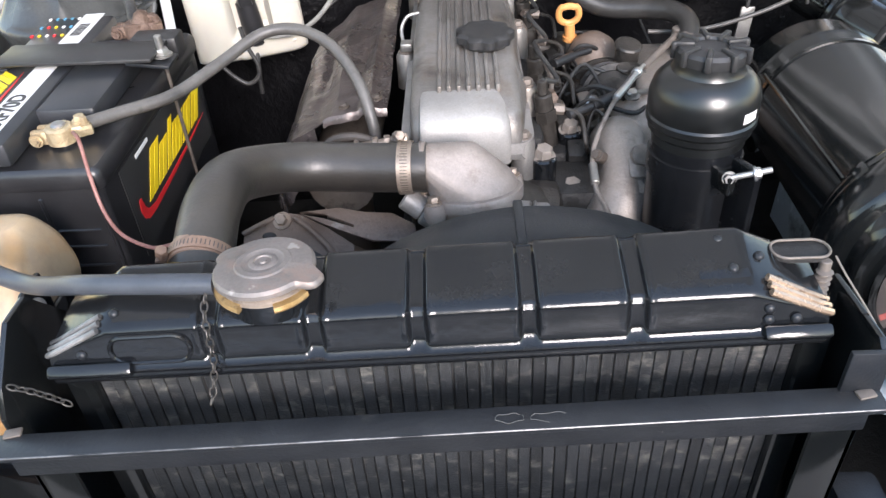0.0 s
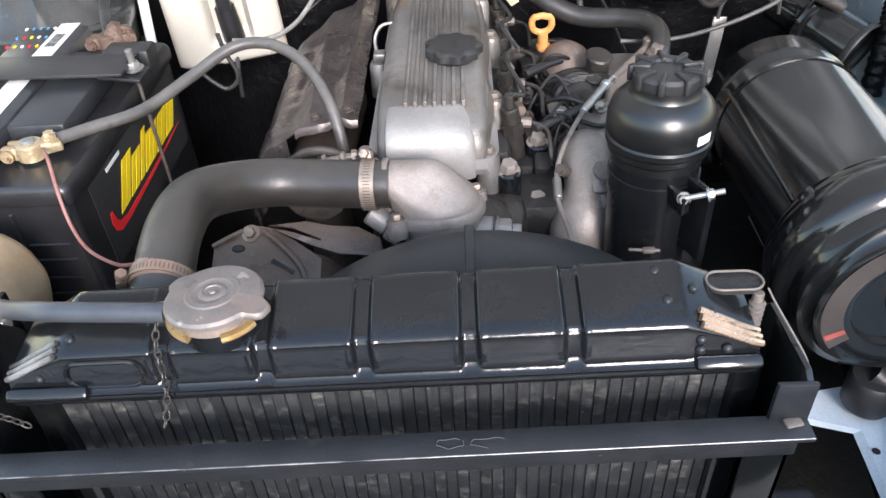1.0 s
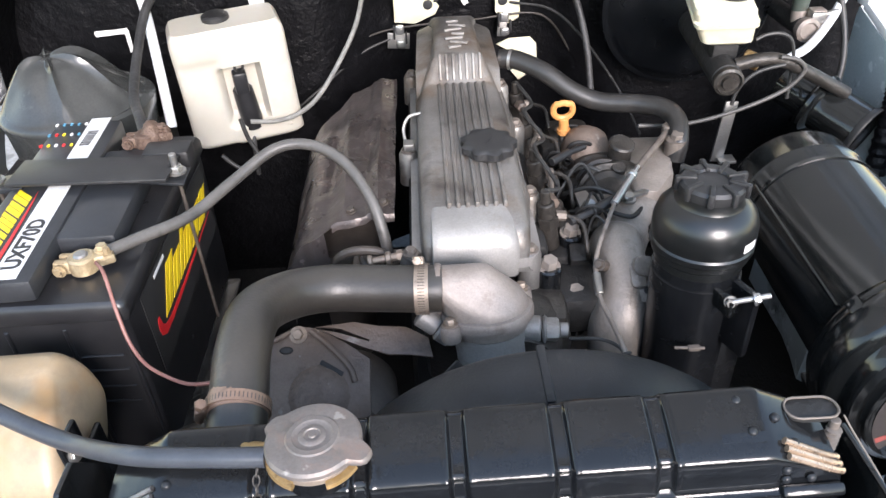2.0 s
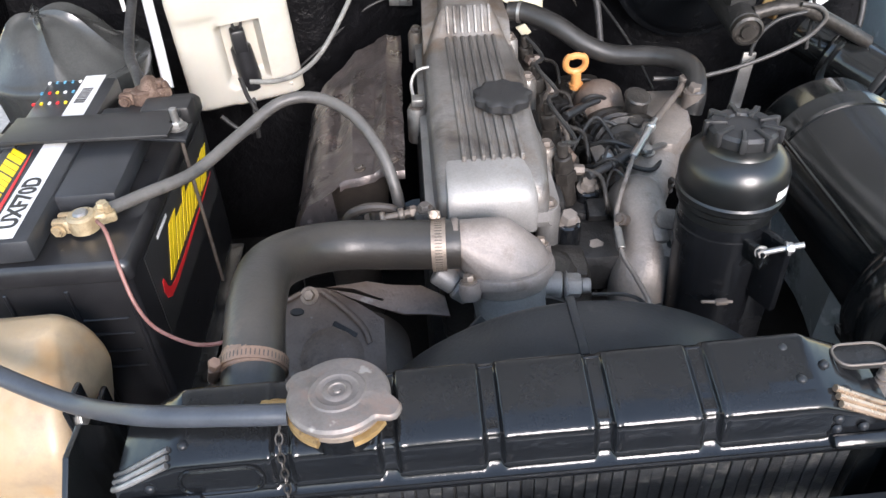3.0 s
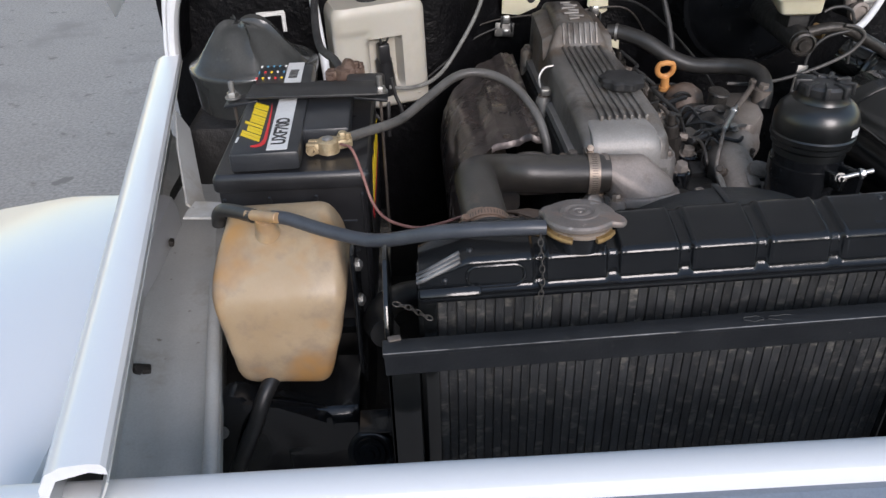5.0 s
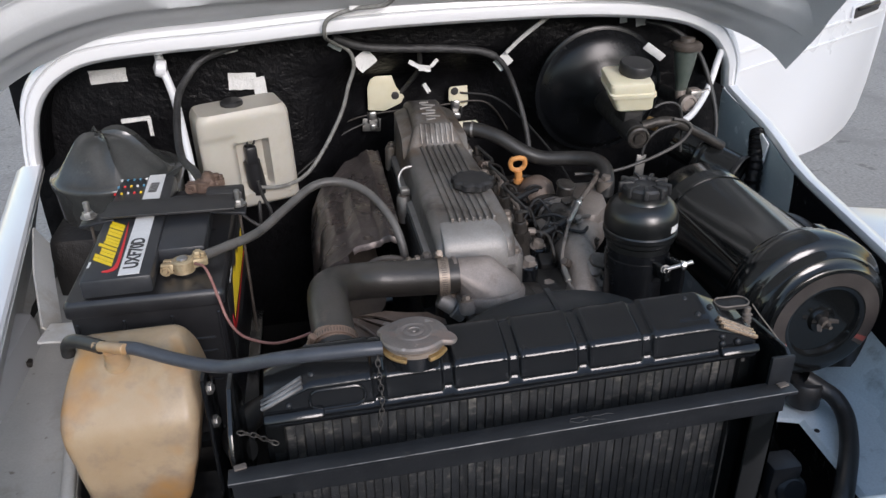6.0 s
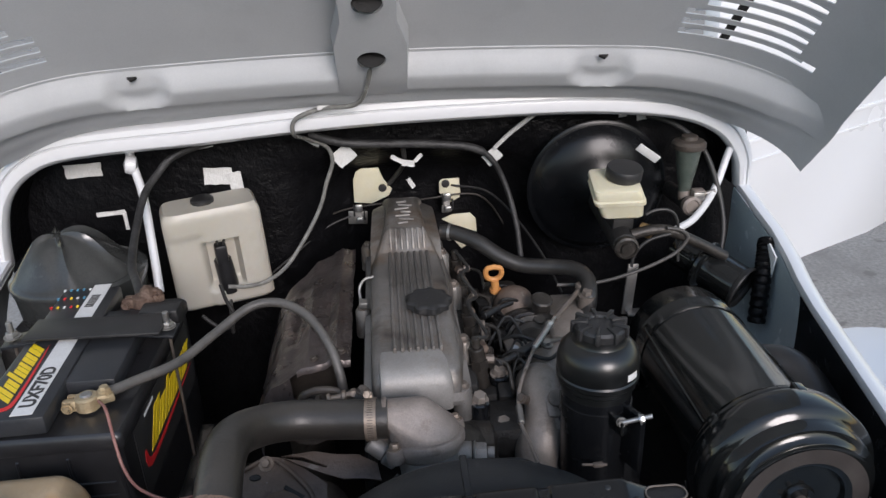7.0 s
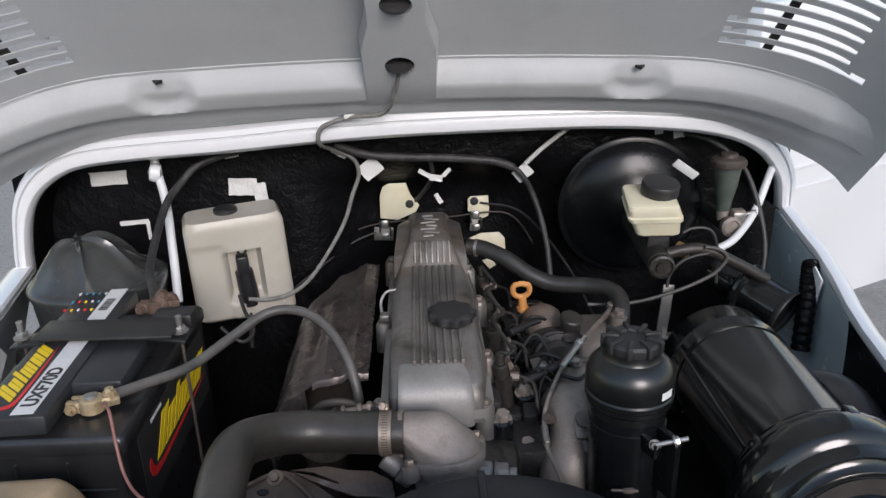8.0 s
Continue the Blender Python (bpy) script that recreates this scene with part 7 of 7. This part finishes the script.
    lines = [("wiring_loom", LOOM, lambda u: 0.0072 if u < 0.62 else 0.005, [(-0.147, 1.14, 1.217), (-0.1, 1.15, 1.198), (-0.05, 1.155, 1.19), (0.02, 1.16, 1.185), (0.076, 1.158, 1.181), (0.13, 1.16, 1.172), (0.164, 1.162, 1.15), (0.19, 1.165, 1.1), (0.205, 1.14, 1.04), (0.21, 1.11, 0.98)], "black taped wiring loom along the firewall", "wiring"),
             ("wiring_loom", LOOM, 0.006, [(-0.3, 1.16, 1.21), (-0.335, 1.14, 1.205), (-0.372, 1.128, 1.192), (-0.395, 1.115, 1.17), (-0.408, 1.07, 1.15), (-0.405, 0.99, 1.12), (-0.392, 0.91, 1.1), (-0.368, 0.85, 1.1), (-0.352, 0.81, 1.09)], "black taped loom down to the battery", "wiring"),
             ("battery_cable", CABLE, 0.006, [(-0.339, 0.622, 1.078), (-0.315, 0.645, 1.076), (-0.278, 0.68, 1.074), (-0.242, 0.725, 1.084), (-0.202, 0.758, 1.1), (-0.165, 0.762, 1.101), (-0.13, 0.744, 1.089), (-0.104, 0.716, 1.062), (-0.092, 0.695, 1.03), (-0.088, 0.688, 0.99)], "dusty grey battery cable arching over the engine", "cable"),
             ("red_wire", REDWIRE, 0.0017, [(-0.345, 0.605, 1.078), (-0.331, 0.585, 1.08), (-0.319, 0.56, 1.057), (-0.31, 0.545, 1.033), (-0.294, 0.53, 1.019), (-0.264, 0.51, 1.019), (-0.238, 0.49, 1.034), (-0.21, 0.478, 1.05)], "thin faded red wire from the battery", "wire"),
             ("steel_pipe", IRON, 0.0018, [(-0.3, 1.17, 0.99), (-0.235, 1.2, 1.005), (-0.163, 1.24, 1.018), (-0.099, 1.24, 1.041), (0.0, 1.24, 1.05), (0.047, 1.24, 1.052), (0.131, 1.24, 1.058), (0.168, 1.24, 1.04), (0.2, 1.24, 0.99), (0.228, 1.23, 0.941)], "thin steel brake pipe across the firewall", "pipe"),
             ("steel_pipe", WIRE, 0.002, [(-0.08, 1.245, 1.03), (-0.14, 1.23, 1.01), (-0.2, 1.18, 0.98), (-0.26, 1.16, 0.94)], "thin dark brake pipe under the bracket", "pipe"),
             ("steel_pipe", WIRE, 0.002, [(0.1, 1.245, 1.075), (0.16, 1.22, 1.07), (0.2, 1.17, 1.045), (0.24, 1.08, 1.0), (0.26, 1.0, 0.96)], "thin dark brake pipe to the servo side", "pipe"),
             ("black_wire", WIRE, 0.0045, [(0.01, 1.175, 1.185), (0.012, 1.2, 1.14), (-0.005, 1.24, 1.1), (-0.03, 1.255, 1.07)], "black wire hanging behind the engine", "wire"),
             ("servo_pipe", WIRE, 0.0045, [(0.435, 1.15, 1.215), (0.475, 1.12, 1.205), (0.515, 1.09, 1.17), (0.535, 1.06, 1.11), (0.54, 1.03, 1.05), (0.525, 1.0, 0.99)], "black hose looping beside the clutch cylinder", "hose"),
             ("throttle_cable", CABLE, 0.0028, [(0.234, 0.930, 1.012), (0.276, 0.930, 1.010), (0.314, 0.930, 1.014), (0.352, 0.930, 1.024), (0.385, 0.930, 1.036), (0.418, 0.930, 1.053), (0.434, 0.930, 1.071), (0.435, 0.930, 1.083), (0.422, 0.930, 1.093), (0.402, 0.930, 1.097)], "thin grey throttle cable", "cable"),
             ("thin_cable", WIRE, 0.0024, [(0.348, 0.920, 1.040), (0.349, 0.920, 1.053), (0.356, 0.920, 1.069), (0.370, 0.920, 1.082), (0.387, 0.920, 1.088), (0.405, 0.920, 1.091)], "thin dark cable loop", "cable"),
             ("thick_loom", TAR, lambda u: 0.0135 + 0.0012 * math.sin(u * 110), [(0.576, 0.95, 1.055), (0.568, 0.935, 1.043), (0.558, 0.915, 1.01), (0.548, 0.895, 0.94)], "thick black loom through the wing panel", "wiring"),
             ("plug_wire", WIRE, 0.003, [(-0.293, 0.990, 1.022), (-0.288, 0.990, 0.993), (-0.279, 0.990, 0.968), (-0.282, 0.990, 0.951), (-0.298, 0.990, 0.941), (-0.315, 0.990, 0.952), (-0.329, 0.990, 0.968)], "black wire with a loose end below the washer bottle", "wire"),
             ("drain_pipe", RUBBER, 0.0088, [(-0.415, 0.44, 0.9), (-0.43, 0.412, 0.882), (-0.441, 0.398, 0.856), (-0.459, 0.39, 0.818), (-0.483, 0.39, 0.758), (-0.497, 0.39, 0.716), (-0.517, 0.39, 0.65), (-0.54, 0.39, 0.586)], "black rubber pipe below the expansion bottle", "pipe"),
             ("coolant_hose", RUBBER, 0.016, [(-0.3, 0.43, 0.94), (-0.31, 0.47, 0.93), (-0.29, 0.52, 0.92), (-0.25, 0.56, 0.9)], "black ribbed hose beside the radiator", "hose")]
    for name, mat, r, pts, label, cat in lines:
        solo(name, tube(pts, r, 12, 16 if name == "thick_loom" else 8), mat, pts[len(pts) // 2], label, cat)
    h = thing("drain_hose", (0.4, 0.42, 0.8), "smooth black rubber hose lying on the wing ledge", "hose")
    part("hose_body", tube([(0.372, 0.455, 0.918), (0.39, 0.444, 0.907), (0.401, 0.43, 0.9), (0.4, 0.405, 0.891), (0.377, 0.365, 0.886), (0.345, 0.325, 0.885), (0.322, 0.298, 0.88), (0.306, 0.28, 0.85), (0.3, 0.275, 0.8)], 0.0105, 20, 12), RUBBER, h)
    part("hose_cuff", lathe([(0, 0), (0.019, 0), (0.0205, 0.003), (0.0205, 0.03), (0.018, 0.034), (0, 0.034)], pose(0.374, 0.452, 0.882), 28), PLASTIC, h, "black rubber cup")
    # white stay from the cowl to the battery tray
    s = thing("white_stay", (-0.41, 1.07, 1.03), "white painted steel stay from the cowl", "stay")
    part("stay_rod", tube([(-0.44, 1.135, 1.225), (-0.437, 1.13, 1.19), (-0.42, 1.1, 1.14), (-0.408, 1.06, 1.07), (-0.398, 1.02, 1.0)], 0.007, 14), WHITE, s)
    part("stay_knuckle", lathe([(0, -0.012), (0.014, -0.008), (0.016, 0.0), (0.014, 0.008), (0, 0.012)], along((-0.438, 1.125, 1.185), (-0.46, 1.12, 1.19)), 18), WHITE, s)
    g = thing("white_stay", (0.5, 1.05, 1.1), "white painted curved stay beside the clutch cylinder", "stay")
    part("stay_rod", tube([(0.578, 1.1, 1.195), (0.56, 1.088, 1.16), (0.53, 1.06, 1.105), (0.485, 1.02, 1.074), (0.445, 0.995, 1.065)], 0.0062, 14), WHITE, g)
    v = thing("steel_strip", (0.358, 0.95, 0.95), "upright pale steel strip near the servo", "bracket")
    part("strip", box((0.358, 0.95, 0.985), (0.017, 0.004, 0.09), 0.001, (0, 4, 0)), STEEL, v)
    part("strip_foot", box((0.366, 0.945, 0.945), (0.024, 0.02, 0.004), 0.001), STEEL, v)


def part_free_tape(p, a, b, turn, rnd):
    """A piece of white tape, slightly crumpled."""
    bm = bmesh.new()
    bmesh.ops.create_grid(bm, x_segments=5, y_segments=4, size=0.5)
    for v in bm.verts:
        v.co = Vector((v.co.x * a * (1 + rnd.uniform(-0.04, 0.04)), v.co.y * b * (1 + rnd.uniform(-0.05, 0.05)), rnd.uniform(-0.0012, 0.0012)))
    bmesh.ops.solidify(bm, geom=bm.faces[:], thickness=0.0012)
    return solo("tape_patch", turned(bm, Matrix.Translation(p) @ pose(0, 0, 0, 90, 0, 0) @ pose(0, 0, 0, 0, 0, turn)), TAPE, p, "white tape patch stuck to the black firewall", "tape", "tape patches")


def build_dome():
    """The smoky rubber cover in the rear corner."""
    d = thing("rubber_cover", (-0.49, 0.96, 1.0), "smoky dark rubber dome cover in the bay corner", "cover")
    # a slumped tent: a broad peak, radial creases and a soft brim
    rows = []
    for r, h in ((1.0, 0.0), (1.02, 0.005), (0.99, 0.01), (0.93, 0.0135), (0.88, 0.0175), (0.8, 0.026), (0.7, 0.037), (0.6, 0.048), (0.5, 0.057), (0.42, 0.064), (0.34, 0.069), (0.25, 0.0725), (0.15, 0.074), (0.06, 0.0745)):
        row = []
        for i in range(72):
            q = i * math.tau / 72
            fold = (1 - abs(math.sin(2.5 * q + 0.5 + 0.6 * math.sin(q)))) ** 3
            sag = 4 * r * max(0.0, 1.0 - r)
            x, y = 0.11 * r * math.cos(q), 0.094 * r * math.sin(q)
            p = Vector((-0.495 + x - 0.012 * (1 - r), 0.96 + y - 0.008 * (1 - r), 1.064 + h + (0.013 * fold - 0.004) * sag))
            row.append(p + 0.0035 * sag * Vector(noise.noise_vector(p * 24)))
        rows.append(row)
    tent = loft(rows)
    back = Matrix.Translation((-0.512, 0.05, -0.02)) @ Matrix.Diagonal((0.86, 1, 1, 1)) @ Matrix.Translation((0.49, 0, 0))
    part("dome_shell", turned(tent, back), DOME, d, smooth=50)
    rows = []
    for z, r in ((1.0, 0.98), (1.05, 1.02), (1.062, 1.06), (1.07, 1.06), (1.074, 1.0)):
        rows.append([(-0.49 + 0.112 * r * math.cos(i * math.tau / 48), 0.965 + 0.092 * r * math.sin(i * math.tau / 48), z) for i in range(48)])
    part("dome_skirt", turned(loft(rows), back), DOME, d)
    part("seat_tower", box((-0.515, 1.005, 0.88), (0.2, 0.2, 0.21), 0.02), BLOCK, d)



def build_front_corner():
    """The black parts ahead of the radiator on the bottle's side, and the mount on the other."""
    t = thing("battery_tray", (-0.4, 0.7, 0.6), "black steel battery tray on its stand", "tray")
    part("tray_pan", box((-0.4, 0.702, 0.853), (0.2, 0.3, 0.012), 0.003), GLOSS, t)
    part("tray_stand", box((-0.42, 0.7, 0.72), (0.16, 0.24, 0.26), 0.01), BLOCK, t)
    h = thing("horn", (-0.321, 0.35, 0.75), "black disc horn on a bracket", "horn")
    m = along((-0.319, 0.36, 0.845), (-0.322, 0.335, 0.858)) @ Matrix.Scale(0.56, 4)
    part("horn_disc", lathe([(0, 0), (0.038, 0), (0.042, 0.005), (0.042, 0.014), (0.036, 0.018), (0.03, 0.018), (0.028, 0.022), (0.02, 0.022), (0.018, 0.026), (0.01, 0.026), (0.008, 0.032), (0, 0.032)], m, 40), GLOSS, h)
    part("horn_bracket", join(box((-0.31, 0.35, 0.894), (0.034, 0.03, 0.003), 0.001), box((-0.312, 0.365, 0.85), (0.03, 0.003, 0.09), 0.001), rod((-0.321, 0.362, 0.75), (-0.321, 0.362, 0.83), 0.006)), GLOSS, h)
    b = thing("fuse_box", (-0.374, 0.45, 0.75), "glossy black steel box below the bottle", "box")
    part("box_shell", prism([(0.5, 0.858), (0.42, 0.852), (0.409, 0.838), (0.404, 0.8), (0.404, 0.75), (0.5, 0.75)], 0.08, Matrix(((0, 0, 1, -0.414), (1, 0, 0, 0), (0, 1, 0, 0), (0, 0, 0, 1))), 0.0025), GLOSS, b)
    part("box_lip", box((-0.3745, 0.4125, 0.8465), (0.072, 0.015, 0.003), 0.001, (52, 0, 0)), GLOSS, b, "shiny sloping lip")
    w = thing("wheel_arch_panel", (-0.45, 0.4, 0.7), "black panel with a rounded edge beside the apron", "panel")
    edge = [(-0.36, 0.7), (-0.36, 0.85), (-0.42, 0.858), (-0.452, 0.884), (-0.47, 0.888), (-0.492, 0.861), (-0.51, 0.832), (-0.517, 0.815), (-0.517, 0.795), (-0.511, 0.772), (-0.5, 0.75), (-0.47, 0.72), (-0.44, 0.7)]
    part("panel", prism([(x, z) for x, z in edge], 0.03, pose(0, 0.435, 0, 90), 0.009), GLOSS, w)
    part("panel_bolt", hexbolt((-0.482, 0.404, 0.838), (0, -1, 0.3), 0.006, 0.006), STEEL, w)
    s = thing("mud_flap", (-0.4, 0.42, 0.7), "dark rubber flap with a wired lower edge", "flap")
    part("flap", prism([(x, z) for x, z in ((-0.44, 0.87), (-0.4, 0.86), (-0.33, 0.84), (-0.33, 0.678), (-0.372, 0.693), (-0.433, 0.722), (-0.479, 0.741), (-0.5, 0.764), (-0.48, 0.82))], 0.004, pose(0, 0.424, 0, 90), 0.001), TAR, s)
    part("edge_wire", tube([(-0.484, 0.415, 0.75), (-0.478, 0.415, 0.742), (-0.455, 0.415, 0.735), (-0.433, 0.415, 0.724), (-0.4, 0.415, 0.712), (-0.372, 0.415, 0.695), (-0.345, 0.415, 0.684)], 0.0018, 8), RUSTY, s)
    x = thing("support_rubber", (0.29, 0.33, 0.85), "grey rubber mounting block on the frame", "mount")
    part("block", box((0.265, 0.332, 0.893), (0.036, 0.03, 0.05), 0.006), DUSTY, x)
    part("boss", lathe([(0, 0.008), (0.012, 0.008), (0.017, 0.004), (0.018, 0)], along((0.272, 0.317, 0.886), (0.272, 0.297, 0.896)), 24), DUSTY, x)


def build_wheels(body):
    for x in (-0.74, 0.72):
        for y in (0.36, 2.3):
            tyre = part("tyre", lathe([(0.2, -0.09), (0.33, -0.1), (0.37, -0.085), (0.38, -0.05), (0.38, 0.05), (0.37, 0.085), (0.33, 0.1), (0.2, 0.09)], pose(x, y, 0.38, 0, 90, 0), 48), RUBBER, body, "black road tyre")
            part("rim", lathe([(0, -0.03), (0.2, -0.06), (0.21, 0.06), (0, 0.04)], pose(x, y, 0.38, 0, 90, 0), 36), STEEL, tyre)


# ---- the place ----
build_ground()
build_added_back_wall()
body = build_body()
build_door(body)
build_hood()
radiator = build_radiator()
build_radiator_frame()
build_cap(radiator)
build_chain([(-0.157, 0.36, 1.1), (-0.158, 0.346, 1.088), (-0.157, 0.337, 1.06), (-0.16, 0.33, 1.04), (-0.163, 0.322, 1.0285)], "thin steel safety chain hanging from the radiator cap")
build_chain([(-0.285, 0.329, 1.05), (-0.272, 0.329, 1.045), (-0.262, 0.331, 1.036), (-0.252, 0.33, 1.03)], "short end of steel chain on the radiator frame")
build_upper_hose()
build_overflow_hose()
build_jug()
build_battery()
build_hold_down()
build_wheels(body)
engine = build_engine()
build_fuel_system(engine)
build_breather_hose()
build_heat_shield(engine)
build_alternator()
build_shroud()
build_fluid_reservoir()
build_air_cleaner()
build_brakes()
build_washer_bottle()
build_firewall_fittings()
build_dome()
build_front_corner()
